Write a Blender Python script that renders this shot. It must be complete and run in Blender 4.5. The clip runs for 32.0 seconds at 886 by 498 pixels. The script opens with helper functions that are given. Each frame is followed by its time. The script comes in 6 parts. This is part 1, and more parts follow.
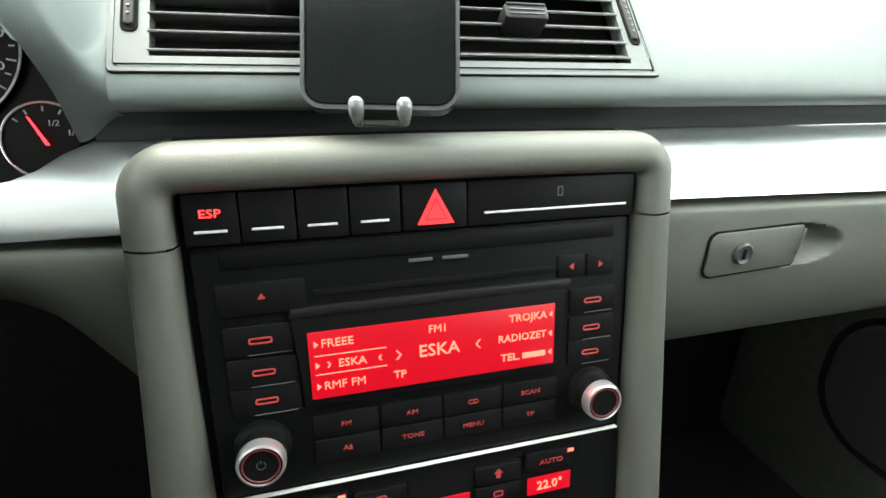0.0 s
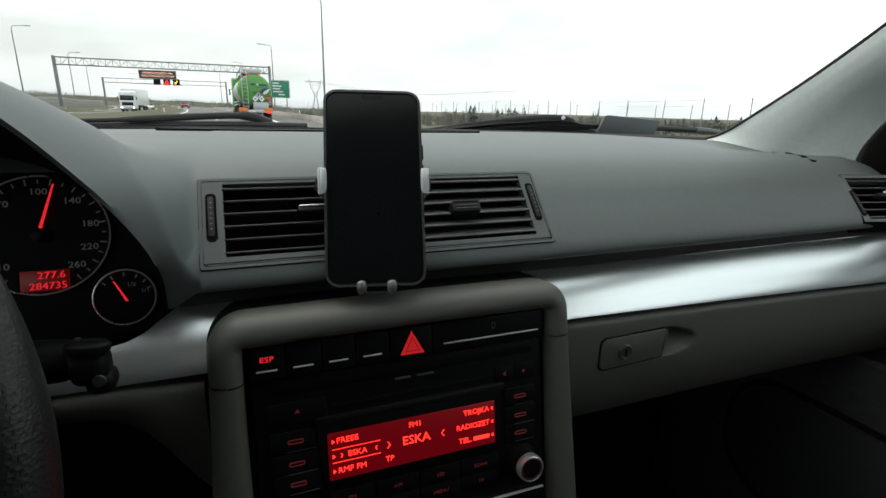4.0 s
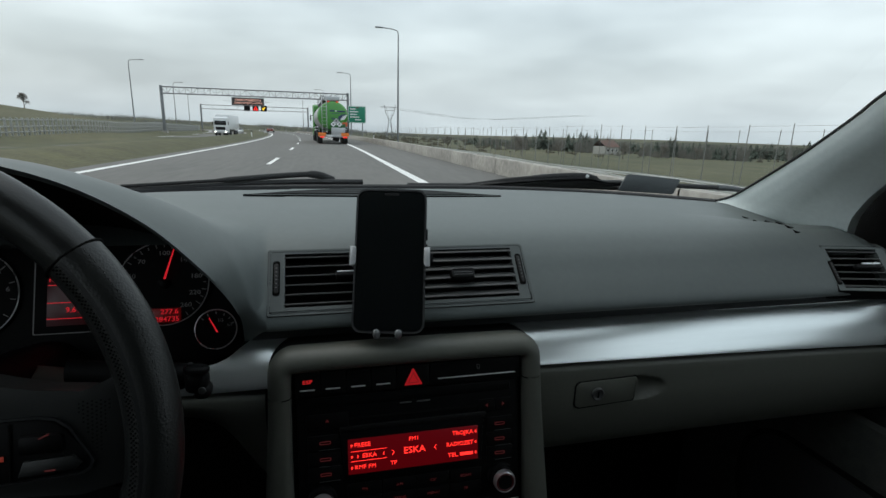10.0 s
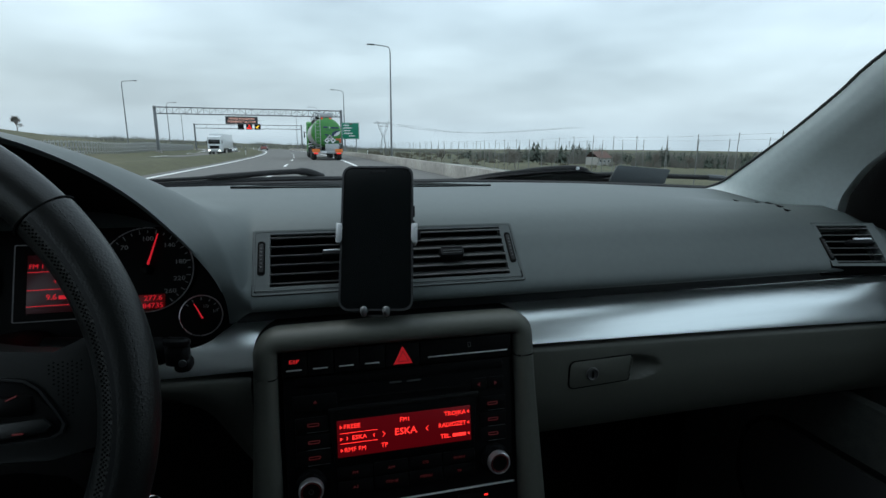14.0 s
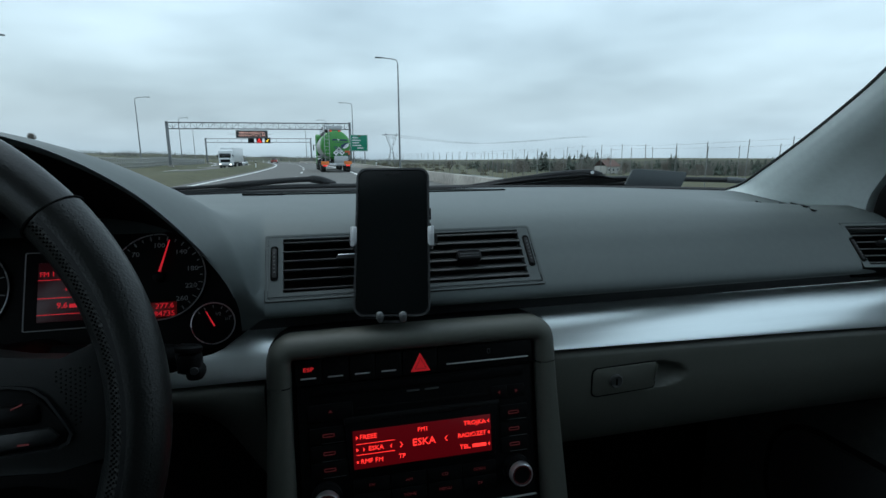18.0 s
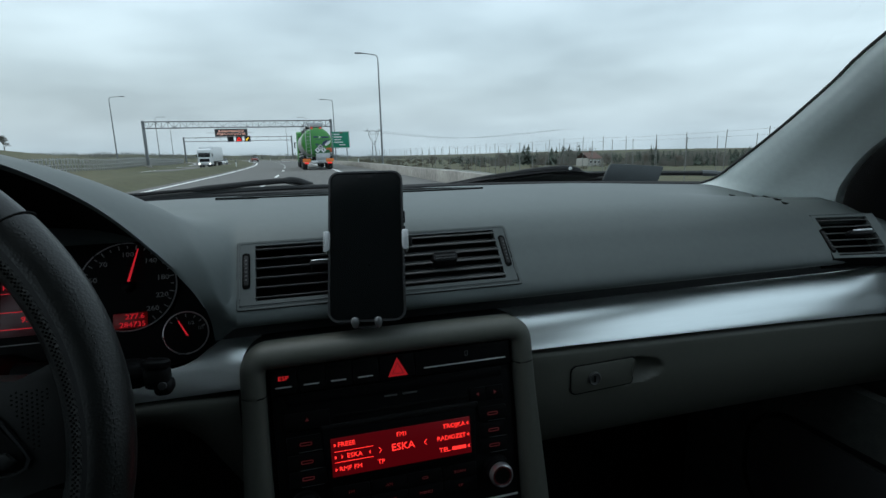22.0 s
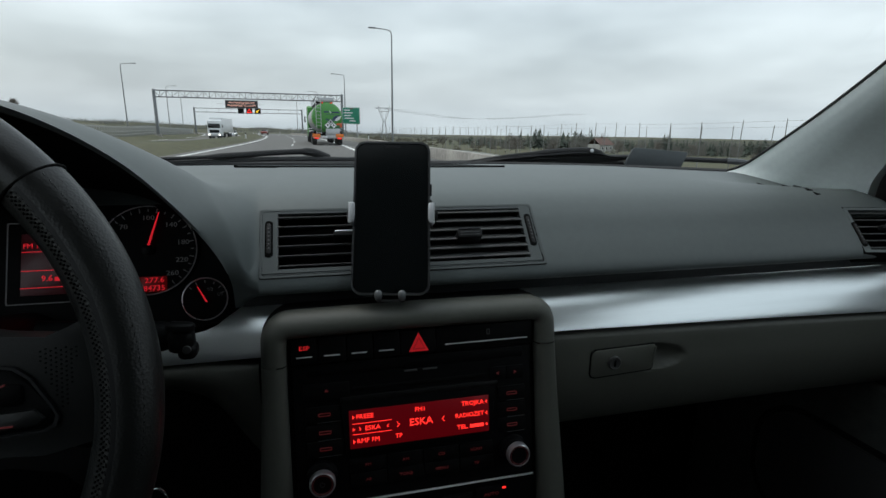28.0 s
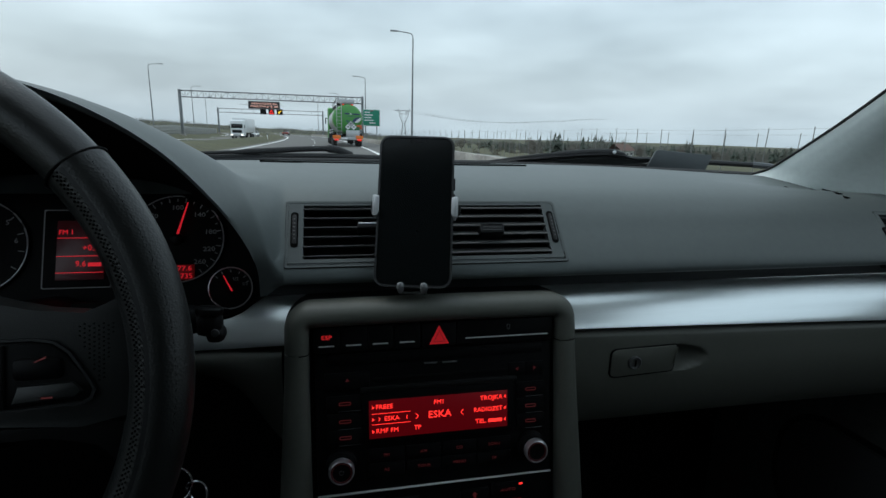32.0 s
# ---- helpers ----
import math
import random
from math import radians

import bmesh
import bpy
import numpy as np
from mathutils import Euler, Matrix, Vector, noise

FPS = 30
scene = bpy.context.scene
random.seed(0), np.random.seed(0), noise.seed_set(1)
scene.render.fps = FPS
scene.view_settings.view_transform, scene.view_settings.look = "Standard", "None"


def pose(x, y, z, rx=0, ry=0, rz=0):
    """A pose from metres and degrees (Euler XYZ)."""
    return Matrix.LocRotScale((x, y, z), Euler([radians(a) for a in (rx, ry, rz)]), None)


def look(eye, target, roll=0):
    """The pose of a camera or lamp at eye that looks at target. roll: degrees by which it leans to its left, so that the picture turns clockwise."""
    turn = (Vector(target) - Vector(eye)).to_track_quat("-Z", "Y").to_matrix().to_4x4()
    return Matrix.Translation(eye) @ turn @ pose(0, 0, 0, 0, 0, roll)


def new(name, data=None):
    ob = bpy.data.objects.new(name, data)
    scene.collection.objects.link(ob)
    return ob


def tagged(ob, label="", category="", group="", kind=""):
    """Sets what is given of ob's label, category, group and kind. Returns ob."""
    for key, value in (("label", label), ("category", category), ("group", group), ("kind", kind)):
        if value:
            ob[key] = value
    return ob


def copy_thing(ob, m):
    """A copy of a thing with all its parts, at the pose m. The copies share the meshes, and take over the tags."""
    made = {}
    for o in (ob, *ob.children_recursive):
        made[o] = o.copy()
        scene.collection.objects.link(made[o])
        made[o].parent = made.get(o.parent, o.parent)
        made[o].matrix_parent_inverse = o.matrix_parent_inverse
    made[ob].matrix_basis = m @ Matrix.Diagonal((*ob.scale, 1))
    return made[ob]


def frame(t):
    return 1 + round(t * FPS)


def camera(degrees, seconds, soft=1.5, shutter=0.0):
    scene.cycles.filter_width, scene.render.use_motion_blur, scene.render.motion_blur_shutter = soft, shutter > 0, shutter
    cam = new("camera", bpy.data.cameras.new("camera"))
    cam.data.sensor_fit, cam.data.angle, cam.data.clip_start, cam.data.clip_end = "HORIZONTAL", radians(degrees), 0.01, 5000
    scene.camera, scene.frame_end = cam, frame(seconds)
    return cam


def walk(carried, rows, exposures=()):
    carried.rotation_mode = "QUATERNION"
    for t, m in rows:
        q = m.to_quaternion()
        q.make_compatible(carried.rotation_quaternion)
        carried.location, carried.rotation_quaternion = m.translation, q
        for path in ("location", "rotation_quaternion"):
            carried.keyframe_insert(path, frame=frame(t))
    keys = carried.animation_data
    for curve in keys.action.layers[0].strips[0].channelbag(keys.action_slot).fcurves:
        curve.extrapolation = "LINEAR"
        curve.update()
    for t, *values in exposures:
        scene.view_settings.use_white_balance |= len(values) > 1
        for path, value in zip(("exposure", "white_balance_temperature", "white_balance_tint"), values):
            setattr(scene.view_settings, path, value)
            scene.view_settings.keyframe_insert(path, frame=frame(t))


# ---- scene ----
# the camera is held inside a car; x to the right, y along the road, z up from the road
cam = camera(83.4, 32.0, soft=1.5)
METRES, EYE, TILT, LEAN, TURN = 0.66, 0.98, -22.3, -1.3, -15.7
ROWS = [
    (0.0, 0.0, 0.0, 0.0, 0.0, 0.0, -0.0),
    (0.5, -0.0218, -0.0695, 0.0153, -0.19, -0.32, -0.05),
    (1.0, -0.0197, -0.0607, 0.015, -0.13, -0.76, -0.34),
    (1.5, -0.0152, -0.0953, 0.0312, -1.17, -0.19, -0.17),
    (2.0, -0.0182, -0.1374, 0.0419, -1.46, 1.06, 0.13),
    (2.5, -0.0099, -0.171, 0.0596, -2.97, 2.79, 1.1),
    (4.5, -0.0307, -0.2339, 0.0953, -5.07, 7.72, 2.24),
    (5.0, -0.0341, -0.2787, 0.1296, -4.83, 9.24, 2.26),
    (5.5, 0.0185, -0.3069, 0.1332, -3.13, 10.56, 1.8),
    (6.0, 0.0445, -0.3112, 0.1362, -1.89, 11.26, 0.97),
    (6.5, 0.0748, -0.3412, 0.1241, -0.72, 10.66, 0.87),
    (7.0, 0.0604, -0.4289, 0.1386, 1.55, 9.11, 0.38),
    (7.5, 0.0671, -0.4384, 0.133, 3.28, 9.28, -0.35),
    (8.0, 0.0741, -0.4434, 0.1149, 3.58, 9.71, -0.55),
    (8.5, 0.0778, -0.4331, 0.0994, 3.24, 10.23, -0.28),
    (9.0, 0.0749, -0.4277, 0.1029, 2.71, 9.23, -0.24),
    (9.5, 0.0719, -0.4248, 0.1047, 2.33, 9.06, -0.9),
    (10.0, 0.0702, -0.42, 0.1071, 2.15, 9.17, -1.05),
    (10.5, 0.0678, -0.417, 0.1076, 1.57, 9.84, -0.91),
    (11.0, 0.0757, -0.4135, 0.1078, 1.13, 9.91, -0.28),
    (11.5, 0.0837, -0.4222, 0.122, 0.59, 10.06, 0.29),
    (12.0, 0.0818, -0.4118, 0.1177, 0.32, 9.99, 0.52),
    (12.5, 0.0707, -0.4082, 0.1107, 0.29, 10.27, 0.3),
    (13.0, 0.0779, -0.4047, 0.0966, 0.19, 10.54, 0.45),
    (13.5, 0.0783, -0.4183, 0.0659, 0.73, 11.03, 0.13),
    (14.0, 0.0825, -0.3978, 0.05, 1.9, 10.76, 0.28),
    (14.5, 0.0837, -0.3964, 0.0554, 2.88, 11.36, 0.67),
    (16.5, 0.0795, -0.3725, 0.0441, 3.54, 12.87, 1.81),
    (17.0, 0.077, -0.3687, 0.0459, 2.69, 12.36, 1.96),
    (17.5, 0.0701, -0.3751, 0.0429, 3.5, 11.98, 1.41),
    (18.0, 0.0687, -0.373, 0.0437, 3.04, 11.97, 0.65),
    (18.5, 0.0669, -0.3703, 0.0449, 2.33, 11.97, 0.68),
    (19.0, 0.0802, -0.3657, 0.0463, 2.07, 11.92, 1.14),
    (19.5, 0.0752, -0.3642, 0.0467, 1.77, 11.7, 1.32),
    (20.0, 0.0708, -0.3617, 0.0489, 2.05, 10.9, 1.03),
    (20.5, 0.0662, -0.3531, 0.0525, 1.73, 10.06, 0.94),
    (21.0, 0.0799, -0.3466, 0.0533, 1.65, 9.9, 1.12),
    (21.5, 0.0714, -0.3669, 0.0545, 1.83, 10.17, 1.53),
    (22.0, 0.0843, -0.369, 0.0556, 1.63, 11.39, 2.34),
    (22.5, 0.0747, -0.3678, 0.0527, 1.58, 11.41, 2.47),
    (23.0, 0.073, -0.3628, 0.0468, 1.75, 11.53, 2.25),
    (23.5, 0.0722, -0.3595, 0.0468, 1.62, 11.0, 1.64),
    (24.0, 0.0699, -0.3599, 0.0507, 1.71, 10.71, 1.51),
    (24.5, 0.0681, -0.3578, 0.0507, 1.82, 10.41, 1.48),
    (25.0, 0.0697, -0.3559, 0.0495, 1.64, 10.22, 1.51),
    (25.5, 0.0657, -0.3547, 0.0506, 1.65, 9.69, 1.49),
    (27.5, 0.0623, -0.3517, 0.0451, 1.32, 10.02, 0.14),
    (28.0, 0.0542, -0.3531, 0.0509, 1.88, 9.2, -0.13),
    (28.5, 0.0534, -0.3543, 0.0549, 2.14, 8.77, -0.62),
    (29.0, 0.0531, -0.3532, 0.0514, 2.54, 8.69, -0.96),
    (29.5, 0.0433, -0.3563, 0.0459, 3.15, 8.69, -1.78),
    (30.0, 0.0423, -0.3529, 0.0367, 3.29, 9.26, -2.44),
    (30.5, 0.0417, -0.3517, 0.0338, 3.14, 9.32, -2.76),
    (31.0, 0.0457, -0.3544, 0.0319, 3.14, 9.66, -2.42),
    (31.5, 0.0409, -0.3547, 0.0363, 3.26, 9.33, -2.04),
    (32.0, 0.0461, -0.3566, 0.0366, 3.56, 9.52, -1.68),
]

EXPOSURES = [(0.0, 3.55, 7300, 6), (1.0, 3.15, 7250, 6), (2.0, 2.12, 7100, 8), (2.5, 1.7, 7000, 10), (4.5, 0.25, 7050, 10), (5.0, -0.1, 7050, 9), (6.0, -0.3, 6500, 8), (7.0, -0.15, 6500, 8), (9.0, 0.0, 6550, 9), (13.0, 0.0, 6050, 6), (17.0, -0.1, 5750, 2), (19.0, -0.1, 5700, 2), (22.0, -0.15, 5950, 4), (23.0, -0.2, 6000, 3), (24.0, 0.0, 6200, 8), (25.0, 0.14, 6500, 10), (28.0, -0.05, 6450, 10), (29.0, -0.03, 6200, 7), (31.0, -0.1, 6050, 6), (32.0, -0.1, 6050, 6)]
walk(cam, [(t, pose(0, 0, EYE, TILT, LEAN, TURN) @ pose(METRES * x, METRES * y, METRES * z, 90 + pitch, roll, yaw)) for t, x, y, z, yaw, pitch, roll in ROWS], EXPOSURES)

# ---- world and light: a bright overcast day ----
world = bpy.data.worlds.new("overcast_sky")
scene.world = world
world.use_nodes = True
wt = world.node_tree
wt.nodes.clear()
w_out = wt.nodes.new("ShaderNodeOutputWorld")
w_bg = wt.nodes.new("ShaderNodeBackground")
w_sky = wt.nodes.new("ShaderNodeTexSky")
w_sky.sky_type, w_sky.sun_disc = "NISHITA", False
w_sky.sun_elevation, w_sky.sun_rotation = radians(56), radians(311)
w_sky.air_density, w_sky.dust_density = 2.0, 4.0
w_co = wt.nodes.new("ShaderNodeTexCoord")
w_map = wt.nodes.new("ShaderNodeMapping")
w_map.inputs["Location"].default_value = (1.7, -0.4, 0.6)
w_map.inputs["Scale"].default_value = (1.3, 1.3, 5.0)
w_no = wt.nodes.new("ShaderNodeTexNoise")
w_no.inputs["Scale"].default_value, w_no.inputs["Detail"].default_value, w_no.inputs["Roughness"].default_value = 1.6, 5.0, 0.5
w_ramp = wt.nodes.new("ShaderNodeValToRGB")
w_ramp.color_ramp.elements[0].position, w_ramp.color_ramp.elements[0].color = 0.32, (0.38, 0.445, 0.485, 1)
w_ramp.color_ramp.elements[1].position, w_ramp.color_ramp.elements[1].color = 0.66, (0.64, 0.725, 0.765, 1)
w_sep, w_lift, w_dim = wt.nodes.new("ShaderNodeSeparateXYZ"), wt.nodes.new("ShaderNodeMapRange"), wt.nodes.new("ShaderNodeMix")
w_lift.interpolation_type = "SMOOTHSTEP"
w_lift.inputs["From Min"].default_value, w_lift.inputs["From Max"].default_value = 0.0, 0.42
w_lift.inputs["To Min"].default_value, w_lift.inputs["To Max"].default_value = 0.83, 1.04
w_dim.data_type, w_dim.blend_type = "RGBA", "MULTIPLY"
w_dim.inputs["Factor"].default_value = 1.0
w_mix = wt.nodes.new("ShaderNodeMix")
w_mix.data_type, w_mix.blend_type = "RGBA", "ADD"
w_mix.inputs["Factor"].default_value = 0.012
for a, b in ((w_co.outputs["Generated"], w_map.inputs["Vector"]), (w_map.outputs[0], w_no.inputs["Vector"]), (w_no.outputs["Fac"], w_ramp.inputs["Fac"]),
             (w_co.outputs["Generated"], w_sep.inputs[0]), (w_sep.outputs["Z"], w_lift.inputs["Value"]), (w_ramp.outputs["Color"], w_dim.inputs["A"]), (w_lift.outputs[0], w_dim.inputs["B"]), (w_dim.outputs["Result"], w_mix.inputs["A"]), (w_sky.outputs["Color"], w_mix.inputs["B"]), (w_mix.outputs["Result"], w_bg.inputs["Color"]), (w_bg.outputs[0], w_out.inputs["Surface"])):
    wt.links.new(a, b)
w_bg.inputs["Strength"].default_value = 1.4
sun_data = bpy.data.lights.new("veiled_sun", "SUN")
sun_data.energy, sun_data.angle, sun_data.color = 0.95, radians(40), (1.0, 0.97, 0.93)
sun = new("veiled_sun", sun_data)
sun.matrix_world = look((0, 0, 30), (15, -13, 0))


# ---- materials ----
def mat(name, color, rough=0.6, metal=0.0, vary=0.12, scale=30.0, bump=0.0, bump_scale=400.0, emit=None, power=0.0, spec=0.5, coat=0.0, stretch=None, patchy=0.06):
    """A procedural surface: two scales of colour variation, roughness variation and fine relief."""
    m = bpy.data.materials.new(name)
    m.use_nodes = True
    nt = m.node_tree
    p = nt.nodes["Principled BSDF"]
    p.inputs["Roughness"].default_value, p.inputs["Metallic"].default_value = rough, metal
    p.inputs["Specular IOR Level"].default_value = spec
    p.inputs["Coat Weight"].default_value = coat
    p.inputs["Base Color"].default_value = (*color, 1)
    co = nt.nodes.new("ShaderNodeTexCoord")
    vec = co.outputs["Object"]
    if stretch:
        mp = nt.nodes.new("ShaderNodeMapping")
        mp.inputs["Scale"].default_value = stretch
        nt.links.new(vec, mp.inputs["Vector"])
        vec = mp.outputs[0]
    if vary:
        n1, n2 = nt.nodes.new("ShaderNodeTexNoise"), nt.nodes.new("ShaderNodeTexNoise")
        n1.inputs["Scale"].default_value, n2.inputs["Scale"].default_value = scale, scale * 9
        n1.inputs["Detail"].default_value = 4
        both = nt.nodes.new("ShaderNodeMath")
        both.operation = "ADD"
        nt.links.new(vec, n1.inputs["Vector"]), nt.links.new(vec, n2.inputs["Vector"])
        nt.links.new(n1.outputs["Fac"], both.inputs[0]), nt.links.new(n2.outputs["Fac"], both.inputs[1])
        rng = nt.nodes.new("ShaderNodeMapRange")
        rng.inputs["From Min"].default_value, rng.inputs["From Max"].default_value = 0.6, 1.4
        rng.inputs["To Min"].default_value, rng.inputs["To Max"].default_value = 1 - vary, 1 + vary
        nt.links.new(both.outputs[0], rng.inputs["Value"])
        mul = nt.nodes.new("ShaderNodeMix")
        mul.data_type, mul.blend_type = "RGBA", "MULTIPLY"
        mul.inputs["Factor"].default_value = 1.0
        mul.inputs["A"].default_value = (*color, 1)
        nt.links.new(rng.outputs[0], mul.inputs["B"])
        nt.links.new(mul.outputs["Result"], p.inputs["Base Color"])
        rr = nt.nodes.new("ShaderNodeMapRange")
        rr.inputs["To Min"].default_value, rr.inputs["To Max"].default_value = max(rough - patchy, 0.02), min(rough + patchy, 1)
        nt.links.new(n1.outputs["Fac"], rr.inputs["Value"])
        nt.links.new(rr.outputs[0], p.inputs["Roughness"])
    if bump:
        nb, bn = nt.nodes.new("ShaderNodeTexVoronoi"), nt.nodes.new("ShaderNodeBump")
        nb.inputs["Scale"].default_value = bump_scale
        bn.inputs["Strength"].default_value, bn.inputs["Distance"].default_value = bump, 0.2 / bump_scale
        nt.links.new(vec, nb.inputs["Vector"])
        nt.links.new(nb.outputs["Distance"], bn.inputs["Height"])
        nt.links.new(bn.outputs[0], p.inputs["Normal"])
    if emit:
        p.inputs["Emission Color"].default_value, p.inputs["Emission Strength"].default_value = (*emit, 1), power
    return m


def glass(name, tint=(0.93, 0.96, 0.95), gloss=0.5):
    m = bpy.data.materials.new(name)
    m.use_nodes = True
    nt = m.node_tree
    nt.nodes.clear()
    out, mix = nt.nodes.new("ShaderNodeOutputMaterial"), nt.nodes.new("ShaderNodeMixShader")
    tr, gl, fr, mu = nt.nodes.new("ShaderNodeBsdfTransparent"), nt.nodes.new("ShaderNodeBsdfGlossy"), nt.nodes.new("ShaderNodeFresnel"), nt.nodes.new("ShaderNodeMath")
    tr.inputs["Color"].default_value = (*tint, 1)
    gl.inputs["Roughness"].default_value = 0.01
    fr.inputs["IOR"].default_value = 1.3
    mu.operation = "MULTIPLY"
    mu.inputs[1].default_value = gloss
    for a, b in ((fr.outputs[0], mu.inputs[0]), (mu.outputs[0], mix.inputs[0]), (tr.outputs[0], mix.inputs[1]), (gl.outputs[0], mix.inputs[2]), (mix.outputs[0], out.inputs["Surface"])):
        nt.links.new(a, b)
    return m


SOFT = mat("soft_grey_dash_plastic", (0.109, 0.125, 0.123), 0.55, vary=0.06, scale=14, bump=0.14, bump_scale=1000, spec=0.4)
TRIMGREY = mat("hard_grey_beige_plastic", (0.089, 0.091, 0.078), 0.5, vary=0.06, scale=20, bump=0.3, bump_scale=1100, spec=0.4)
PILLAR = mat("light_grey_pillar_plastic", (0.80, 0.86, 0.85), 0.7, vary=0.05, scale=16, bump=0.3, bump_scale=900, spec=0.3)
SILVER = mat("brushed_aluminium_trim", (0.80, 0.84, 0.845), 0.29, metal=0.90, vary=0.03, scale=4, stretch=(1, 40, 40), patchy=0.0)
HOLLOWSHADE = mat("shade_grey_hollow", (0.038, 0.041, 0.042), 0.6, spec=0.2, metal=0.0, vary=0.05, scale=6)
CHROME = mat("polished_chrome", (0.75, 0.76, 0.77), 0.14, metal=1.0, vary=0.04, scale=60)
BLACK = mat("black_plastic", (0.0055, 0.0055, 0.006), 0.5, spec=0.22, vary=0.15, scale=40, bump=0.2, bump_scale=1200)
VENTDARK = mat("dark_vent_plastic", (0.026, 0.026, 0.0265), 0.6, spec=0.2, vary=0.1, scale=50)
# the dash plastic darkened in colour, as the steeper vent frame catches less light
SHADEDVENT = mat("shaded_vent_frame_plastic", (0.086, 0.097, 0.096), 0.5, vary=0.06, scale=20, bump=0.14, bump_scale=1000, spec=0.4)
GRILLE = mat("dark_grey_grille_plastic", (0.035, 0.038, 0.039), 0.9, spec=0.08, vary=0.15, scale=60, bump=0.3, bump_scale=500)
VENTSLAT = mat("grey_vent_slat_plastic", (0.076, 0.077, 0.076), 0.45, vary=0.08, scale=50)
RADIOBLACK = mat("satin_black_fascia", (0.0060, 0.0061, 0.0064), 0.42, spec=0.06, vary=0.12, scale=40)
BUTTONBLACK = mat("matt_black_button", (0.0062, 0.0062, 0.0064), 0.5, spec=0.08, vary=0.12, scale=60)
# carpet colour lightened for the brighter passenger side
FOOTCARPET = mat("lit_side_carpet", (0.038, 0.040, 0.037), 0.95, spec=0.1, vary=0.3, scale=60, bump=0.6, bump_scale=400)
# fascia black lifted a little, to draw edges that catch the light
HOODEDGE = mat("lit_edge_grey", (0.009, 0.009, 0.009), 0.45, spec=0.2, vary=0.1, scale=40)
# near-black fill for gaps and seams, and for deep shade in the cabin
VOID = mat("gap_and_shade_black", (0.006, 0.006, 0.006), 0.95, spec=0.08, vary=0.3, scale=80, bump=0.6, bump_scale=500)
LEATHER = mat("worn_black_leather", (0.0068, 0.0076, 0.0076), 0.36, spec=0.5, vary=0.3, scale=25, bump=0.4, bump_scale=800)
GRIPLEATHER = mat("perforated_black_leather", (0.0080, 0.0090, 0.0088), 0.41, spec=0.5, vary=0.4, scale=30, bump=0.5, bump_scale=620, patchy=0.10)
SPOKELEATHER = mat("greyed_black_leather", (0.0075, 0.0084, 0.0084), 0.40, spec=0.45, vary=0.25, scale=40, bump=0.25, bump_scale=1300)
BANDLEATHER = mat("smooth_dark_leather_band", (0.0046, 0.0050, 0.0058), 0.42, spec=0.34, vary=0.25, scale=30)
KNOBRING = mat("satin_chrome_knob_ring", (0.66, 0.67, 0.69), 0.30, metal=0.85, vary=0.0, scale=120)
RINGLIT = mat("faint_red_knob_ring", (0.06, 0.01, 0.01), 0.5, vary=0.0, emit=(1.0, 0.05, 0.06), power=0.007)
ESPRED = mat("red_warning_lettering", (0.2, 0.01, 0.01), 0.5, vary=0.0, emit=(1.0, 0.03, 0.035), power=0.5)
GLASSBLACK = mat("black_phone_glass", (0.0045, 0.0058, 0.0062), 0.16, vary=0.1, scale=20, spec=0.22)
RUBBER = mat("black_rubber", (0.015, 0.015, 0.016), 0.7, vary=0.15, scale=40, bump=0.3, bump_scale=300)
CASE = mat("grey_translucent_case", (0.045, 0.046, 0.048), 0.25, vary=0.08, scale=60)
HOLDER = mat("silver_painted_plastic", (0.58, 0.59, 0.60), 0.30, metal=0.4, vary=0.05, scale=60)
REDGLOW = mat("red_backlit_display", (0.05, 0.002, 0.003), 0.35, vary=0.0, emit=(1.0, 0.004, 0.028), power=0.062)
REDTEXT = mat("red_lit_symbols", (0.2, 0.01, 0.01), 0.5, vary=0.0, emit=(1.0, 0.026, 0.020), power=1.8)
CLUSTERRED = mat("red_lit_dial_print", (0.2, 0.01, 0.01), 0.5, vary=0.0, emit=(1.0, 0.022, 0.040), power=0.45)
PODRED = mat("dull_orange_red_symbol", (0.12, 0.03, 0.02), 0.5, vary=0.0, emit=(1.0, 0.10, 0.05), power=0.10)
PODBLACK = mat("deep_black_switch_plastic", (0.0028, 0.0028, 0.003), 0.45, spec=0.10, vary=0.12, scale=60)
LOCKGREY = mat("dull_grey_metal", (0.065, 0.066, 0.066), 0.4, metal=0.4, vary=0.06, scale=60)
CLIPGREY = mat("satin_grey_plastic", (0.12, 0.124, 0.128), 0.35, vary=0.05, scale=60)
CLEAR = mat("clear_grey_plastic", (0.13, 0.134, 0.138), 0.12, vary=0.05, scale=60, coat=0.6)
REDDIM = mat("dim_red_symbols", (0.09, 0.035, 0.035), 0.5, vary=0.0, emit=(1.0, 0.05, 0.055), power=0.034)
HAZARD = mat("red_warning_triangle", (0.35, 0.01, 0.015), 0.4, vary=0.04, scale=60, emit=(1.0, 0.03, 0.04), power=0.22)
WHITEMARK = mat("pale_grey_markings", (0.075, 0.075, 0.075), 0.5, vary=0.04, scale=60)
DIALGREY = mat("grey_dial_print", (0.15, 0.15, 0.15), 0.5, vary=0.04, scale=60, emit=(0.9, 0.95, 1.0), power=0.016)
# metal ring with a little emission added in place of reflected light
DIALRING = mat("faint_glow_dial_ring", (0.42, 0.42, 0.43), 0.28, metal=0.9, vary=0.04, scale=60, emit=(0.9, 0.95, 1.0), power=0.010)
DIALFACE = mat("black_dial_face", (0.004, 0.004, 0.0045), 0.6, spec=0.15, vary=0.15, scale=60)
MARKBAR = mat("satin_white_bar", (0.66, 0.66, 0.64), 0.35, metal=0.2, vary=0.04, scale=60)
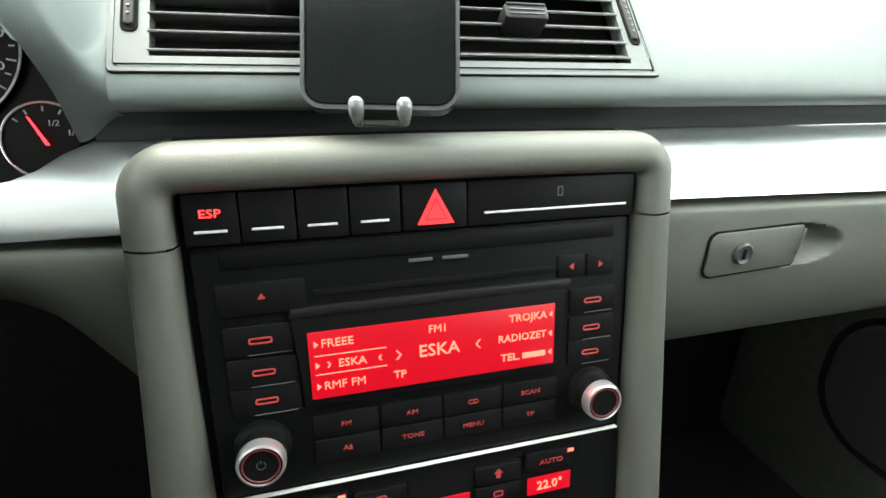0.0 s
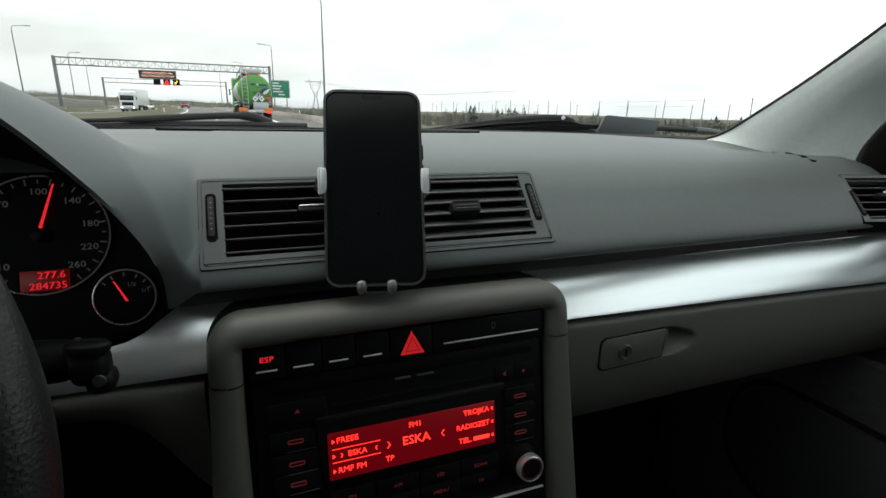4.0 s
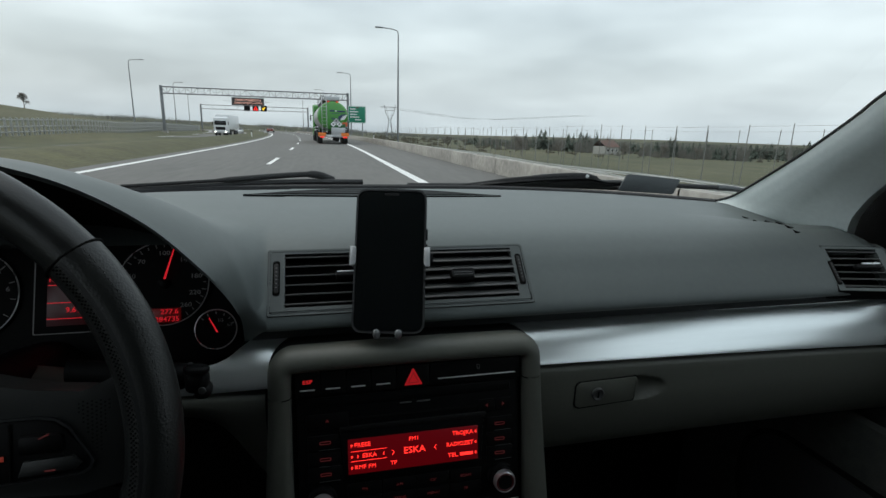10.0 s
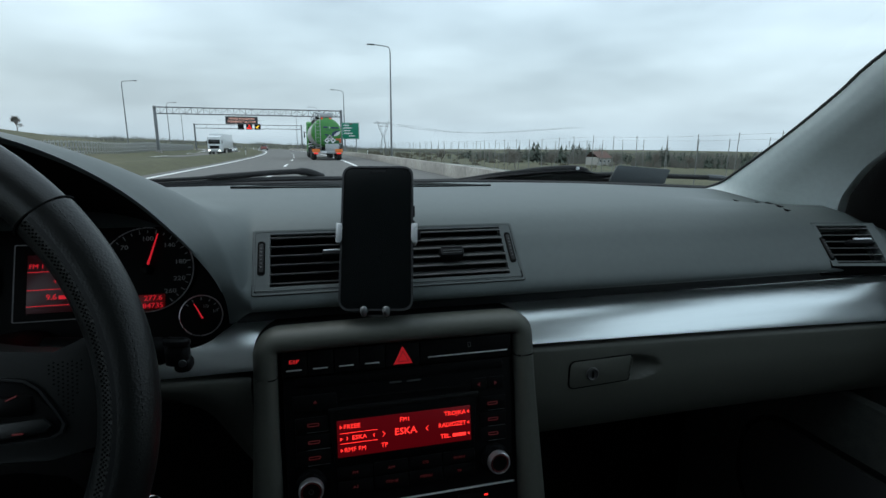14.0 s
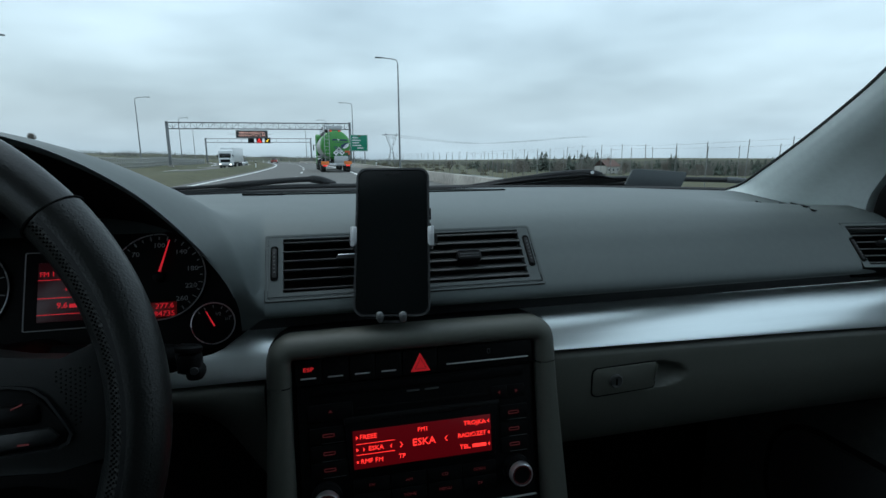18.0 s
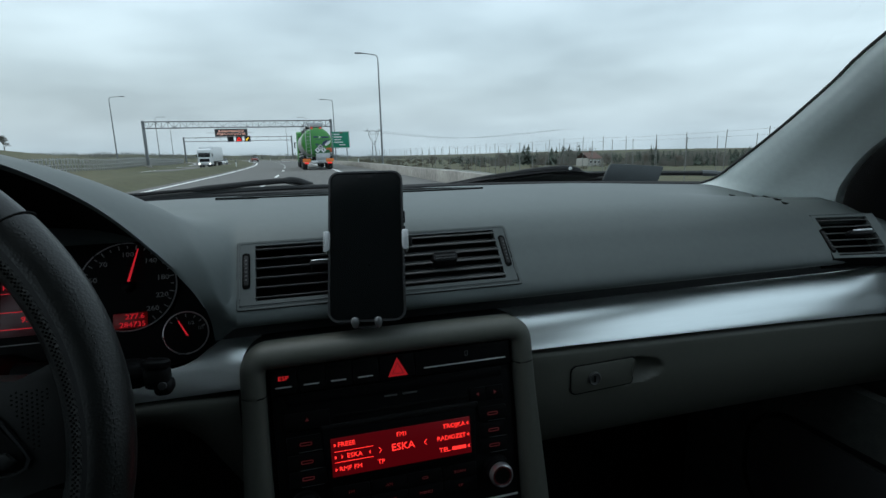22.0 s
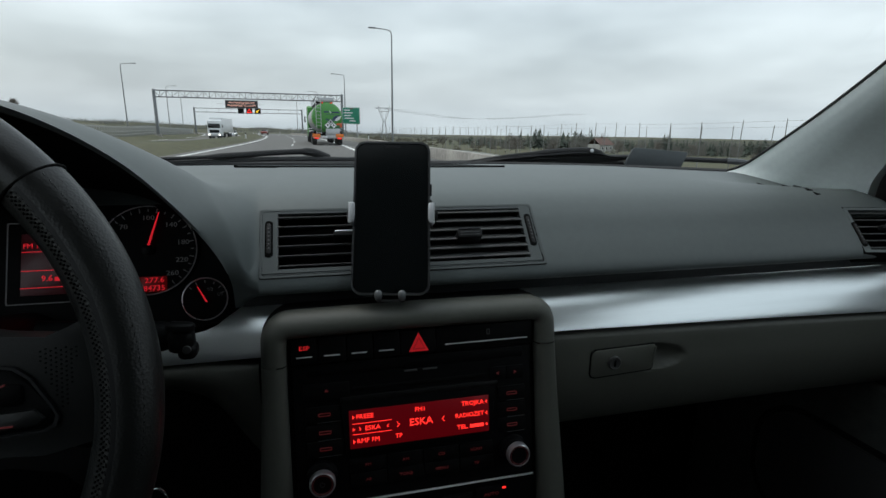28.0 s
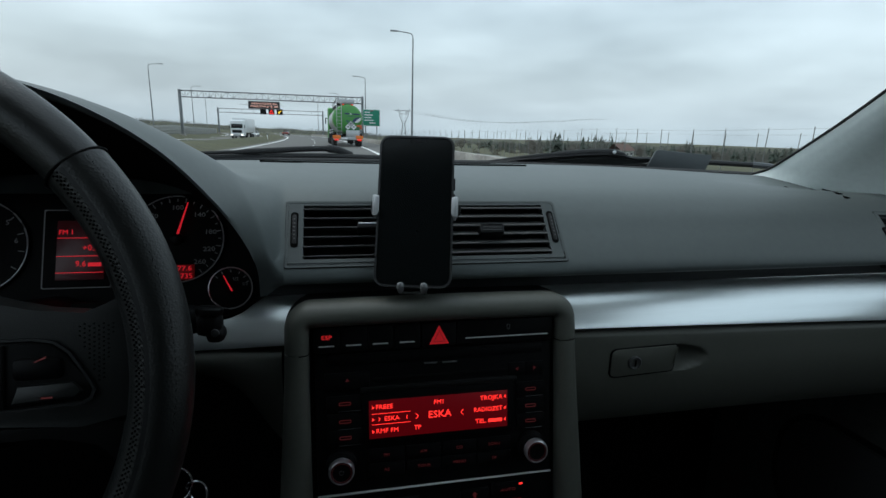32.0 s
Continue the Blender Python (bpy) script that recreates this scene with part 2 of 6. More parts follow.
WINDSHIELD = glass("windscreen_glass", (0.994, 0.996, 0.995), 0.025)
DOORGREY = mat("dark_grey_door_plastic", (0.050, 0.056, 0.056), 0.55, vary=0.06, scale=14, bump=0.14, bump_scale=1000, spec=0.4)
HEADLINER = mat("grey_headliner_cloth", (0.60, 0.60, 0.57), 0.95, vary=0.1, scale=60, bump=0.4, bump_scale=700)


# ---- mesh helpers ----
def mesh_of(name, bm, material):
    me = bpy.data.meshes.new(name)
    bmesh.ops.recalc_face_normals(bm, faces=bm.faces)
    for f in bm.faces:
        f.smooth = True
    bm.to_mesh(me)
    bm.free()
    for m in (material if isinstance(material, (list, tuple)) else (material,)):
        me.materials.append(m)
    me.set_sharp_from_angle(angle=radians(38))
    return me


def part(name, bm, material, parent=None, label="", at=None):
    """One bmesh as one mesh object, under a thing or a part; at: its pose in the parent."""
    ob = new(name, mesh_of(name, bm, material))
    ob.parent = parent
    if at is not None:
        ob.matrix_basis = at
    return tagged(ob, label)


def thing(name, label, category, at=None, group="", kind=""):
    ob = new(name)
    ob.empty_display_size = 0.05
    if at is not None:
        ob.matrix_basis = at
    return tagged(ob, label, category, group, kind)


def block(sx, sy, sz, at=(0, 0, 0), bevel=0.0, seg=2, bm=None, turn=None):
    """A bevelled box with centre at."""
    bm = bm or bmesh.new()
    m = Matrix.Translation(at) @ (turn or Matrix())
    made = bmesh.ops.create_cube(bm, size=1, matrix=m @ Matrix.Diagonal((sx, sy, sz, 1)))
    if bevel:
        edges = {e for v in made["verts"] for e in v.link_edges}
        bmesh.ops.bevel(bm, geom=list(edges), offset=min(bevel, 0.49 * min(sx, sy, sz)), segments=seg, affect="EDGES", profile=0.5)
    return bm


def prism(outline, depth, bm=None, z=0.0, bevel=0.0):
    """A plate with the given outline in x, y, from z down to z - depth."""
    bm = bm or bmesh.new()
    top = [bm.verts.new((x, y, z)) for x, y in outline]
    low = [bm.verts.new((x, y, z - depth)) for x, y in outline]
    n = len(outline)
    face = bm.faces.new(top)
    bm.faces.new(low[::-1])
    for i in range(n):
        bm.faces.new((top[i], low[i], low[(i + 1) % n], top[(i + 1) % n]))
    if bevel:
        bmesh.ops.bevel(bm, geom=list(face.edges), offset=bevel, segments=2, affect="EDGES", profile=0.5)
    return bm


def round_rect(w, h, r, n=5, cx=0.0, cy=0.0):
    pts = []
    for k, (sx, sy) in enumerate(((1, 1), (-1, 1), (-1, -1), (1, -1))):
        for i in range(n + 1):
            a = math.pi / 2 * (k + i / n)
            pts.append((cx + sx * (w / 2 - r) + r * math.cos(a), cy + sy * (h / 2 - r) + r * math.sin(a)))
    return pts


def ring_plate(outer, inner, depth, bm=None, z=0.0):
    """A frame between two outlines of the same number of points."""
    bm = bm or bmesh.new()
    loops = [[bm.verts.new((x, y, zz)) for x, y in o] for o, zz in ((outer, z - depth), (outer, z), (inner, z), (inner, z - depth))]
    n = len(outer)
    for a, b in ((0, 1), (1, 2), (2, 3), (3, 0)):
        for i in range(n):
            j = (i + 1) % n
            bm.faces.new((loops[a][i], loops[a][j], loops[b][j], loops[b][i]))
    return bm


def loft(rings, bm=None, closed=False, caps=False):
    """A skin over rows of points, all of one length."""
    bm = bm or bmesh.new()
    vs = [[bm.verts.new(p) for p in r] for r in rings]
    n = len(rings[0])
    for a, b in zip(vs, vs[1:]):
        for i in range(n if closed else n - 1):
            j = (i + 1) % n
            bm.faces.new((a[i], a[j], b[j], b[i]))
    if caps:
        bm.faces.new(vs[0]), bm.faces.new(vs[-1][::-1])
    return bm


def smooth_line(pts, n):
    """A Catmull-Rom curve through the points, n samples in all."""
    p = [Vector(q) for q in pts]
    p = [2 * p[0] - p[1], *p, 2 * p[-1] - p[-2]]
    out = []
    for k in range(n):
        s = k / (n - 1) * (len(p) - 3)
        i = min(int(s), len(p) - 4)
        f = s - i
        a, b, c, d = p[i:i + 4]
        out.append(0.5 * ((2 * b) + (c - a) * f + (2 * a - 5 * b + 4 * c - d) * f * f + (3 * b - a - 3 * c + d) * f ** 3))
    return out


def tube(pts, radius, sides=12, bm=None, closed=False, flat=1.0):
    """A round bar along the points; radius may be a list."""
    pts = [Vector(p) for p in pts]
    n = len(pts)
    rings, up = [], None
    for i, p in enumerate(pts):
        a, b = (pts[i - 1], pts[(i + 1) % n]) if closed else (pts[max(i - 1, 0)], pts[min(i + 1, n - 1)])
        t = (b - a).normalized()
        if up is None:
            up = t.orthogonal().normalized()
        up = (up - t * up.dot(t)).normalized()
        side = t.cross(up)
        r = radius[i] if isinstance(radius, (list, tuple)) else radius
        rings.append([p + r * (math.cos(2 * math.pi * k / sides) * up + flat * math.sin(2 * math.pi * k / sides) * side) for k in range(sides)])
    if closed:
        rings.append(rings[0])
        bm = loft(rings, bm, closed=True)
        bmesh.ops.remove_doubles(bm, verts=bm.verts, dist=1e-6)
        return bm
    return loft(rings, bm, closed=True, caps=True)


def lathe(profile, sides=32, bm=None):
    """Turns (radius, z) pairs round the z axis."""
    return loft([[(r * math.cos(2 * math.pi * k / sides), r * math.sin(2 * math.pi * k / sides), z) for k in range(sides)] for r, z in profile], bm, closed=True, caps=True)


def words(text, size, material, parent, x, y, z=0.0006, align="CENTER", name="lettering", wide=1.0, turn=0.0, fat=0.0):
    """Raised lettering in the x, y plane of its parent."""
    cu = bpy.data.curves.new(name, "FONT")
    cu.offset = size * fat
    cu.body, cu.size, cu.align_x, cu.align_y, cu.extrude, cu.resolution_u = text, size, align, "CENTER", 0.0002 * size / 0.005, 2
    tmp = bpy.data.objects.new(name, cu)
    me = bpy.data.meshes.new_from_object(tmp)
    bpy.data.objects.remove(tmp)
    me.materials.clear()
    me.materials.append(material)
    ob = new(name, me)
    ob.parent = parent
    ob.matrix_basis = pose(x, y, z, 0, 0, turn) @ Matrix.Diagonal((wide, 1, 1, 1))
    return ob


def panel_pose(x, y, z, lean, yaw=0.0):
    """A local frame on a leaning panel: x to the right, y up the panel, z towards the viewer."""
    return pose(x, y, z, 90 - lean, 0, yaw)

# ================= the cabin =================
CX = 0.066  # the car's middle


def screen_y(x):
    """How far forward the windscreen's foot lies."""
    return 0.80 - 1.0 * abs(x - CX) ** 2.9


def dash_drop(x):
    return 0.035 * max(0.0, (x - 0.42) / 0.27) ** 2 + 0.030 * max(0.0, (x - 0.735) / 0.06) ** 2


DASH_PROFILE = ((0.330, 0.952), (0.300, 0.947), (0.279, 0.9465), (0.2665, 0.951), (0.2660, 0.960), (0.2752, 0.9735), (0.2905, 0.9912), (0.3110, 1.0128), (0.3375, 1.0292), (0.375, 1.0378), (0.43, 1.043),
                (0.50, 1.046), (0.58, 1.047), (0.66, 1.046), (0.74, 1.042), (0.83, 1.030))


DASH_SMOOTH = smooth_line([(0, y, z) for y, z in DASH_PROFILE], 110)


def dash_row(x):
    row, reach = [], screen_y(x) - 0.345
    for p in DASH_SMOOTH:
        y, z = p.y, p.z
        if y > 0.345:
            y = 0.345 + (y - 0.345) * (reach + 0.03) / (0.83 - 0.345)
        if y > 0.30:
            far = screen_y(x)
            z -= dash_drop(x) * min(1, (y - 0.30) / 0.12) ** 2 * max(0.0, min(1, (far - y) / max(0.05, far - 0.38)))
        z -= 0.017 * min(1.0, max(0.0, (x - 0.735) / 0.045)) * min(1.0, max(0.0, (y - 0.285) / 0.03))
        row.append((x, y, z))
    return row


def dash_z(x, y):
    """The height of the dashboard's top."""
    row = [p for p in dash_row(x) if p[1] > 0.30]
    return float(np.interp(y, [p[1] for p in row], [p[2] for p in row]))


SVPOSE = panel_pose(0.660, 0.306, 1.004, 41, -11) @ pose(0.0375, -0.030, 0.0030)
VPOSE = panel_pose(0.066, 0.294, 0.9925, 41) @ pose(0, 0, 0.0008)


dashboard = thing("dashboard", "dark grey soft plastic dashboard with a wide silver trim strip", "dashboard")
dash_xs = [-0.0815, -0.0795, -0.0775] + [-0.0775 + 0.2845 * i / 16 for i in range(1, 17)] + [0.207 + 0.611 * i / 34 for i in range(1, 35)]
bm = loft([dash_row(x) for x in dash_xs])
def four(x0, x1, y0, y1):
    return [(x0, y1), (x0, y0), (x1, y0), (x1, y1)]


to_vent, to_side = VPOSE.inverted(), SVPOSE.inverted()
inside = []
for f in bm.faces:
    q = to_vent @ f.calc_center_median()
    if -0.1430 < q.x < 0.1405 and -0.0325 < q.y < 0.0365 and abs(q.z) < 0.03:
        inside.append(f)
    q = to_side @ f.calc_center_median()
    if -0.036 < q.x < 0.041 and -0.031 < q.y < 0.031 and abs(q.z) < 0.03:
        inside.append(f)
bmesh.ops.delete(bm, geom=inside, context="FACES")
part("upper_panel", bm, SOFT, dashboard)
part("driver_panel", loft([[(x, y, z - 0.0008) for x, y, z in dash_row(-0.78 + 0.6985 * i / 24)[58:]] for i in range(25)]), SOFT, dashboard)

# the cowl over the instruments
RIM = [(-0.330, 0.285, 0.9085), (-0.25, 0.285, 0.9085), (-0.170, 0.288, 0.9095), (-0.128, 0.297, 0.914), (-0.108, 0.295, 0.930), (-0.104, 0.262, 0.965), (-0.106, 0.222, 1.002), (-0.120, 0.188, 1.040),
       (-0.155, 0.178, 1.080), (-0.205, 0.176, 1.110), (-0.265, 0.176, 1.127), (-0.330, 0.176, 1.132)]
SEAM_X = -0.0815
BACK_KEYS = [0, 0.55, 1.0, 1.5, 2.0, 2.5, 3.0, 3.5, 4.0, 5.0, 6.0, 7.0]
BACK_X = [SEAM_X] * 9 + [-0.110, -0.200, -0.330]
BACK_Y = [0.283, 0.2675, 0.2661, 0.2752, 0.2905, 0.3110, 0.3420, 0.4000, 0.4750, 0.560, 0.610, 0.630]
FRONT = [p for p in DASH_SMOOTH if p.z > 0.9601]


def face_z(y):
    """The dashboard's height above its lip, carried on past it."""
    if y < 0.2665:
        return 0.9606 + 1.3 * (y - 0.2665)
    return float(np.interp(y, [p.y for p in FRONT], [p.z for p in FRONT]))


def mirrored(pts):
    return pts + [(-0.66 - x, y, z) for x, y, z in pts[-2::-1]]


STEPS = 90
half_rim = smooth_line(RIM[4:], STEPS + 1)
kern = np.hanning(11) / np.hanning(11).sum()


def eased(vals):
    """A gently rounded polyline of the keys."""
    dense = np.interp(np.linspace(0, 7, STEPS + 1), BACK_KEYS, vals)
    return np.convolve(np.concatenate([2 * dense[0] - dense[5:0:-1], dense, 2 * dense[-1] - dense[-2:-7:-1]]), kern, "valid")


half_back = []
for x, y, u in zip(eased(BACK_X), eased(BACK_Y), np.linspace(0, 7, STEPS + 1)):
    x = min(x, SEAM_X)
    z = face_z(y) if u >= 1.05 else np.interp(u, [0, 0.3, 0.6, 1.05], [0.9445, 0.9470, 0.9525, face_z(y)])
    half_back.append(Vector((x, y, z)))


def both_sides(half):
    return half + [Vector((-0.66 - p.x, p.y, p.z)) for p in half[-2::-1]]


rim_line, back_line = both_sides(half_rim), both_sides(half_back)
cowl_rows = []
for k in range(25):
    f = k / 24
    row = []
    for i, (r, b) in enumerate(zip(rim_line, back_line)):
        u = 7 * min(i, 2 * STEPS - i) / STEPS
        p = r.lerp(b, f)
        p.z = b.z + (r.z - b.z) * (0.5 + 0.5 * math.cos(math.pi * min(1.0, f * (1 + 0.5 * min(1.0, max(0.0, (u - 2.5) / 1.5)) * min(1.0, max(0.0, (6.6 - u) / 1.5))))))
        s = max(0.0, (f - 0.30) / 0.70)
        s *= s * (3 - 2 * s) * min(1.0, max(0.0, (u - 1.05) / 0.8))
        p.z += s * (face_z(p.y) - p.z)
        row.append(p)
    cowl_rows.append(row)
lip = [[Vector((p.x, p.y + 0.010, p.z - 0.006 if p.z > 0.98 else p.z)) for p in rim_line], [Vector((p.x, p.y + 0.002, p.z - 0.004 if p.z > 0.98 else p.z)) for p in rim_line]]
part("instrument_cowl", loft(lip + cowl_rows), SOFT, dashboard)

# the trim strip, bright on its roll; the hollow above is shaded by colour
STRIP = ((0.298, 0.9300), (0.2925, 0.9300), (0.2865, 0.9278), (0.2800, 0.9225), (0.2715, 0.913), (0.2645, 0.9025), (0.2605, 0.8960), (0.2588, 0.8922), (0.2592, 0.8912), (0.264, 0.8902), (0.29, 0.8898))
strip_prof = smooth_line([(0, y, z) for y, z in STRIP], 44)


def strip_drop(x):
    """How far the strip's lower edge falls towards the passenger's door."""
    return 0.0145 * max(0.0, (x - 0.20) / 0.54) ** 1.15


rows = []
for i in range(99):
    x = -0.183 + 0.988 * i / 98
    bow = -0.0025 * max(0.0, (x - 0.45) / 0.3) ** 2
    edge = np.interp(x, [-0.19, -0.158, -0.140, -0.130, -0.120, -0.112, -0.105, -0.10], [0.9135, 0.9140, 0.9148, 0.9168, 0.9210, 0.9265, 0.929, 0.98])
    rows.append([(x, (p.y if p.z <= edge else float(np.interp(-edge, [-q.z for q in strip_prof], [q.y for q in strip_prof]))) + bow, min(p.z, edge) - strip_drop(x) * min(1.0, (0.93 - min(p.z, edge)) / 0.038)) for p in strip_prof])
part("trim_strip", loft(rows), SILVER, dashboard, "brushed aluminium trim strip")

# a darker sheet stands in for the shade under the dashboard lip
part("shadow_gap", loft([[(x, y, z) for y, z in ((0.2935, 0.9308), (0.2930, 0.9345), (0.2905, 0.9395), (0.2870, 0.9435), (0.2845, 0.9485))] for x in (-0.10, 0.2, 0.5, 0.8)]), HOLLOWSHADE, dashboard, "hollow above the trim strip, shade put into its colour")

# knee panel beside the column, and the lower dashboard
KNEE = ((0.285, 0.889), (0.262, 0.886), (0.256, 0.877), (0.2575, 0.862), (0.265, 0.842), (0.279, 0.820), (0.298, 0.805), (0.33, 0.798))


def knee_row(x):
    low = np.interp(x, [-0.30, -0.20, -0.176, -0.160, -0.147, -0.137, -0.129, -0.121, -0.112, -0.10, -0.086], [0.843, 0.848, 0.8485, 0.8450, 0.839, 0.8310, 0.821, 0.806, 0.787, 0.764, 0.742])
    return [(x, y, 0.889 - (0.889 - z) * (0.889 - low) / 0.091) for _, y, z in smooth_line([(0, *q) for q in KNEE], 18)]


part("knee_panel", loft([knee_row(x) for x in [-0.70, -0.5, -0.4] + [-0.30 + 0.214 * i / 44 for i in range(45)]]), TRIMGREY, dashboard)

# slot of the windscreen demister and the small side slots
slot = thing("demister_vent", "black slotted demister grille let into the dashboard top", "air vent")


def slot_line(k, z=1.0505):
    """A line across the slot between its two tips; k sets how far it bows forward."""
    return [(x, 0.600 - 0.027 * (x + 0.145) / 0.419 + k * (1 - ((x - 0.0645) / 0.2095) ** 2), z) for x in (-0.145 + 0.419 * i / 30 for i in range(31))]


part("slot", loft([slot_line(-0.010, 1.044), slot_line(-0.010, 1.0482), slot_line(0.106, 1.0482), slot_line(0.108, 1.044)]), GRILLE, slot)
part("front_edge", tube(slot_line(-0.010, 1.0483), 0.0008, 6), VOID, slot)
part("front_lip", tube(slot_line(0.004, 1.0484), 0.0009, 6), SOFT, slot)
part("opening", tube(slot_line(0.018, 1.0484), 0.0014, 6), VOID, slot, "dark opening along the grille's front")
for k in (0.050, 0.080):
    part("fin", tube(slot_line(k, 1.0484), 0.0007, 6), VENTDARK, slot)
side_slots = thing("side_demister_vent", "row of short black demister slots at the dashboard's edge", "air vent")
for i in range(6):
    f = i / 5
    x, y = 0.652 - 0.014 * f, 0.440 - 0.106 * f - 0.010 * math.sin(math.pi * f)
    size = 0.55 + 0.45 * math.sin(math.pi * (0.12 + 0.76 * f))
    part("slot", prism([(-0.007 * size, 0.0065 * size), (0.007 * size, 0.0045 * size), (0.004 * size, -0.0055 * size), (0.0, -0.0065 * size)], 0.003, z=0.0012), VOID, side_slots, at=pose(x, y, dash_z(x, y), -6, 12, -58))

# ---- centre air vents ----


def vent_outline(d, x0=-0.1470, x1=0.1445, y0=-0.0372, y1=0.0385):
    q = 0.0022
    return [(x0 + d, y1 - q - d), (x0 + 0.3 * q + d, y1 - 0.3 * q - d), (x0 + q + d, y1 - d), (x1 - 0.0060 - d, y1 - d), (x1 - 0.0030 - d, y1 - 0.0008 - d), (x1 - 0.0014 - d, y1 - 0.0035 - d),
            (x1 - d, y0 + 0.003 + d), (x1 - 0.0006 - d, y0 + 0.0008 + d), (x1 - 0.003 - d, y0 + d), (x0 + q + d, y0 + d), (x0 + 0.3 * q + d, y0 + 0.3 * q + d), (x0 + d, y0 + q + d)]


vents = thing("centre_air_vents", "grey framed twin air vents with dark horizontal slats", "air vent", VPOSE)
part("surround", ring_plate(vent_outline(0), vent_outline(0.0022), 0.012, z=0.0018), SHADEDVENT, vents)
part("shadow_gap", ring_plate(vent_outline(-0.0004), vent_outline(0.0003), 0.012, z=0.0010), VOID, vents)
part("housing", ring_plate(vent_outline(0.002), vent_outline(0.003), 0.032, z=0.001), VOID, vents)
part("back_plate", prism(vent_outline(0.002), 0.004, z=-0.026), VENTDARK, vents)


for x0, x1, wx in ((-0.1445, -0.004, -0.1385), (0.004, 0.1405, 0.1350)):
    left = x0 < -0.1
    g0, g1 = (-0.1300, -0.0055) if left else (0.0055, 0.1275)
    part("grille_frame", ring_plate(four(x0, x1, -0.0325, 0.0365), four(g0, g1, -0.0285, 0.0335), 0.009, z=0.0014), SHADEDVENT, vents)
    part("thumbwheel_recess", prism(round_rect(0.0074, 0.040, 0.0030, 4, wx, 0.005), 0.003, z=0.0021), VOID, vents)
    wheel = part("thumbwheel", prism(round_rect(0.0044, 0.034, 0.0020, 4, wx, 0.005), 0.004, z=0.0034, bevel=0.0008), VENTDARK, vents)
    for k in range(6):
        part("grip_dot", block(0.0016, 0.0013, 0.0007, (wx, -0.006 + 0.0044 * k, 0.0036), 0.0003), VENTSLAT, wheel)
    lean = 25 if left else 46
    for k in range(6):
        yy = -0.0255 + 0.0108 * k + 0.007 * math.sin(radians(lean))
        part("slat", block(g1 - g0 + 0.002, 0.0015, 0.0140, ((g0 + g1) / 2, yy, 0.0020 - 0.007 * math.cos(radians(lean))), 0.0006, turn=pose(0, 0, 0, lean, 0, 0)), VENTSLAT, vents)
    tx = -0.0640 if left else 0.0630
    ty = -0.0005 if not left else 0.0045
    tab = part("adjuster_tab", prism(round_rect(0.0265, 0.0058 if left else 0.0105, 0.0022, 4, tx, ty), 0.014, z=0.0098, bevel=0.0014), BLACK, vents)
    part("tab_edge", block(0.024, 0.0015, 0.003, (tx, ty + (0.0022 if left else 0.0044), 0.0090), 0.0006), KNOBRING if left else HOODEDGE, tab, "bright tab edge" if left else "")
    for dy in () if left else (0.0008, -0.0022):
        part("tab_ridge", block(0.021, 0.0008, 0.0008, (tx, ty + dy, 0.0100), 0.0003), VENTSLAT, tab)

# ---- vent at the passenger's end ----
svents = thing("side_air_vent", "grey framed air vent with dark horizontal slats", "air vent", SVPOSE)
part("surround", ring_plate([(-0.0430, 0.0345), (-0.0400, -0.0325), (0.0560, -0.0335), (0.0470, 0.0345)], [(-0.0385, 0.0305), (-0.0310, -0.0290), (0.0385, -0.0290), (0.0350, 0.0305)], 0.020, z=0.0012), SOFT, svents)
part("shadow_gap", ring_plate([(-0.0440, 0.0355), (-0.0410, -0.0335), (0.0572, -0.0345), (0.0480, 0.0355)], [(-0.0428, 0.0343), (-0.0398, -0.0323), (0.0558, -0.0333), (0.0468, 0.0343)], 0.020, z=0.0006), VOID, svents)
part("back_plate", prism(four(-0.043, 0.047, -0.0355, 0.0345), 0.004, z=-0.018), VOID, svents)
for k in range(6):
    part("slat", block(0.072, 0.0015, 0.014, (0.002, -0.0265 + 0.0104 * k + 0.007 * math.sin(radians(30)), 0.001 - 0.007 * math.cos(radians(30))), 0.0006, turn=pose(0, 0, 0, 30, 0, 0)), VENTSLAT, svents)
part("thumbwheel_recess", prism(round_rect(0.0064, 0.036, 0.0028, 4, -0.0385, -0.004), 0.003, z=0.0026), VOID, svents, at=pose(0, 0, 0, 0, 0, 4))
w = part("thumbwheel", prism(round_rect(0.0040, 0.030, 0.0018, 4, -0.0385, -0.004), 0.003, z=0.0036, bevel=0.0007), VENTDARK, svents, at=pose(0, 0, 0, 0, 0, 4))
for k in range(5):
    part("grip_dot", block(0.0016, 0.0013, 0.0007, (-0.0385, -0.013 + 0.0044 * k, 0.0038), 0.0003), VENTSLAT, w)
tab = part("adjuster_tab", block(0.036, 0.0070, 0.010, (0.010, 0.002, 0.0030), 0.003), BLACK, svents)
part("tab_edge", block(0.026, 0.0030, 0.003, (0.012, 0.0045, 0.0080), 0.001), KNOBRING, tab, "bright tab edge")

# ---- console frame ----
RPOSE = panel_pose(0.064, 0.2285, 0.840, 9.2)
console = thing("console_frame", "grey plastic console frame round the radio and switches", "console", RPOSE)


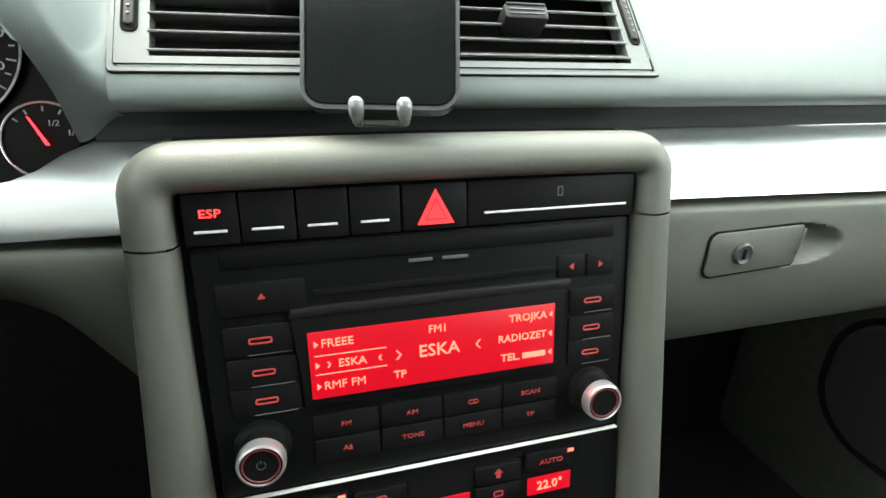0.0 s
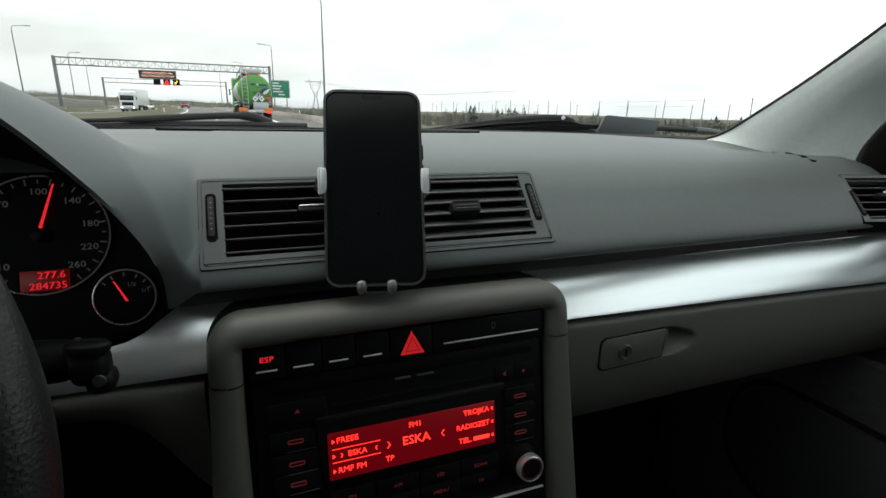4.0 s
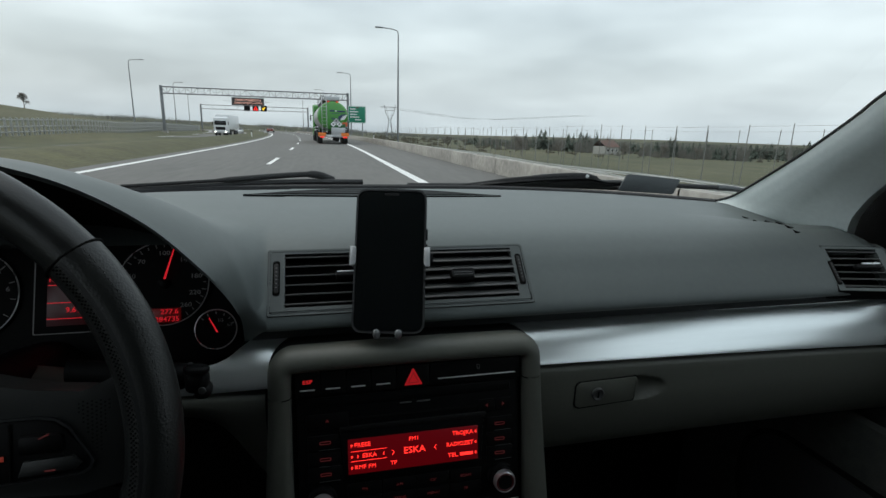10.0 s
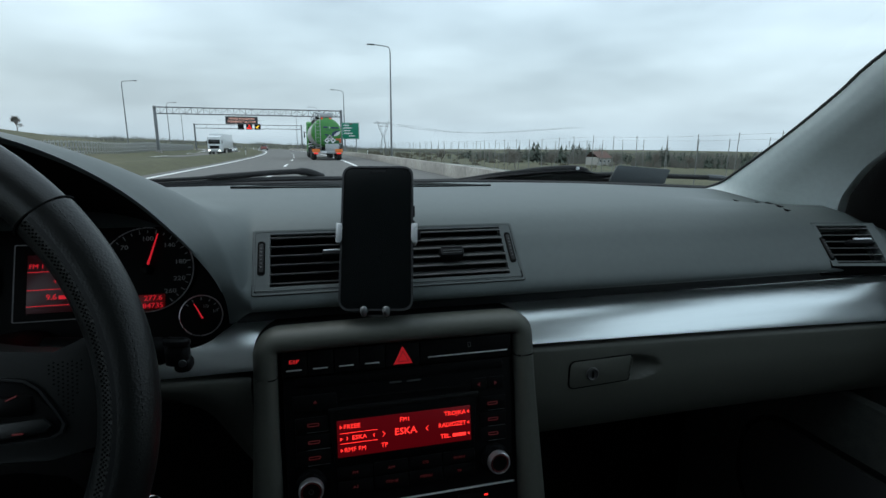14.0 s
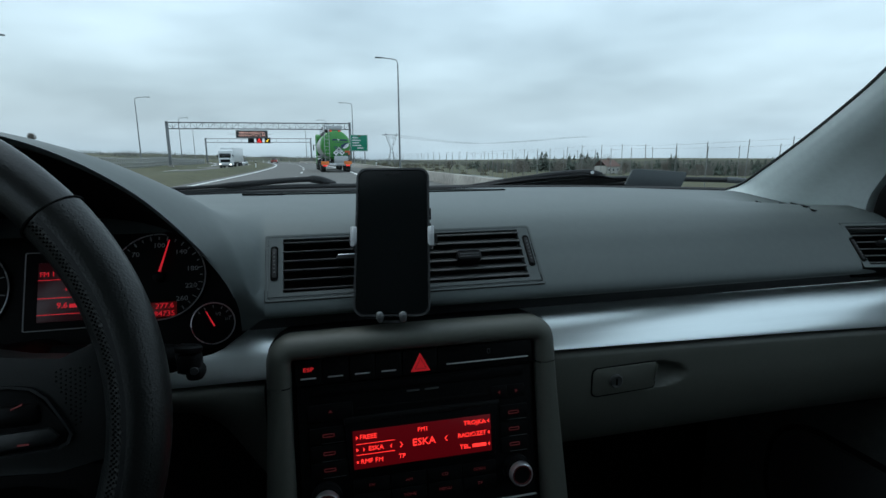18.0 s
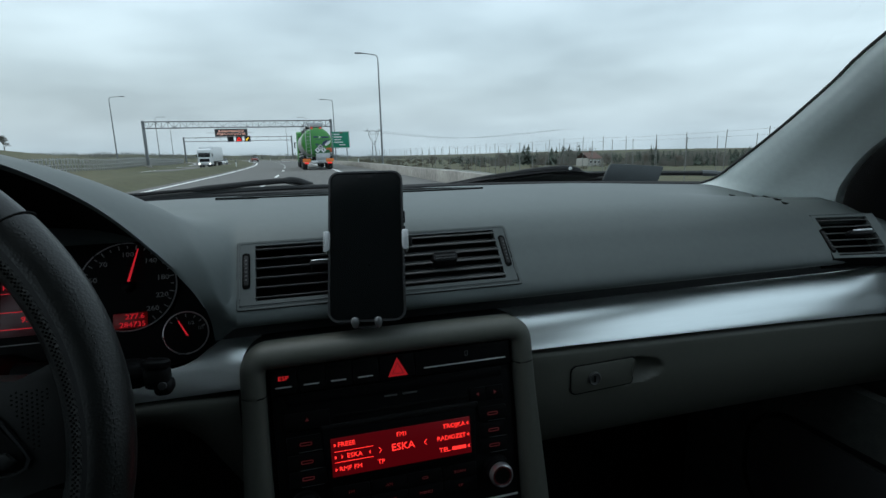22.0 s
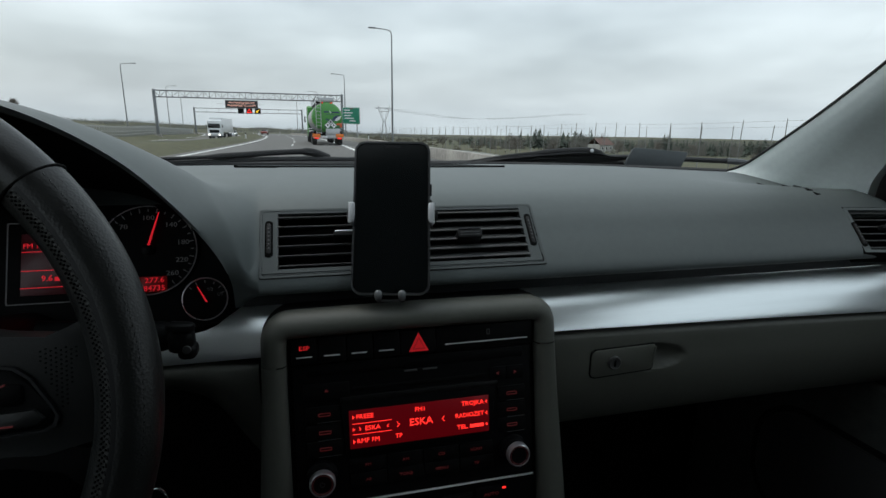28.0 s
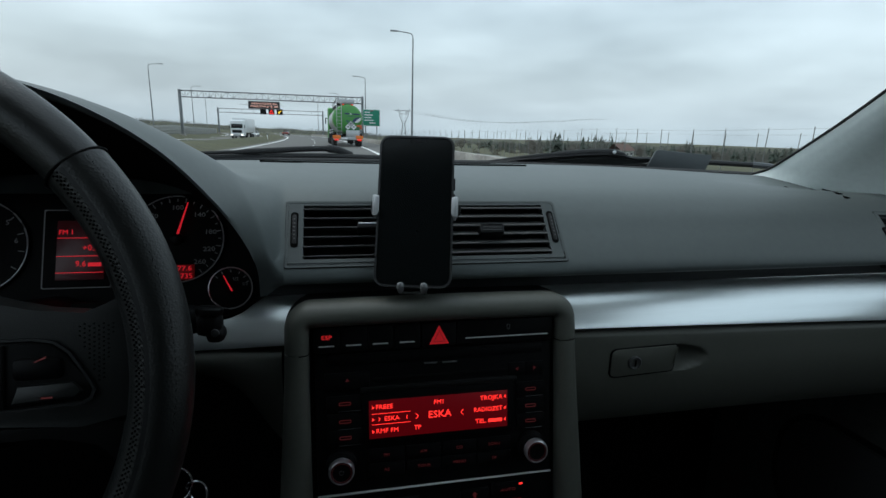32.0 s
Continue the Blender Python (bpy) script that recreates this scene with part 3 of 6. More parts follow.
def frame_path():
    r, x, y = 0.0140, 0.1335, 0.0875
    pts = [(-x - 0.008 * (1 - f), -0.22 + (0.22 + y - r - 0.001) * f) for f in (i / 14 for i in range(15))]
    pts += [(-(x - r) - r * math.cos(a), y - r + r * math.sin(a)) for a in (math.pi / 2 * i / 10 for i in range(1, 11))]
    pts += [(-(x - r) + 2 * (x - r) * f, y + 0.001 * math.sin(math.pi * f)) for f in (i / 10 for i in range(1, 10))]
    pts += [((x - r) + r * math.sin(a), y - r + r * math.cos(a)) for a in (math.pi / 2 * i / 10 for i in range(11))]
    pts += [(x + 0.010 * f, y - r - 0.001 - (0.22 + y - r - 0.001) * f) for f in (i / 14 for i in range(1, 15))]
    return pts


FP = frame_path()


def frame_section(i):
    a, b = FP[max(i - 1, 0)], FP[min(i + 1, len(FP) - 1)]
    t = Vector((b[0] - a[0], b[1] - a[1], 0)).normalized()
    n = Vector((-t.y, t.x, 0))
    p = Vector((*FP[i], 0))
    w = 0.0116 + 0.0065 * max(0.0, min(1, (0.02 - FP[i][1]) / 0.2))
    sec = [(-1.00, -0.022), (-1.0, -0.002), (-0.93, 0.004), (-0.75, 0.0078), (-0.4, 0.0100), (0.0, 0.0098), (0.4, 0.0080), (0.75, 0.0040), (0.95, -0.0015), (1.02, -0.008), (1.03, -0.040)]
    return [p + n * (w * s) + Vector((0, 0, z)) for s, z in sec]


SEAM = [14, len(FP) - 15]


def frame_skirt(i):
    a, b = FP[max(i - 1, 0)], FP[min(i + 1, len(FP) - 1)]
    t = Vector((b[0] - a[0], b[1] - a[1], 0)).normalized()
    n = Vector((-t.y, t.x, 0))
    return [Vector((*FP[i], 0)) + n * (0.0118 * q) + Vector((0, 0, z)) for q, z in ((1.00, -0.020), (1.05, -0.024), (1.11, -0.030), (1.14, -0.060))]


part("shadow_gap", loft([frame_skirt(i) for i in range(SEAM[0] - 4, SEAM[1] + 5)]), VOID, console, "dark gap round the frame")
part("left_leg", loft([frame_section(i) for i in range(0, SEAM[0])]), TRIMGREY, console)
low, up = frame_section(SEAM[0] - 1), frame_section(SEAM[0])
part("top_arch", loft([[p.lerp(q, 0.05) for p, q in zip(low, up)]] + [frame_section(i) for i in range(SEAM[0], SEAM[1] + 1)] + [[p.lerp(q, 0.95) for p, q in zip(frame_section(SEAM[1]), frame_section(SEAM[1] + 1))]]), TRIMGREY, console)
part("right_leg", loft([frame_section(i) for i in range(SEAM[1] + 1, len(FP))]), TRIMGREY, console)
part("black_insert", prism([(-0.122, 0.077), (-0.126, -0.22), (0.128, -0.22), (0.122, 0.077)], 0.01, z=-0.006), RADIOBLACK, console, "black backing panel")
part("side_cheek", loft([[(s * 0.150, 0.060, -0.03), (s * 0.150, 0.04, -0.03), (s * 0.152, -0.05, -0.035), (s * 0.158, -0.22, -0.04)] for s in (-0.90, -0.97)]), TRIMGREY, console)

# ---- switch row ----
switches = thing("switch_row", "black row of dashboard switches with pale bars", "switch panel", RPOSE)
for x0, x1 in ((-0.1185, -0.0945), (-0.0940, -0.0690), (-0.0685, -0.0440), (-0.0435, -0.0180)):
    b = part("switch", block(x1 - x0 - 0.0003, 0.0242, 0.010, ((x0 + x1) / 2, 0.0638, -0.0022), 0.0008), BUTTONBLACK, switches)
    part("bar", block(0.0143, 0.0013, 0.0008, ((x0 + x1) / 2 - 0.0005, 0.0583, 0.0030), 0.0003), MARKBAR, b, "pale bar")
    if x0 < -0.11:
        words("ESP", 0.0054, ESPRED, b, -0.1067, 0.0665, 0.0030, wide=1.25)
hz = part("hazard_switch", block(0.0345, 0.0242, 0.010, (0.0, 0.0638, -0.0016), 0.0016), BUTTONBLACK, switches)
part("triangle", prism([(0, 0.0730), (-0.0097, 0.0548), (0.0097, 0.0548)], 0.001, z=0.0042), HAZARD, hz, "lit red warning triangle")
part("triangle_line", ring_plate([(0, 0.0687), (-0.0061, 0.0572), (0.0061, 0.0572)], [(0, 0.0672), (-0.0049, 0.0579), (0.0049, 0.0579)], 0.0004, z=0.0048), mat("deep_red_inlay", (0.10, 0.006, 0.008), 0.4, vary=0.0, emit=(1.0, 0.02, 0.03), power=0.10), hz, "darker line inside the triangle")
big = part("lid_switch", block(0.1005, 0.0242, 0.010, (0.0680, 0.0638, -0.0022), 0.0014), BUTTONBLACK, switches)
part("bar", block(0.0865, 0.0013, 0.0008, (0.0698, 0.0588, 0.0030), 0.0003), MARKBAR, big, "long pale bar")
part("cup_symbol", ring_plate(round_rect(0.0032, 0.0052, 0.0006, 2, 0.071, 0.0680), round_rect(0.0022, 0.0042, 0.0004, 2, 0.071, 0.0680), 0.0004, z=0.0032), WHITEMARK, big)

# ---- radio ----
radio = thing("car_radio", "black car radio with a lit red text display", "car radio", RPOSE)
part("faceplate", prism(round_rect(0.236, 0.1365, 0.004, 3, 0.0, -0.0175), 0.008, z=0.0, bevel=0.0012), RADIOBLACK, radio)
part("cassette_brow", block(0.214, 0.010, 0.005, (0.001, 0.0440, -0.0016), 0.0012), RADIOBLACK, radio)
# brow highlight and lit hood step are drawn as lighter strips
part("brow_highlight", block(0.210, 0.0005, 0.0004, (0.002, 0.0490, 0.0008)), HOODEDGE, radio)
part("hood_lit_band", prism([(-0.0770, 0.0118), (-0.0760, 0.0165), (0.0790, 0.0172), (0.0800, 0.0150), (0.0780, 0.0118)], 0.003, z=0.0036, bevel=0.0008), HOODEDGE, radio, "grey band coloured as the lit step above the display")
part("slot_lamp", block(0.0022, 0.0012, 0.0006, (0.0735, 0.0232, 0.0006)), REDDIM, radio)
for x, w in ((-0.008, 0.016), (0.011, 0.018)):
    part("maker_mark", block(w * 0.8, 0.0018, 0.0006, (x, 0.0356, 0.0006), 0.0002), WHITEMARK, radio, "small grey maker's mark")
part("disc_slot", block(0.136, 0.0032, 0.001, (0.004, 0.0232, 0.0003), 0.0003), VOID, radio)
part("display_hood", prism([(-0.076, 0.012), (-0.0725, -0.0385), (0.0735, -0.0385), (0.077, 0.012)], 0.004, z=0.0032, bevel=0.001), RADIOBLACK, radio)
disp = part("display", block(0.1385, 0.0372, 0.0010, (0.0005, -0.0152, 0.0034), 0.0004), REDGLOW, radio, "lit red display")
Z = 0.0041
words("FREEE", 0.0062, REDTEXT, disp, -0.0625, -0.0032, Z, "LEFT", wide=1.05, fat=0.004)
words("ESKA", 0.0062, REDTEXT, disp, -0.0545, -0.0150, Z, "LEFT", wide=1.05, fat=0.004)
words("RMF FM", 0.0062, REDTEXT, disp, -0.0625, -0.0268, Z, "LEFT", wide=1.05)
words("TP", 0.0062, REDTEXT, disp, -0.0222, -0.0265, Z, fat=0.004)
words("FM1", 0.0062, REDTEXT, disp, -0.0005, -0.0028, Z)
words("ESKA", 0.0098, REDTEXT, disp, 0.0000, -0.0150, Z, wide=1.05, fat=0.004)
words("TROJKA", 0.0062, REDTEXT, disp, 0.0645, -0.0028, Z, "RIGHT", wide=1.05, fat=0.004)
words("RADIOZET", 0.0062, REDTEXT, disp, 0.0645, -0.0145, Z, "RIGHT", wide=1.0, fat=0.004)
words("TEL.", 0.0062, REDTEXT, disp, 0.0480, -0.0262, Z, "RIGHT", wide=1.05, fat=0.004)
part("masked_digits", block(0.0145, 0.0034, 0.0003, (0.0568, -0.0262, Z), 0.0001), REDTEXT, disp)
for x, y, s in ((-0.0648, -0.0032, 1), (-0.0648, -0.0268, 1), (-0.0648, -0.0150, 1), (0.0668, -0.0028, -1), (0.0668, -0.0145, -1), (0.0668, -0.0262, -1)):
    part("pointer", prism([(x - 0.0011 * s, y + 0.0018), (x - 0.0011 * s, y - 0.0018), (x + 0.0011 * s, y)], 0.0004, z=Z + 0.0002), REDTEXT, disp)
for y in (-0.0096, -0.0200):
    part("rule", block(0.0370, 0.00055, 0.0003, (-0.0475, y, Z), 0.0001), REDTEXT, disp)
for x, y, s, h in ((-0.0590, -0.0150, 1, 0.0016), (-0.0325, -0.0150, -1, 0.0016), (-0.0225, -0.0150, 1, 0.0026), (0.0225, -0.0150, -1, 0.0026)):
    part("chevron", prism([(x - h * s * 0.6, y + h), (x - h * s * 0.6 + 0.0009 * s, y + h), (x + h * s * 0.6, y), (x - h * s * 0.6 + 0.0009 * s, y - h), (x - h * s * 0.6, y - h), (x + h * s * 0.6 - 0.0009 * s, y)][::s], 0.0004, z=Z + 0.0002), REDTEXT, disp)


def key_button(x, y, w, h, text="", lamp=False, size=0.0040):
    b = part("button", block(w, h, 0.0052, (x, y, -0.0012), 0.0009), BUTTONBLACK, radio)
    if text:
        words(text, size, REDDIM, b, x, y, 0.0016, wide=1.2)
    if lamp:
        part("lamp_outline", ring_plate(round_rect(0.0115, 0.0034, 0.0014, 3, x, y), round_rect(0.0097, 0.0018, 0.0008, 3, x, y), 0.0004, z=0.0018), REDDIM, b)
        # pale strip drawn as the highlight along the button's edge
        part("key_highlight", block(w * 0.62, 0.0004, 0.0003, (x + 0.004, y - h / 2 + 0.0004, 0.0015)), WHITEMARK, b)
    return b


for i, y in enumerate((0.0018, -0.0155, -0.0314)):
    key_button(-0.0912, y, 0.0345, 0.0155, lamp=True)
    key_button(0.0956, y, 0.0300, 0.0155, lamp=True)
ej = key_button(-0.0885, 0.0235, 0.042, 0.0165)
part("eject_mark", prism([(-0.0885, 0.0262), (-0.0905, 0.0232), (-0.0865, 0.0232)], 0.0004, z=0.0017), REDDIM, ej)
for x, s in ((0.0809, -1), (0.0995, 1)):
    b = key_button(x, 0.0237, 0.0178, 0.0135)
    part("arrow_mark", prism([(x + 0.0018 * s, 0.0237), (x - 0.0012 * s, 0.0257), (x - 0.0012 * s, 0.0217)][::s], 0.0004, z=0.0017), REDDIM, b)
for x, a, b in ((-0.0524, "FM", "AS"), (-0.0158, "AM", "TONE"), (0.0203, "CD", "MENU"), (0.0565, "SCAN", "TP")):
    key_button(x, -0.0520, 0.0350, 0.0138, a)
    key_button(x, -0.0667, 0.0350, 0.0138, b)
for x, y in ((-0.0955, -0.0565), (0.0958, -0.0565)):
    k = part("knob", lathe([(0.0142, 0.0), (0.0142, 0.005), (0.0118, 0.0062), (0.0114, 0.0175), (0.0106, 0.0190), (0.0094, 0.0188), (0.0001, 0.0182)], 48), RADIOBLACK, radio, at=pose(x, y, 0.0))
    part("chrome_ring", loft([[(r * math.cos(2 * math.pi * j / 48), r * math.sin(2 * math.pi * j / 48), z) for j in range(48)] for r, z in ((0.0114, 0.0128), (0.0119, 0.0132), (0.0119, 0.0172), (0.0113, 0.0192), (0.0103, 0.0197), (0.0098, 0.0182))], closed=True), KNOBRING, k, "bright chrome ring")
    ringm = bmesh.new()
    tube([(0.0088 * math.cos(a), 0.0088 * math.sin(a), 0.0189) for a in (2 * math.pi * i / 40 for i in range(40))], 0.00045, 6, ringm, closed=True)
    part("lit_ring", ringm, RINGLIT, k)
    if x < 0:
        power = tube([(0.0021 * math.sin(a), 0.0021 * math.cos(a), 0.0186) for a in (0.6 + 5.08 * i / 16 for i in range(17))], 0.00022, 5)
        tube([(0, 0.0008, 0.0186), (0, 0.0027, 0.0186)], 0.00022, 5, power)
        part("power_symbol", power, WHITEMARK, k, "small pale on-off mark")
part("bright_edge", block(0.236, 0.0010, 0.003, (0.0, -0.0872, 0.0008), 0.0004), MARKBAR, radio, "thin bright lower edge")

# ---- climate panel ----
climate = thing("climate_panel", "black climate control panel with red digits", "climate control", RPOSE)
part("faceplate", prism([(-0.121, -0.0885), (-0.123, -0.165), (0.124, -0.165), (0.121, -0.0885)], 0.008, z=-0.001, bevel=0.001), RADIOBLACK, climate)
for x in (-0.0715, 0.0000, 0.0715):
    d = part("digit_window", block(0.030 if x else 0.036, 0.0125, 0.001, (x, -0.1197, 0.0), 0.0004), REDGLOW, climate)
    if x:
        words("22.0\u00b0", 0.0085, REDTEXT, d, x, -0.1197, 0.0010)
for x in (-0.0715, 0.0715):
    b = part("auto_button", block(0.034, 0.0125, 0.004, (x, -0.1010, 0.0), 0.0008), BUTTONBLACK, climate)
    words("AUTO", 0.0045, REDDIM, b, x, -0.1018, 0.0023, wide=1.3)
    part("indicator_lamp", block(0.0040, 0.0018, 0.0008, (x + 0.0135, -0.0968, 0.0022), 0.0003), REDTEXT, b)
for x in (-0.036, 0.036):
    b = part("button", block(0.030, 0.0125, 0.004, (x, -0.1040, 0.0), 0.0008), BUTTONBLACK, climate)
    if x > 0:
        part("air_symbol", prism([(x, -0.1000), (x - 0.0030, -0.1030), (x - 0.0014, -0.1030), (x - 0.0014, -0.1062), (x + 0.0014, -0.1062), (x + 0.0014, -0.1030), (x + 0.0030, -0.1030)], 0.0004, z=0.0023), REDDIM, b)
    else:
        part("fan_symbol", ring_plate(round_rect(0.0075, 0.0050, 0.0024, 3, x, -0.104), round_rect(0.0055, 0.0030, 0.0014, 3, x, -0.104), 0.0004, z=0.0023), REDDIM, b)
    low = part("button", block(0.030, 0.0125, 0.004, (x, -0.1180, 0.0), 0.0008), BUTTONBLACK, climate)
    part("heater_symbol", ring_plate(round_rect(0.0065, 0.0042, 0.0012, 3, x, -0.1175), round_rect(0.0048, 0.0026, 0.0008, 3, x, -0.1175), 0.0004, z=0.0023), REDDIM, low)

# ---- glove compartment ----
glove = thing("glove_compartment", "grey glove compartment with a locked latch plate", "glove box")
GD = ((0.285, 0.8876), (0.2665, 0.8866), (0.2600, 0.8835), (0.2580, 0.8770), (0.2570, 0.860), (0.2562, 0.838), (0.2585, 0.815), (0.2650, 0.792), (0.2750, 0.772), (0.289, 0.758), (0.32, 0.748))
gprof = smooth_line([(0, *q) for q in GD], 90)


def scoop(x, z):
    """The hollow for the fingers beside the latch."""
    u, v = (x - 0.343) / 0.045, (z - 0.8515) / 0.0175
    if u < -0.15:
        return 0.0
    k = max(0.0, 1 - u * u - v * v) if u > 0 else max(0.0, 1 - v * v)
    return 0.016 * k ** 0.6


part("door", loft([[(x, p.y - 0.005 * max(0.0, (x - 0.45) / 0.3) ** 2 + scoop(x, p.z), p.z - strip_drop(x) * min(1.0, max(0.0, (p.z - 0.82) / 0.05))) for p in gprof] for x in (0.214 + 0.59 * i / 147 for i in range(148))]), TRIMGREY, glove)
LP = panel_pose(0.308, 0.2565, 0.850, 1.5)
latch_o = [(-0.0428, -0.0125), (-0.0422, 0.0080), (-0.0408, 0.0118), (-0.0368, 0.0145), (0.0370, 0.0160), (0.0390, 0.0150), (0.0368, -0.0125), (0.0345, -0.0150), (-0.0365, -0.0180), (-0.0408, -0.0162)]
part("latch_plate", prism(latch_o, 0.004, z=0.0022, bevel=0.0012), TRIMGREY, glove, at=LP)
part("seam", ring_plate([(x * 1.03, y * 1.07) for x, y in latch_o], [(x * 1.0, y * 1.0) for x, y in latch_o], 0.003, z=0.0012), VOID, glove, at=LP)
lk = part("lock_barrel", lathe([(0.0082, 0.0), (0.0082, 0.0040), (0.0068, 0.0052), (0.0060, 0.0046), (0.0001, 0.0044)], 28), LOCKGREY, glove, "round metal lock barrel", at=LP @ pose(-0.0140, -0.0015, 0))
part("keyhole", block(0.0024, 0.0078, 0.001, (0, 0, 0.0050), 0.0004), VOID, lk)
part("latch_edge", block(0.0013, 0.020, 0.003, (0.0375, 0.0035, 0.0024), 0.0004, turn=pose(0, 0, 0, 0, 0, -9)), TRIMGREY, glove, at=LP)

# ---- instruments ----
CPOSE = panel_pose(-0.204, 0.379, 0.973, 20)
cluster = thing("instrument_cluster", "black instrument cluster with red lit dials and text", "instrument cluster", CPOSE)
CI = CPOSE.inverted()
hole = [CI @ p for p in smooth_line(mirrored(RIM), 80)]
part("tunnel", loft([[p for p in hole], [Vector((-0.126 + (p.x + 0.126) * 0.985, p.y * 0.97 - 0.002, p.z * 0.5)) for p in hole], [Vector((-0.126 + (p.x + 0.126) * 0.97, p.y * 0.93 - 0.003, -0.002)) for p in hole]]), VOID, cluster)
part("face", prism([(-0.126 + 0.245 * math.cos(a), -0.022 + 0.115 * math.sin(a)) for a in (2 * math.pi * i / 60 for i in range(60))], 0.004, z=-0.001), DIALFACE, cluster)


def dial(x, y, r, name):
    d = part(name, lathe([(r, 0.0), (r, 0.002), (0.0001, 0.0022)], 56), DIALFACE, cluster, at=pose(x, y, 0))
    rm = bmesh.new()
    tube([(r * math.cos(a), r * math.sin(a), 0.003) for a in (2 * math.pi * i / 64 for i in range(64))], 0.0007, 6, rm, closed=True)
    part("dial_ring", rm, DIALRING, d, "thin grey dial ring")
    return d


speedo = dial(0, 0, 0.0480, "speedometer")
for text, ang in (("30", 197), ("50", 165), ("70", 133), ("100", 90), ("140", 50), ("180", 12), ("220", -20), ("260", -48), ("10", 224)):
    a = radians(ang)
    words(text, 0.0074, DIALGREY, speedo, 0.0350 * math.cos(a), 0.0350 * math.sin(a), 0.0026, wide=1.15)
for k in range(27):
    a = radians(236 - 292 * k / 26)
    part("tick", block(0.0050 if k % 2 == 0 else 0.003, 0.0010, 0.0004, (0.0435 * math.cos(a), 0.0435 * math.sin(a), 0.0025), turn=pose(0, 0, 0, 0, 0, math.degrees(a))), DIALGREY, speedo)
a = radians(74)
part("needle", prism([(-0.0012 * math.sin(a), 0.0012 * math.cos(a)), (0.0012 * math.sin(a), -0.0012 * math.cos(a)), (0.042 * math.cos(a) + 0.0005 * math.sin(a), 0.042 * math.sin(a)), (0.042 * math.cos(a) - 0.0005 * math.sin(a), 0.042 * math.sin(a))], 0.001, z=0.0070), CLUSTERRED, speedo, "glowing red needle")
part("hub_cap", lathe([(0.0065, 0.002), (0.0062, 0.006), (0.0045, 0.0075), (0.0001, 0.0078)], 24), BLACK, speedo)
odo = part("odometer", block(0.0330, 0.0165, 0.0008, (0.0015, -0.0370, 0.0024), 0.0003), mat("dim_red_odometer", (0.03, 0.002, 0.002), 0.4, vary=0.0, emit=(1, 0.02, 0.02), power=0.03), speedo)
words("277.6", 0.0078, CLUSTERRED, odo, 0.0155, -0.0330, 0.0030, "RIGHT", wide=1.1)
words("284735", 0.0078, CLUSTERRED, odo, 0.0165, -0.0415, 0.0030, "RIGHT", wide=1.1)
fuel = dial(0.0555, -0.0560, 0.0228, "fuel_gauge")
a = radians(118)
part("needle", prism([(0.004 * math.cos(a + math.pi) - 0.0009, 0.004 * math.sin(a + math.pi)), (0.004 * math.cos(a + math.pi) + 0.0009, 0.004 * math.sin(a + math.pi)), (0.0155 * math.cos(a) + 0.0005, 0.0155 * math.sin(a)), (0.0155 * math.cos(a) - 0.0005, 0.0155 * math.sin(a))], 0.001, z=0.0050), CLUSTERRED, fuel, "glowing red needle")
words("1/2", 0.0052, DIALGREY, fuel, 0.005, 0.0100, 0.0026)
words("1/1", 0.0052, DIALGREY, fuel, 0.0150, 0.0040, 0.0026)
for ang in (140, 118, 90, 62, 40, 20):
    a = radians(ang)
    part("tick", block(0.0030, 0.0010, 0.0004, (0.0190 * math.cos(a), 0.0190 * math.sin(a), 0.0025), turn=pose(0, 0, 0, 0, 0, ang)), DIALGREY, fuel)
tacho = dial(-0.1920, -0.0050, 0.0490, "tachometer")
for text, ang in (("5", 40), ("6", 8), ("4", 75)):
    a = radians(ang)
    words(text, 0.0075, DIALGREY, tacho, 0.0385 * math.cos(a), 0.0385 * math.sin(a), 0.0026)
for k in range(13):
    a = radians(236 - 292 * k / 12)
    part("tick", block(0.0055, 0.0010, 0.0004, (0.0435 * math.cos(a), 0.0435 * math.sin(a), 0.0025), turn=pose(0, 0, 0, 0, 0, math.degrees(a))), DIALGREY, tacho)
trip = part("trip_display", block(0.0655, 0.0840, 0.003, (-0.0965, -0.0090, 0.001), 0.001), DIALFACE, cluster)
part("display_border", ring_plate(round_rect(0.0655, 0.0840, 0.0015, 2, -0.0965, -0.0090), round_rect(0.0635, 0.0820, 0.0012, 2, -0.0965, -0.0090), 0.001, z=0.0032), DIALGREY, trip, "thin pale border")
scr = part("screen", block(0.0455, 0.0630, 0.0008, (-0.0938, -0.0105, 0.0028), 0.0003), mat("dim_red_screen", (0.05, 0.028, 0.034), 0.3, vary=0.0, emit=(1, 0.03, 0.06), power=0.007), trip, "dim red text screen")
words("FM 1", 0.0072, CLUSTERRED, scr, -0.1150, 0.0085, 0.0034, "LEFT")
words("+0.5\u00b0", 0.0085, CLUSTERRED, scr, -0.0735, -0.0085, 0.0034, "RIGHT")
words("9.6", 0.0085, CLUSTERRED, scr, -0.0880, -0.0255, 0.0034, "RIGHT")
part("fuel_bar", block(0.0125, 0.0042, 0.0004, (-0.0800, -0.0262, 0.0034)), CLUSTERRED, scr)
for y in (0.0025, -0.0170, -0.0345):
    part("rule", block(0.0450, 0.0007, 0.0004, (-0.0938, y, 0.0034)), CLUSTERRED, scr)

# ---- steering wheel ----
WPOSE = panel_pose(-0.319, 0.086, 0.953, 14.6)
wheel = thing("steering_wheel", "black leather steering wheel with worn perforated grips", "steering wheel", WPOSE)
R0 = 0.187


def rim_arc(a0, a1, r, n, bump=0.0):
    return tube([(R0 * math.cos(t), R0 * math.sin(t), 0) for t in (radians(a0 + (a1 - a0) * i / (n - 1)) for i in range(n))], r, 20, flat=0.92)


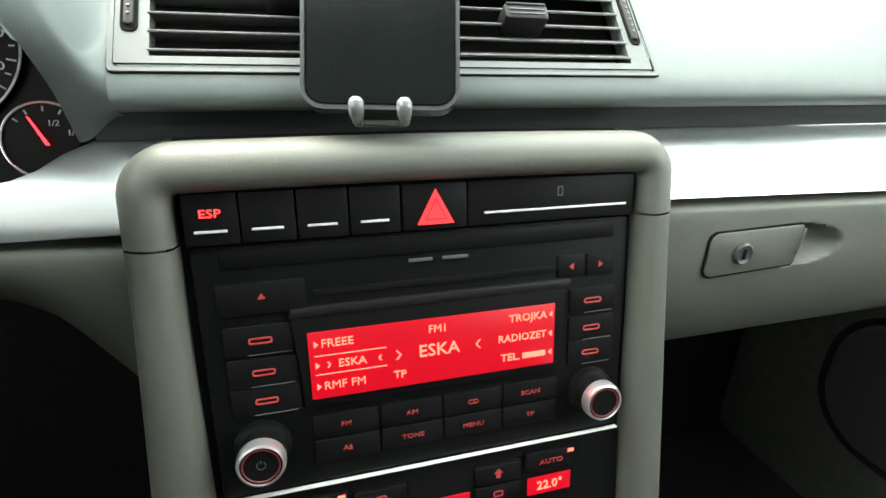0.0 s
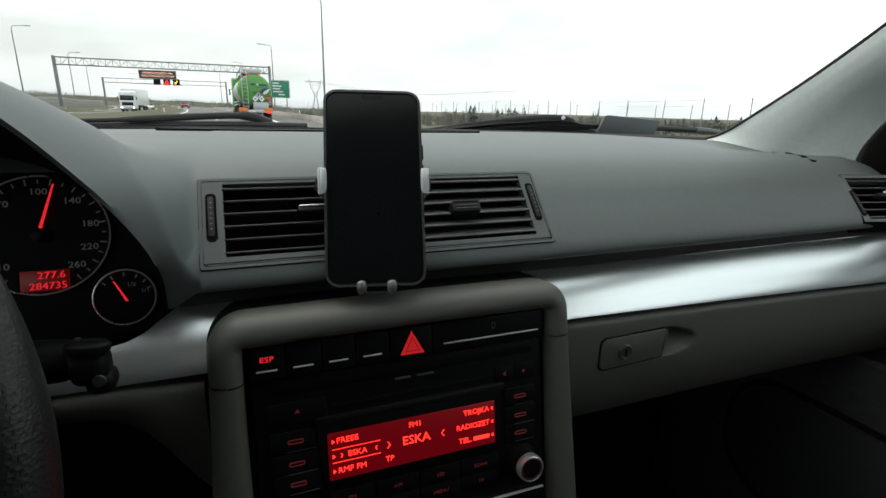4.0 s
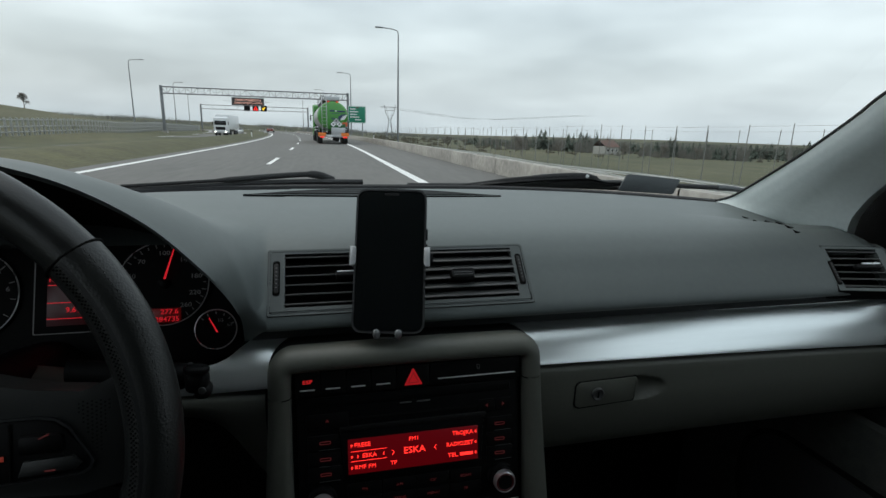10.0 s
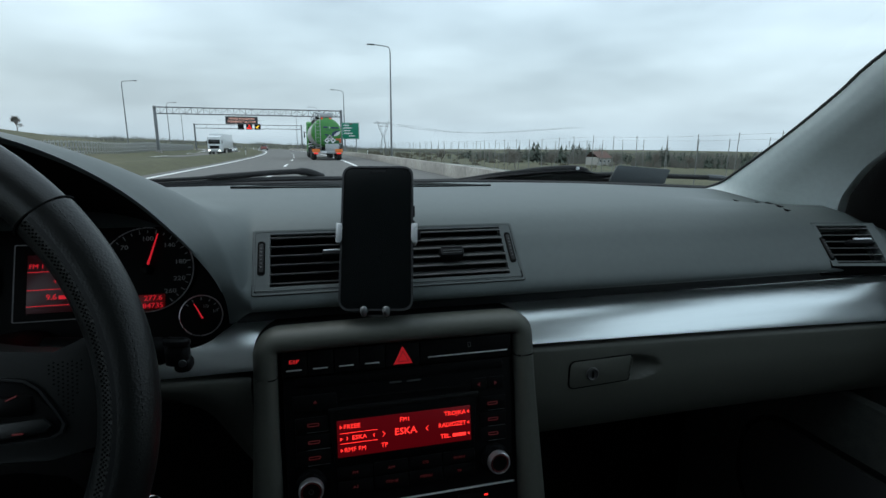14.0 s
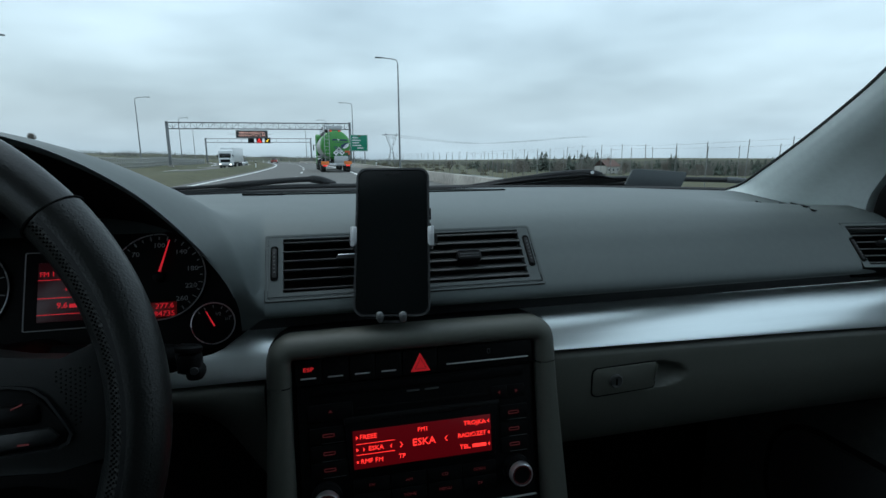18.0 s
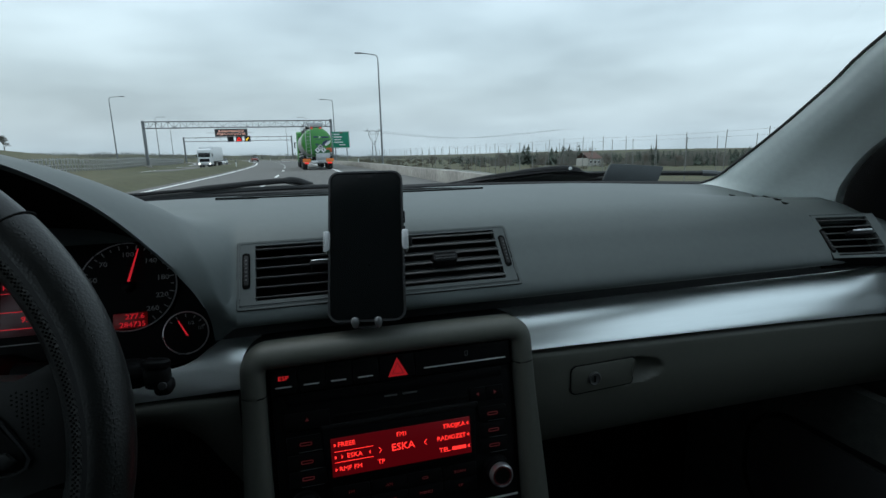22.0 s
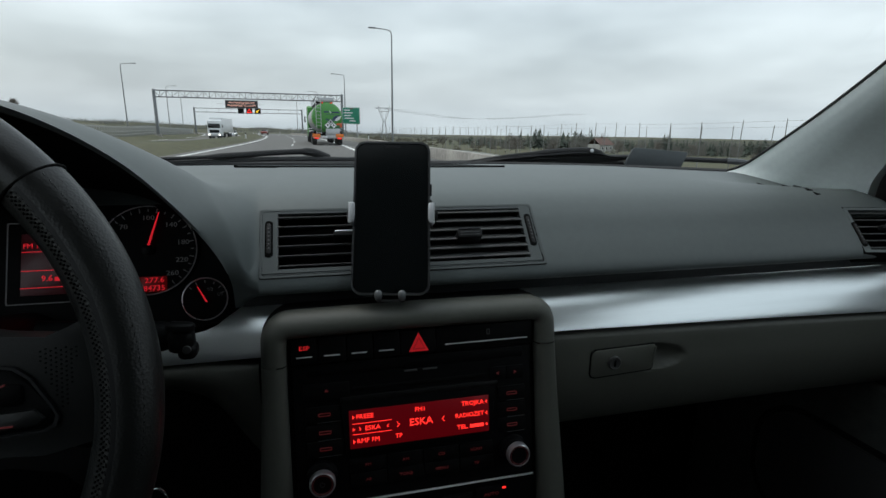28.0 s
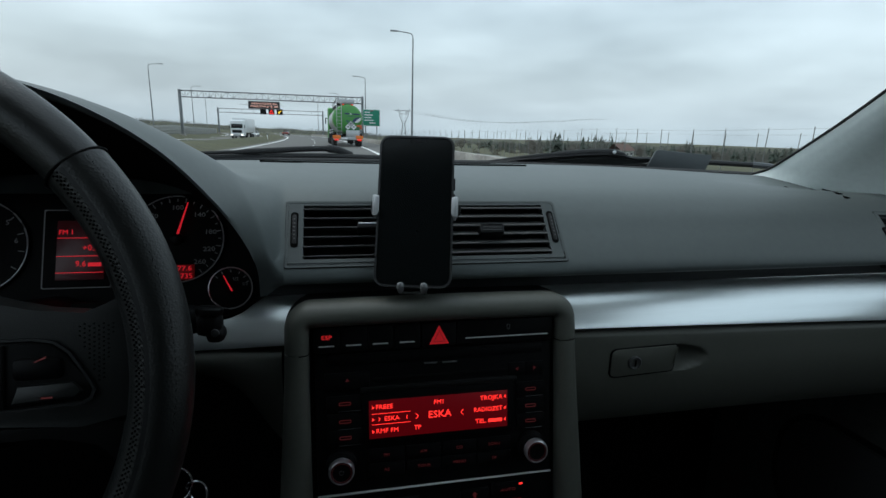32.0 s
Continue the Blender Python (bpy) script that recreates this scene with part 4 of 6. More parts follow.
part("upper_rim", rim_arc(40, 140, 0.0172, 40), LEATHER, wheel, "smooth black leather upper rim")
part("grip", rim_arc(-38, 39.6, 0.0182, 36), GRIPLEATHER, wheel, "perforated leather grip")
part("grip", rim_arc(140.4, 218, 0.0182, 36), GRIPLEATHER, wheel, "perforated leather grip")
part("lower_rim", rim_arc(218.4, 321.6, 0.0172, 40), LEATHER, wheel)

PERF = mesh_of("perforation", lathe([(0.00058, 0.0), (0.00058, 0.0004), (0.0001, 0.0005)], 6), VOID)
spoke = [(0.030, 0.062), (0.085, 0.0505), (0.106, 0.0445), (0.125, 0.0400), (0.150, 0.0375), (0.163, 0.0370), (0.170, 0.0405), (0.176, 0.0500), (0.182, 0.030), (0.184, 0.0), (0.182, -0.022), (0.172, -0.026), (0.150, -0.0195), (0.030, -0.022)]
# lower half of the spoke, split off and coloured black to act as shade
shaded_lower_spoke = [(0.030, -0.018), (0.165, -0.018), (0.181, -0.024), (0.182, -0.050), (0.176, -0.074), (0.168, -0.050), (0.155, -0.036), (0.130, -0.030), (0.080, -0.030), (0.030, -0.040)]
for s in (1, -1):
    sp = part("spoke", prism([(s * x, y) for x, y in spoke][::s], 0.024, z=0.0085, bevel=0.0055), SPOKELEATHER, wheel, "perforated leather spoke")
    part("shaded_lower_spoke", prism([(s * x, y) for x, y in shaded_lower_spoke][::s], 0.018, z=0.0015, bevel=0.002), PODBLACK, wheel, "lower spoke blackened in colour as if in shade")
    pod_line = [(0.056, 0.0235), (0.126, 0.0235), (0.136, 0.0215), (0.143, 0.0160), (0.1525, 0.0010), (0.1550, -0.0040), (0.1535, -0.0085), (0.1490, -0.0110), (0.056, -0.0165)]
    pod = part("button_pod", prism([(s * x, y) for x, y in pod_line][::s], 0.006, z=0.0100, bevel=0.002), PODBLACK, wheel, "black switch pod")
    cx, cy = 0.106, 0.004
    part("pod_rim", ring_plate([(s * (cx + (x - cx) * 1.035), cy + (y - cy) * 1.075) for x, y in pod_line][::s], [(s * x, y) for x, y in pod_line][::s], 0.003, z=0.0106), BANDLEATHER, pod, "raised dark pod rim")
    part("key_divider", block(0.0012, 0.034, 0.002, (s * 0.1125, 0.005, 0.0108), 0.0005), VOID, pod)
    part("roller", block(0.024, 0.012, 0.006, (s * 0.129, 0.0085, 0.0100), 0.003), PODBLACK, pod)
    part("lower_key", prism([(s * x, y) for x, y in ((0.120, -0.0005), (0.146, 0.0005), (0.1505, -0.0045), (0.147, -0.0078), (0.117, -0.0100))][::s], 0.003, z=0.0125, bevel=0.0008), SPOKELEATHER, pod)
    part("symbol", prism([(s * x, y) for x, y in ((0.129, 0.0130), (0.1345, 0.0155), (0.1345, 0.0145), (0.129, 0.0123))][::s], 0.0004, z=0.0144), REDDIM, pod)
    part("symbol", block(0.0055, 0.0009, 0.0004, (s * 0.134, -0.0070, 0.0128)), REDDIM, pod)
    part("symbol", ring_plate(round_rect(0.0060, 0.0046, 0.0018, 3, s * 0.1045, 0.002), round_rect(0.0042, 0.0028, 0.0010, 3, s * 0.1045, 0.002), 0.0004, z=0.0112), PODRED, pod)
    part("symbol", block(0.0022, 0.0030, 0.0004, (s * 0.1045 + 0.0042, 0.002, 0.0112), 0.0001), PODRED, pod)
    for i in range(13):
        for j in range(8):
            if j < 0.42 * i - 1.2 or j > 7.5 - 0.20 * i:
                continue
            hole_ob = new("perforation", PERF)
            hole_ob.parent = sp
            hole_ob.matrix_basis = pose(s * (0.1480 + 0.0024 * j), 0.0300 - 0.0025 * i + 0.00125 * (j % 2), 0.0084)
hubm = lathe([(0.078, -0.015), (0.080, 0.004), (0.072, 0.022), (0.050, 0.032), (0.0001, 0.035)], 40)
part("airbag_cover", hubm, LEATHER, wheel)
part("column_sleeve", loft([[(0.045 * math.cos(t), 0.045 * math.sin(t) - 0.01, z) for t in (2 * math.pi * i / 24 for i in range(24))] for z in (-0.004, -0.10, -0.19, -0.28)], closed=True), BLACK, wheel)
for a0, a1, mid in ((-37.5, 39.2, 78), (140.8, 217.5, 78)):
    part("grip_band", loft([[(math.cos(t) * (R0 + 0.0186 * math.cos(v)), math.sin(t) * (R0 + 0.0186 * math.cos(v)), 0.0171 * math.sin(v)) for v in (radians(mid - 23 + 46 * j / 8) for j in range(9))] for t in (radians(a0 + (a1 - a0) * i / 40) for i in range(41))]), BANDLEATHER, wheel, "smooth black leather band along the grip")
    st = bmesh.new()
    for i in range(60):
        t = radians(a0 + (a1 - a0) * (i + 0.5) / 60)
        for v in (mid - 25, mid + 25):
            q = R0 + 0.0187 * math.cos(radians(v))
            block(0.0005, 0.0022, 0.0005, (math.cos(t) * q, math.sin(t) * q, 0.0172 * math.sin(radians(v))), bm=st, turn=pose(0, 0, 0, 0, 0, math.degrees(t) + (14 if v > mid else -14)))
    part("stitching", st, LEATHER, wheel, "black stitching beside the band")
    pf = bmesh.new()
    for i in range(84):
        for k, v in enumerate((mid - 40, mid - 35, mid - 30, mid + 30, mid + 35, mid + 40)):
            t = radians(a0 + (a1 - a0) * (i + 0.25 + 0.5 * (k % 2)) / 84)
            seat = pose(0, 0, 0, 0, 0, math.degrees(t)) @ pose(R0 + 0.0182 * math.cos(radians(v)), 0, 0.01675 * math.sin(radians(v)), 0, 90 - v, 0)
            low_ring = [pf.verts.new(seat @ Vector((0.00075 * math.cos(q), 0.00075 * math.sin(q), -0.0002))) for q in (math.pi * j / 3 for j in range(6))]
            top_ring = [pf.verts.new(seat @ Vector((0.0006 * math.cos(q), 0.0006 * math.sin(q), 0.0003))) for q in (math.pi * j / 3 for j in range(6))]
            pf.faces.new(top_ring)
            for j in range(6):
                pf.faces.new((low_ring[j - 1], low_ring[j], top_ring[j], top_ring[j - 1]))
    part("perforated_edge", pf, VOID, wheel, "rows of small holes beside the band")
for ang in (39.8, 140.2, 218.2, -38.2):
    t = radians(ang)
    q = Vector((math.cos(t), math.sin(t), 0))
    rm = bmesh.new()
    tube([q * (R0 + 0.0180 * math.cos(v)) + Vector((0, 0, 0.0167 * math.sin(v))) for v in (2 * math.pi * i / 28 for i in range(28))], 0.0009, 6, rm, closed=True)
    part("seam", rm, VOID, wheel)

cover = thing("column_cover", "grey plastic steering column cover behind the wheel", "column cover")
part("upper_shell", loft([[(-0.33 + 0.120 * u, y, top - 0.034 * abs(u) ** 2.4 - (0.008 if abs(u) > 0.99 else 0)) for u in (-1, -0.98, -0.9, -0.75, -0.55, -0.3, 0, 0.3, 0.55, 0.75, 0.9, 0.98, 1)] for y, top in ((0.150, 0.914), (0.155, 0.920), (0.17, 0.923), (0.20, 0.926), (0.25, 0.931), (0.275, 0.931), (0.29, 0.923))]), TRIMGREY, cover)
part("lower_shell", loft([[(-0.33 + 0.114 * u, y, 0.862 + 0.030 * abs(u) ** 2.5) for u in (-1, -0.9, -0.6, 0, 0.6, 0.9, 1)] for y in (0.155, 0.18, 0.30)]), BLACK, cover)

# ---- wiper stalk, ignition key ----
stalk = thing("wiper_stalk", "black plastic wiper stalk behind the steering wheel", "stalk")
part("arm", loft([[(x, 0.185 + r * 0.9 * math.cos(t) + dy, z + r * math.sin(t)) for t in (2 * math.pi * i / 14 for i in range(14))] for x, r, z, dy in ((-0.235, 0.012, 0.945, 0.03), (-0.19, 0.0135, 0.945, 0.015), (-0.165, 0.0125, 0.947, 0.006), (-0.142, 0.0115, 0.949, 0.0), (-0.136, 0.0100, 0.949, 0.0))], closed=True, caps=True), BUTTONBLACK, stalk)
capm = block(0.0170, 0.018, 0.0170, (-0.1255, 0.172, 0.9500), 0.0055, 3)
block(0.0130, 0.016, 0.0110, (-0.1215, 0.171, 0.9420), 0.0045, 3, capm)
cap_part = part("end_cap", capm, BUTTONBLACK, stalk, "rounded black end cap")
part("turn_ring", lathe([(0.0092, 0.0), (0.0098, 0.001), (0.0098, 0.0038), (0.0085, 0.0052), (0.0001, 0.0056)], 24), BUTTONBLACK, cap_part, "black turning ring", at=pose(-0.1255, 0.170, 0.9585, -12, 6, 0))
part("ring_slot", block(0.012, 0.0012, 0.0006, (-0.1255, 0.169, 0.9642), turn=pose(0, 0, 0, -12, 6, 0)), VOID, cap_part)
part("push_button", lathe([(0.0030, 0.0), (0.0029, 0.0014), (0.0001, 0.0018)], 18), LOCKGREY, cap_part, "small round push button", at=pose(-0.1205, 0.1625, 0.9460, 90, 0, 0))
part("collar", block(0.004, 0.016, 0.020, (-0.1345, 0.183, 0.9490), 0.0015), RUBBER, stalk)
for z in (0.950, 0.940):
    part("symbol", lathe([(0.0022, 0), (0.0022, 0.0005), (0.0001, 0.0006)], 14), WHITEMARK, stalk, at=pose(-0.1585, 0.1718, z, 90, 0, 0))
part("rocker", block(0.012, 0.006, 0.014, (-0.154, 0.170, 0.946), 0.0025), BUTTONBLACK, stalk)
key = thing("ignition_key", "steel ignition key with split rings hanging from the column", "key")
part("blade_bow", tube([(-0.222, 0.205, 0.842), (-0.196, 0.190, 0.850), (-0.178, 0.184, 0.846), (-0.168, 0.182, 0.833), (-0.163, 0.181, 0.822)], [0.006, 0.0065, 0.006, 0.005, 0.0035], 10, flat=0.5), CHROME, key)


def key_ring(x, y, z, rx, rz, tilt):
    rm = bmesh.new()
    tube([Vector((x, y, z)) + (pose(0, 0, 0, 0, 0, tilt) @ Vector((rx * math.cos(a), 0.002 * math.sin(2 * a), rz * math.sin(a)))) for a in (2 * math.pi * i / 30 for i in range(30))], 0.0010, 8, rm, closed=True)
    return rm


part("ring", key_ring(-0.163, 0.180, 0.808, 0.011, 0.014, 25), CHROME, key)
part("ring", key_ring(-0.148, 0.178, 0.800, 0.010, 0.012, -30), CHROME, key)
part("tag", block(0.010, 0.003, 0.026, (-0.142, 0.180, 0.776), 0.0014, turn=pose(0, 0, 0, 0, 24, 0)), CHROME, key)

# ---- phone and its holder ----
PHPOSE = panel_pose(0.0440, 0.2690, 1.021, 23, -12)
phone = thing("mobile_phone", "black switched-off phone in a thin clear case", "phone", PHPOSE)
part("case", ring_plate(round_rect(0.0745, 0.1520, 0.0105, 6), round_rect(0.0708, 0.1483, 0.0088, 6), 0.0105, z=0.0012), CASE, phone, "thin clear case")
part("body", prism(round_rect(0.0715, 0.1490, 0.009, 6), 0.008, z=-0.0004, bevel=0.0012), BLACK, phone)
part("screen", prism(round_rect(0.0688, 0.1462, 0.0078, 6), 0.0012, z=0.0006), GLASSBLACK, phone, "dark glossy screen")
part("notch", prism(round_rect(0.016, 0.0028, 0.0013, 4, 0, 0.0705), 0.0004, z=0.0009), BLACK, phone)
part("side_key", block(0.0016, 0.012, 0.003, (0.0380, 0.028, -0.004), 0.0007), BLACK, phone)
part("side_key", block(0.0016, 0.020, 0.003, (0.0380, 0.008, -0.004), 0.0007), BLACK, phone)
holder = thing("phone_holder", "silver and black phone holder clipped to the air vent", "phone holder", PHPOSE)
part("cradle", block(0.060, 0.085, 0.010, (0, -0.012, -0.0148), 0.004), BLACK, holder)
for s in (-1, 1):
    arm = part("clamp_arm", prism([(s * x, y) for x, y in ((0.0375, 0.0135), (0.0375, -0.0065), (0.0395, -0.0076), (0.0404, -0.0060), (0.0405, 0.0120), (0.0398, 0.0140))][::s], 0.013, z=0.0012, bevel=0.0012), HOLDER, holder, "silver clamp arm")
    part("clamp_lip", prism([(s * x, y) for x, y in ((0.0352, 0.0098), (0.0352, -0.0028), (0.0366, -0.0064), (0.0404, -0.0074), (0.0404, 0.0136), (0.0358, 0.0130))][::s], 0.0022, z=0.0040, bevel=0.0008), HOLDER, arm, "silver clamp lip over the phone's edge")
    part("clamp_edge", block(0.0012, 0.0200, 0.0060, (s * 0.0410, 0.0032, 0.0012), 0.0005), HOLDER, arm)
    part("clamp_bar", block(0.030, 0.010, 0.004, (s * 0.030, 0.004, -0.0125), 0.001), BLACK, arm)
    part("foot_prong", tube(smooth_line([(s * 0.0110, -0.070, -0.012), (s * 0.0110, -0.0775, -0.0105), (s * 0.0110, -0.0798, -0.003), (s * 0.0110, -0.0785, 0.0040), (s * 0.0110, -0.0745, 0.0058), (s * 0.0110, -0.0720, 0.0054)], 16), [0.0030] * 8 + [0.0033, 0.0036, 0.0038, 0.0039, 0.0038, 0.0035, 0.0028, 0.0012], 14), CLEAR, holder, "clear plastic foot prong")
part("foot_bridge", block(0.022, 0.0026, 0.005, (0, -0.0805, -0.0070), 0.0010), CLEAR, holder)
part("vent_clip", block(0.020, 0.030, 0.045, (0.0, -0.005, -0.036), 0.004), BLACK, holder)

# ---- pillar, windscreen, shell ----
PILLAR_W = [(0.660, 0.590, 1.020), (0.673, 0.573, 1.031), (0.688, 0.552, 1.038), (0.691, 0.515, 1.051), (0.682, 0.470, 1.0735), (0.663, 0.372, 1.129), (0.651, 0.293, 1.182), (0.638, 0.240, 1.218), (0.618, 0.10, 1.300), (0.590, -0.06, 1.375)]
PILLAR_D = [(0.785, 0.420, 0.970), (0.768, 0.372, 1.000), (0.755, 0.352, 1.014), (0.748, 0.345, 1.030), (0.742, 0.335, 1.050), (0.735, 0.305, 1.090), (0.722, 0.250, 1.130), (0.708, 0.180, 1.170), (0.680, 0.04, 1.25), (0.645, -0.13, 1.33)]
pw, pd = smooth_line(PILLAR_W, 40), smooth_line(PILLAR_D, 40)
rows = []
for a, b in zip(pw, pd):
    row = []
    for k in range(25):
        f = k / 24
        p = a.lerp(b, f)
        bulge = 0.020 * float(np.interp(f, [0, 0.12, 0.28, 0.42, 0.50, 0.60, 0.72, 0.86, 1.0], [0, 0.50, 0.90, 1.0, 0.93, 0.68, 0.44, 0.26, 0.0]))
        p += Vector((-0.75, -0.45, 0.1)) * bulge
        row.append(p)
    row = [a + Vector((0.022, 0.006, 0.0))] + row + [b + Vector((0.03, 0.01, 0))]
    rows.append(row)
pillar = thing("a_pillar_trim", "light grey moulded windscreen pillar trim", "pillar trim", kind="structure")
part("trim", loft(rows), PILLAR, pillar)
part("gasket", tube([p + Vector((0.0, 0.003, 0.001)) for p in pw], 0.0022, 8), RUBBER, pillar)
rows2 = [[(2 * CX - p[0], p[1], p[2]) for p in r] for r in rows]
pillar2 = thing("a_pillar_trim", "light grey moulded windscreen pillar trim", "pillar trim", kind="structure")
part("trim", loft(rows2), PILLAR, pillar2)

shield = thing("windscreen", "clear curved windscreen above the dashboard", "windscreen", kind="structure")
rows = []
for k in range(11):
    f = k / 10
    row = []
    for i in range(25):
        u = -1 + 2 * i / 24
        half = 0.76 * (1 - f) + 0.73 * f
        x = CX + u * half
        yb = screen_y(x) + 0.012
        row.append((x, yb * (1 - f) + (0.02 - 0.06 * u * u) * f, 1.032 + (1.395 - 1.032) * f - 0.028 * max(0, abs(u) - 0.5) * (1 - f) + 0.012 * math.sin(math.pi * f)))
    rows.append(row)
g = part("pane", loft(rows), WINDSHIELD, shield)
g.visible_shadow = False
part("lower_gasket", tube([(x, screen_y(x) + 0.004, 1.0370) for x in (-0.56 + 1.25 * i / 40 for i in range(41))], 0.0070, 8), RUBBER, shield)

cowl = thing("wiper_cowl", "black plastic cowl under the windscreen", "cowl", kind="structure")
part("panel", loft([[(x, screen_y(x) + o, z) for x in (-0.62 + 1.37 * i / 30 for i in range(31))] for o, z in ((0.006, 1.036), (0.05, 1.034), (0.10, 1.022), (0.14, 1.006), (0.16, 0.95))]), BLACK, cowl)


def wiper(pts, arm, label):
    w = thing("wiper", label, "wiper", group="windscreen wipers")
    part("arm", tube(smooth_line(pts, 24), arm, 10, flat=0.55), BLACK, w)
    return w


w1 = wiper([(0.20, 0.868, 1.036), (0.293, 0.832, 1.041), (0.374, 0.802, 1.055), (0.478, 0.767, 1.067), (0.530, 0.746, 1.069), (0.552, 0.740, 1.064)], [0.003] * 5 + [0.005] * 7 + [0.007] * 8 + [0.006] * 4, "black windscreen wiper arm resting at the glass foot")
arm_up = smooth_line([(0.270, 0.836, 1.036), (0.374, 0.800, 1.056), (0.478, 0.765, 1.069), (0.517, 0.749, 1.072), (0.546, 0.741, 1.069), (0.565, 0.736, 1.061), (0.607, 0.726, 1.061)], 26)
arm_low = smooth_line([(0.270, 0.836, 1.033), (0.398, 0.792, 1.037), (0.491, 0.760, 1.042), (0.536, 0.744, 1.044), (0.578, 0.733, 1.047), (0.608, 0.726, 1.051)], 26)
part("linkage", loft([[u, u.lerp(l, 0.3) + Vector((0, -0.006, 0)), u.lerp(l, 0.42) + Vector((0, 0.002, 0)), u.lerp(l, 0.58) + Vector((0, -0.007, 0)), l + Vector((0, -0.004, 0)), l + Vector((0, 0.008, 0)), u + Vector((0, 0.008, 0))] for u, l in zip(arm_up, arm_low)], closed=True, caps=True), BLACK, w1, "dark folded wiper arm cover")
part("blade", tube(smooth_line([(0.16, 0.868, 1.036), (0.34, 0.835, 1.039), (0.50, 0.780, 1.043), (0.62, 0.735, 1.043)], 24), 0.005, 8), RUBBER, w1)
part("pivot_cap", lathe([(0.0036, 0), (0.0036, 0.002), (0.0001, 0.003)], 16), HOLDER, w1, "small bright pivot cap", at=pose(0.5275, 0.737, 1.0685, 75, 0, -20))
spoiler_outline = [(-0.062, -0.014), (-0.060, -0.017), (0.050, -0.0215), (0.055, -0.0195), (0.067, 0.0075), (0.064, 0.0105), (-0.040, 0.0185), (-0.046, 0.0165)]
part("spoiler", prism(spoiler_outline, 0.006, z=0.003, bevel=0.0015), mat("weathered_grey_plastic", (0.050, 0.058, 0.062), 0.55, vary=0.15, scale=30), w1, "dark grey wiper spoiler plate", at=pose(0.650, 0.700, 1.0575, 82, 0, -14))
part("tail", tube(smooth_line([(0.695, 0.698, 1.054), (0.76, 0.690, 1.052), (0.815, 0.684, 1.050)], 10), 0.0052, 8), RUBBER, w1)
part("tail_end", tube(smooth_line([(0.812, 0.684, 1.0505), (0.85, 0.680, 1.048), (0.885, 0.676, 1.043)], 8), [0.0062, 0.0064, 0.0064, 0.0062, 0.006, 0.0055, 0.005, 0.004], 8), mat("grey_wiper_end", (0.075, 0.08, 0.085), 0.55, vary=0.12, scale=30), w1, "grey blade end")
w2 = wiper([(-0.36, 0.725, 1.048), (-0.20, 0.785, 1.054), (-0.09, 0.825, 1.060), (-0.035, 0.840, 1.060), (0.00, 0.850, 1.048)], [0.004] * 6 + [0.007] * 10 + [0.010] * 8, "black windscreen wiper arm resting at the glass foot")
part("blade", tube(smooth_line([(-0.42, 0.700, 1.036), (-0.25, 0.770, 1.043), (-0.08, 0.825, 1.046), (0.06, 0.850, 1.044)], 24), 0.006, 8), RUBBER, w2)

# door mirror sail and the shell that closes the cabin
door = thing("door_1", "grey passenger door with a black mirror corner", "car door", kind="structure")
part("mirror_sail", loft([[(0.815, 0.46, 0.96), (0.800, 0.42, 1.03), (0.790, 0.38, 1.07), (0.772, 0.32, 1.12), (0.752, 0.24, 1.17)], [(0.795, 0.285, 0.95), (0.785, 0.285, 1.02), (0.775, 0.275, 1.06), (0.760, 0.250, 1.11), (0.745, 0.21, 1.17)]]), VOID, door)
part("door_card", block(0.05, 1.45, 0.62, (0.83, -0.45, 0.66), 0.02), TRIMGREY, door)
part("door_top", loft([[(0.812, y, 0.955), (0.802, y, 0.945), (0.802, y, 0.90), (0.812, y, 0.80)] for y in (0.30, 0.0, -0.6, -1.15)]), DOORGREY, door)
part("window_frame", tube(smooth_line([(0.80, 0.24, 0.98), (0.75, 0.10, 1.21), (0.69, -0.16, 1.35), (0.665, -0.7, 1.38)], 20), 0.018, 8), RUBBER, door)
part("door_trim", loft([[(0.790 + o, y, z) for o, z in ((0.022, 0.952), (0.006, 0.946), (0.0, 0.935), (0.004, 0.925), (0.010, 0.886), (0.004, 0.880), (0.0, 0.868), (0.006, 0.80))] for y in (0.245, 0.235, 0.0, -0.5)]), DOORGREY, door)
part("door_strip", loft([[(0.7895 + o, y, z) for o, z in ((0.006, 0.922), (0.0, 0.915), (-0.001, 0.905), (0.002, 0.893), (0.008, 0.889))] for y in (0.240, 0.0, -0.3)]), SILVER, door, "brushed aluminium door strip")
lp = pose(0.742, 0.27, 0.55, 90, 0, -90)
part("lower_liner", prism(round_rect(0.72, 0.44, 0.06, 5, 0.0, -0.02), 0.02, z=0.0, bevel=0.006), FOOTCARPET, door, "dark grey door liner", at=lp)
part("speaker_groove", ring_plate(round_rect(0.366, 0.226, 0.095, 8), round_rect(0.346, 0.206, 0.085, 8), 0.002, z=0.0015), VOID, door, at=lp)
part("speaker_cover", prism(round_rect(0.340, 0.200, 0.083, 8), 0.004, z=0.0045, bevel=0.002), VENTDARK, door, "round-cornered black speaker cover", at=lp)
mirror = thing("door_mirror", "black car door mirror outside the window", "door mirror")
part("housing", loft([[(0.955 + 0.085 * math.cos(t) * s, y, 1.040 + 0.062 * math.sin(t) * s) for t in (2 * math.pi * i / 20 for i in range(20))] for y, s in ((0.345, 0.95), (0.36, 1.0), (0.405, 0.95), (0.445, 0.6), (0.46, 0.2))], closed=True, caps=True), BLACK, mirror)
part("mirror_glass", prism(round_rect(0.150, 0.105, 0.03, 5), 0.003), CHROME, mirror, "mirror glass", at=pose(0.955, 0.343, 1.040, 90, 0, 0))
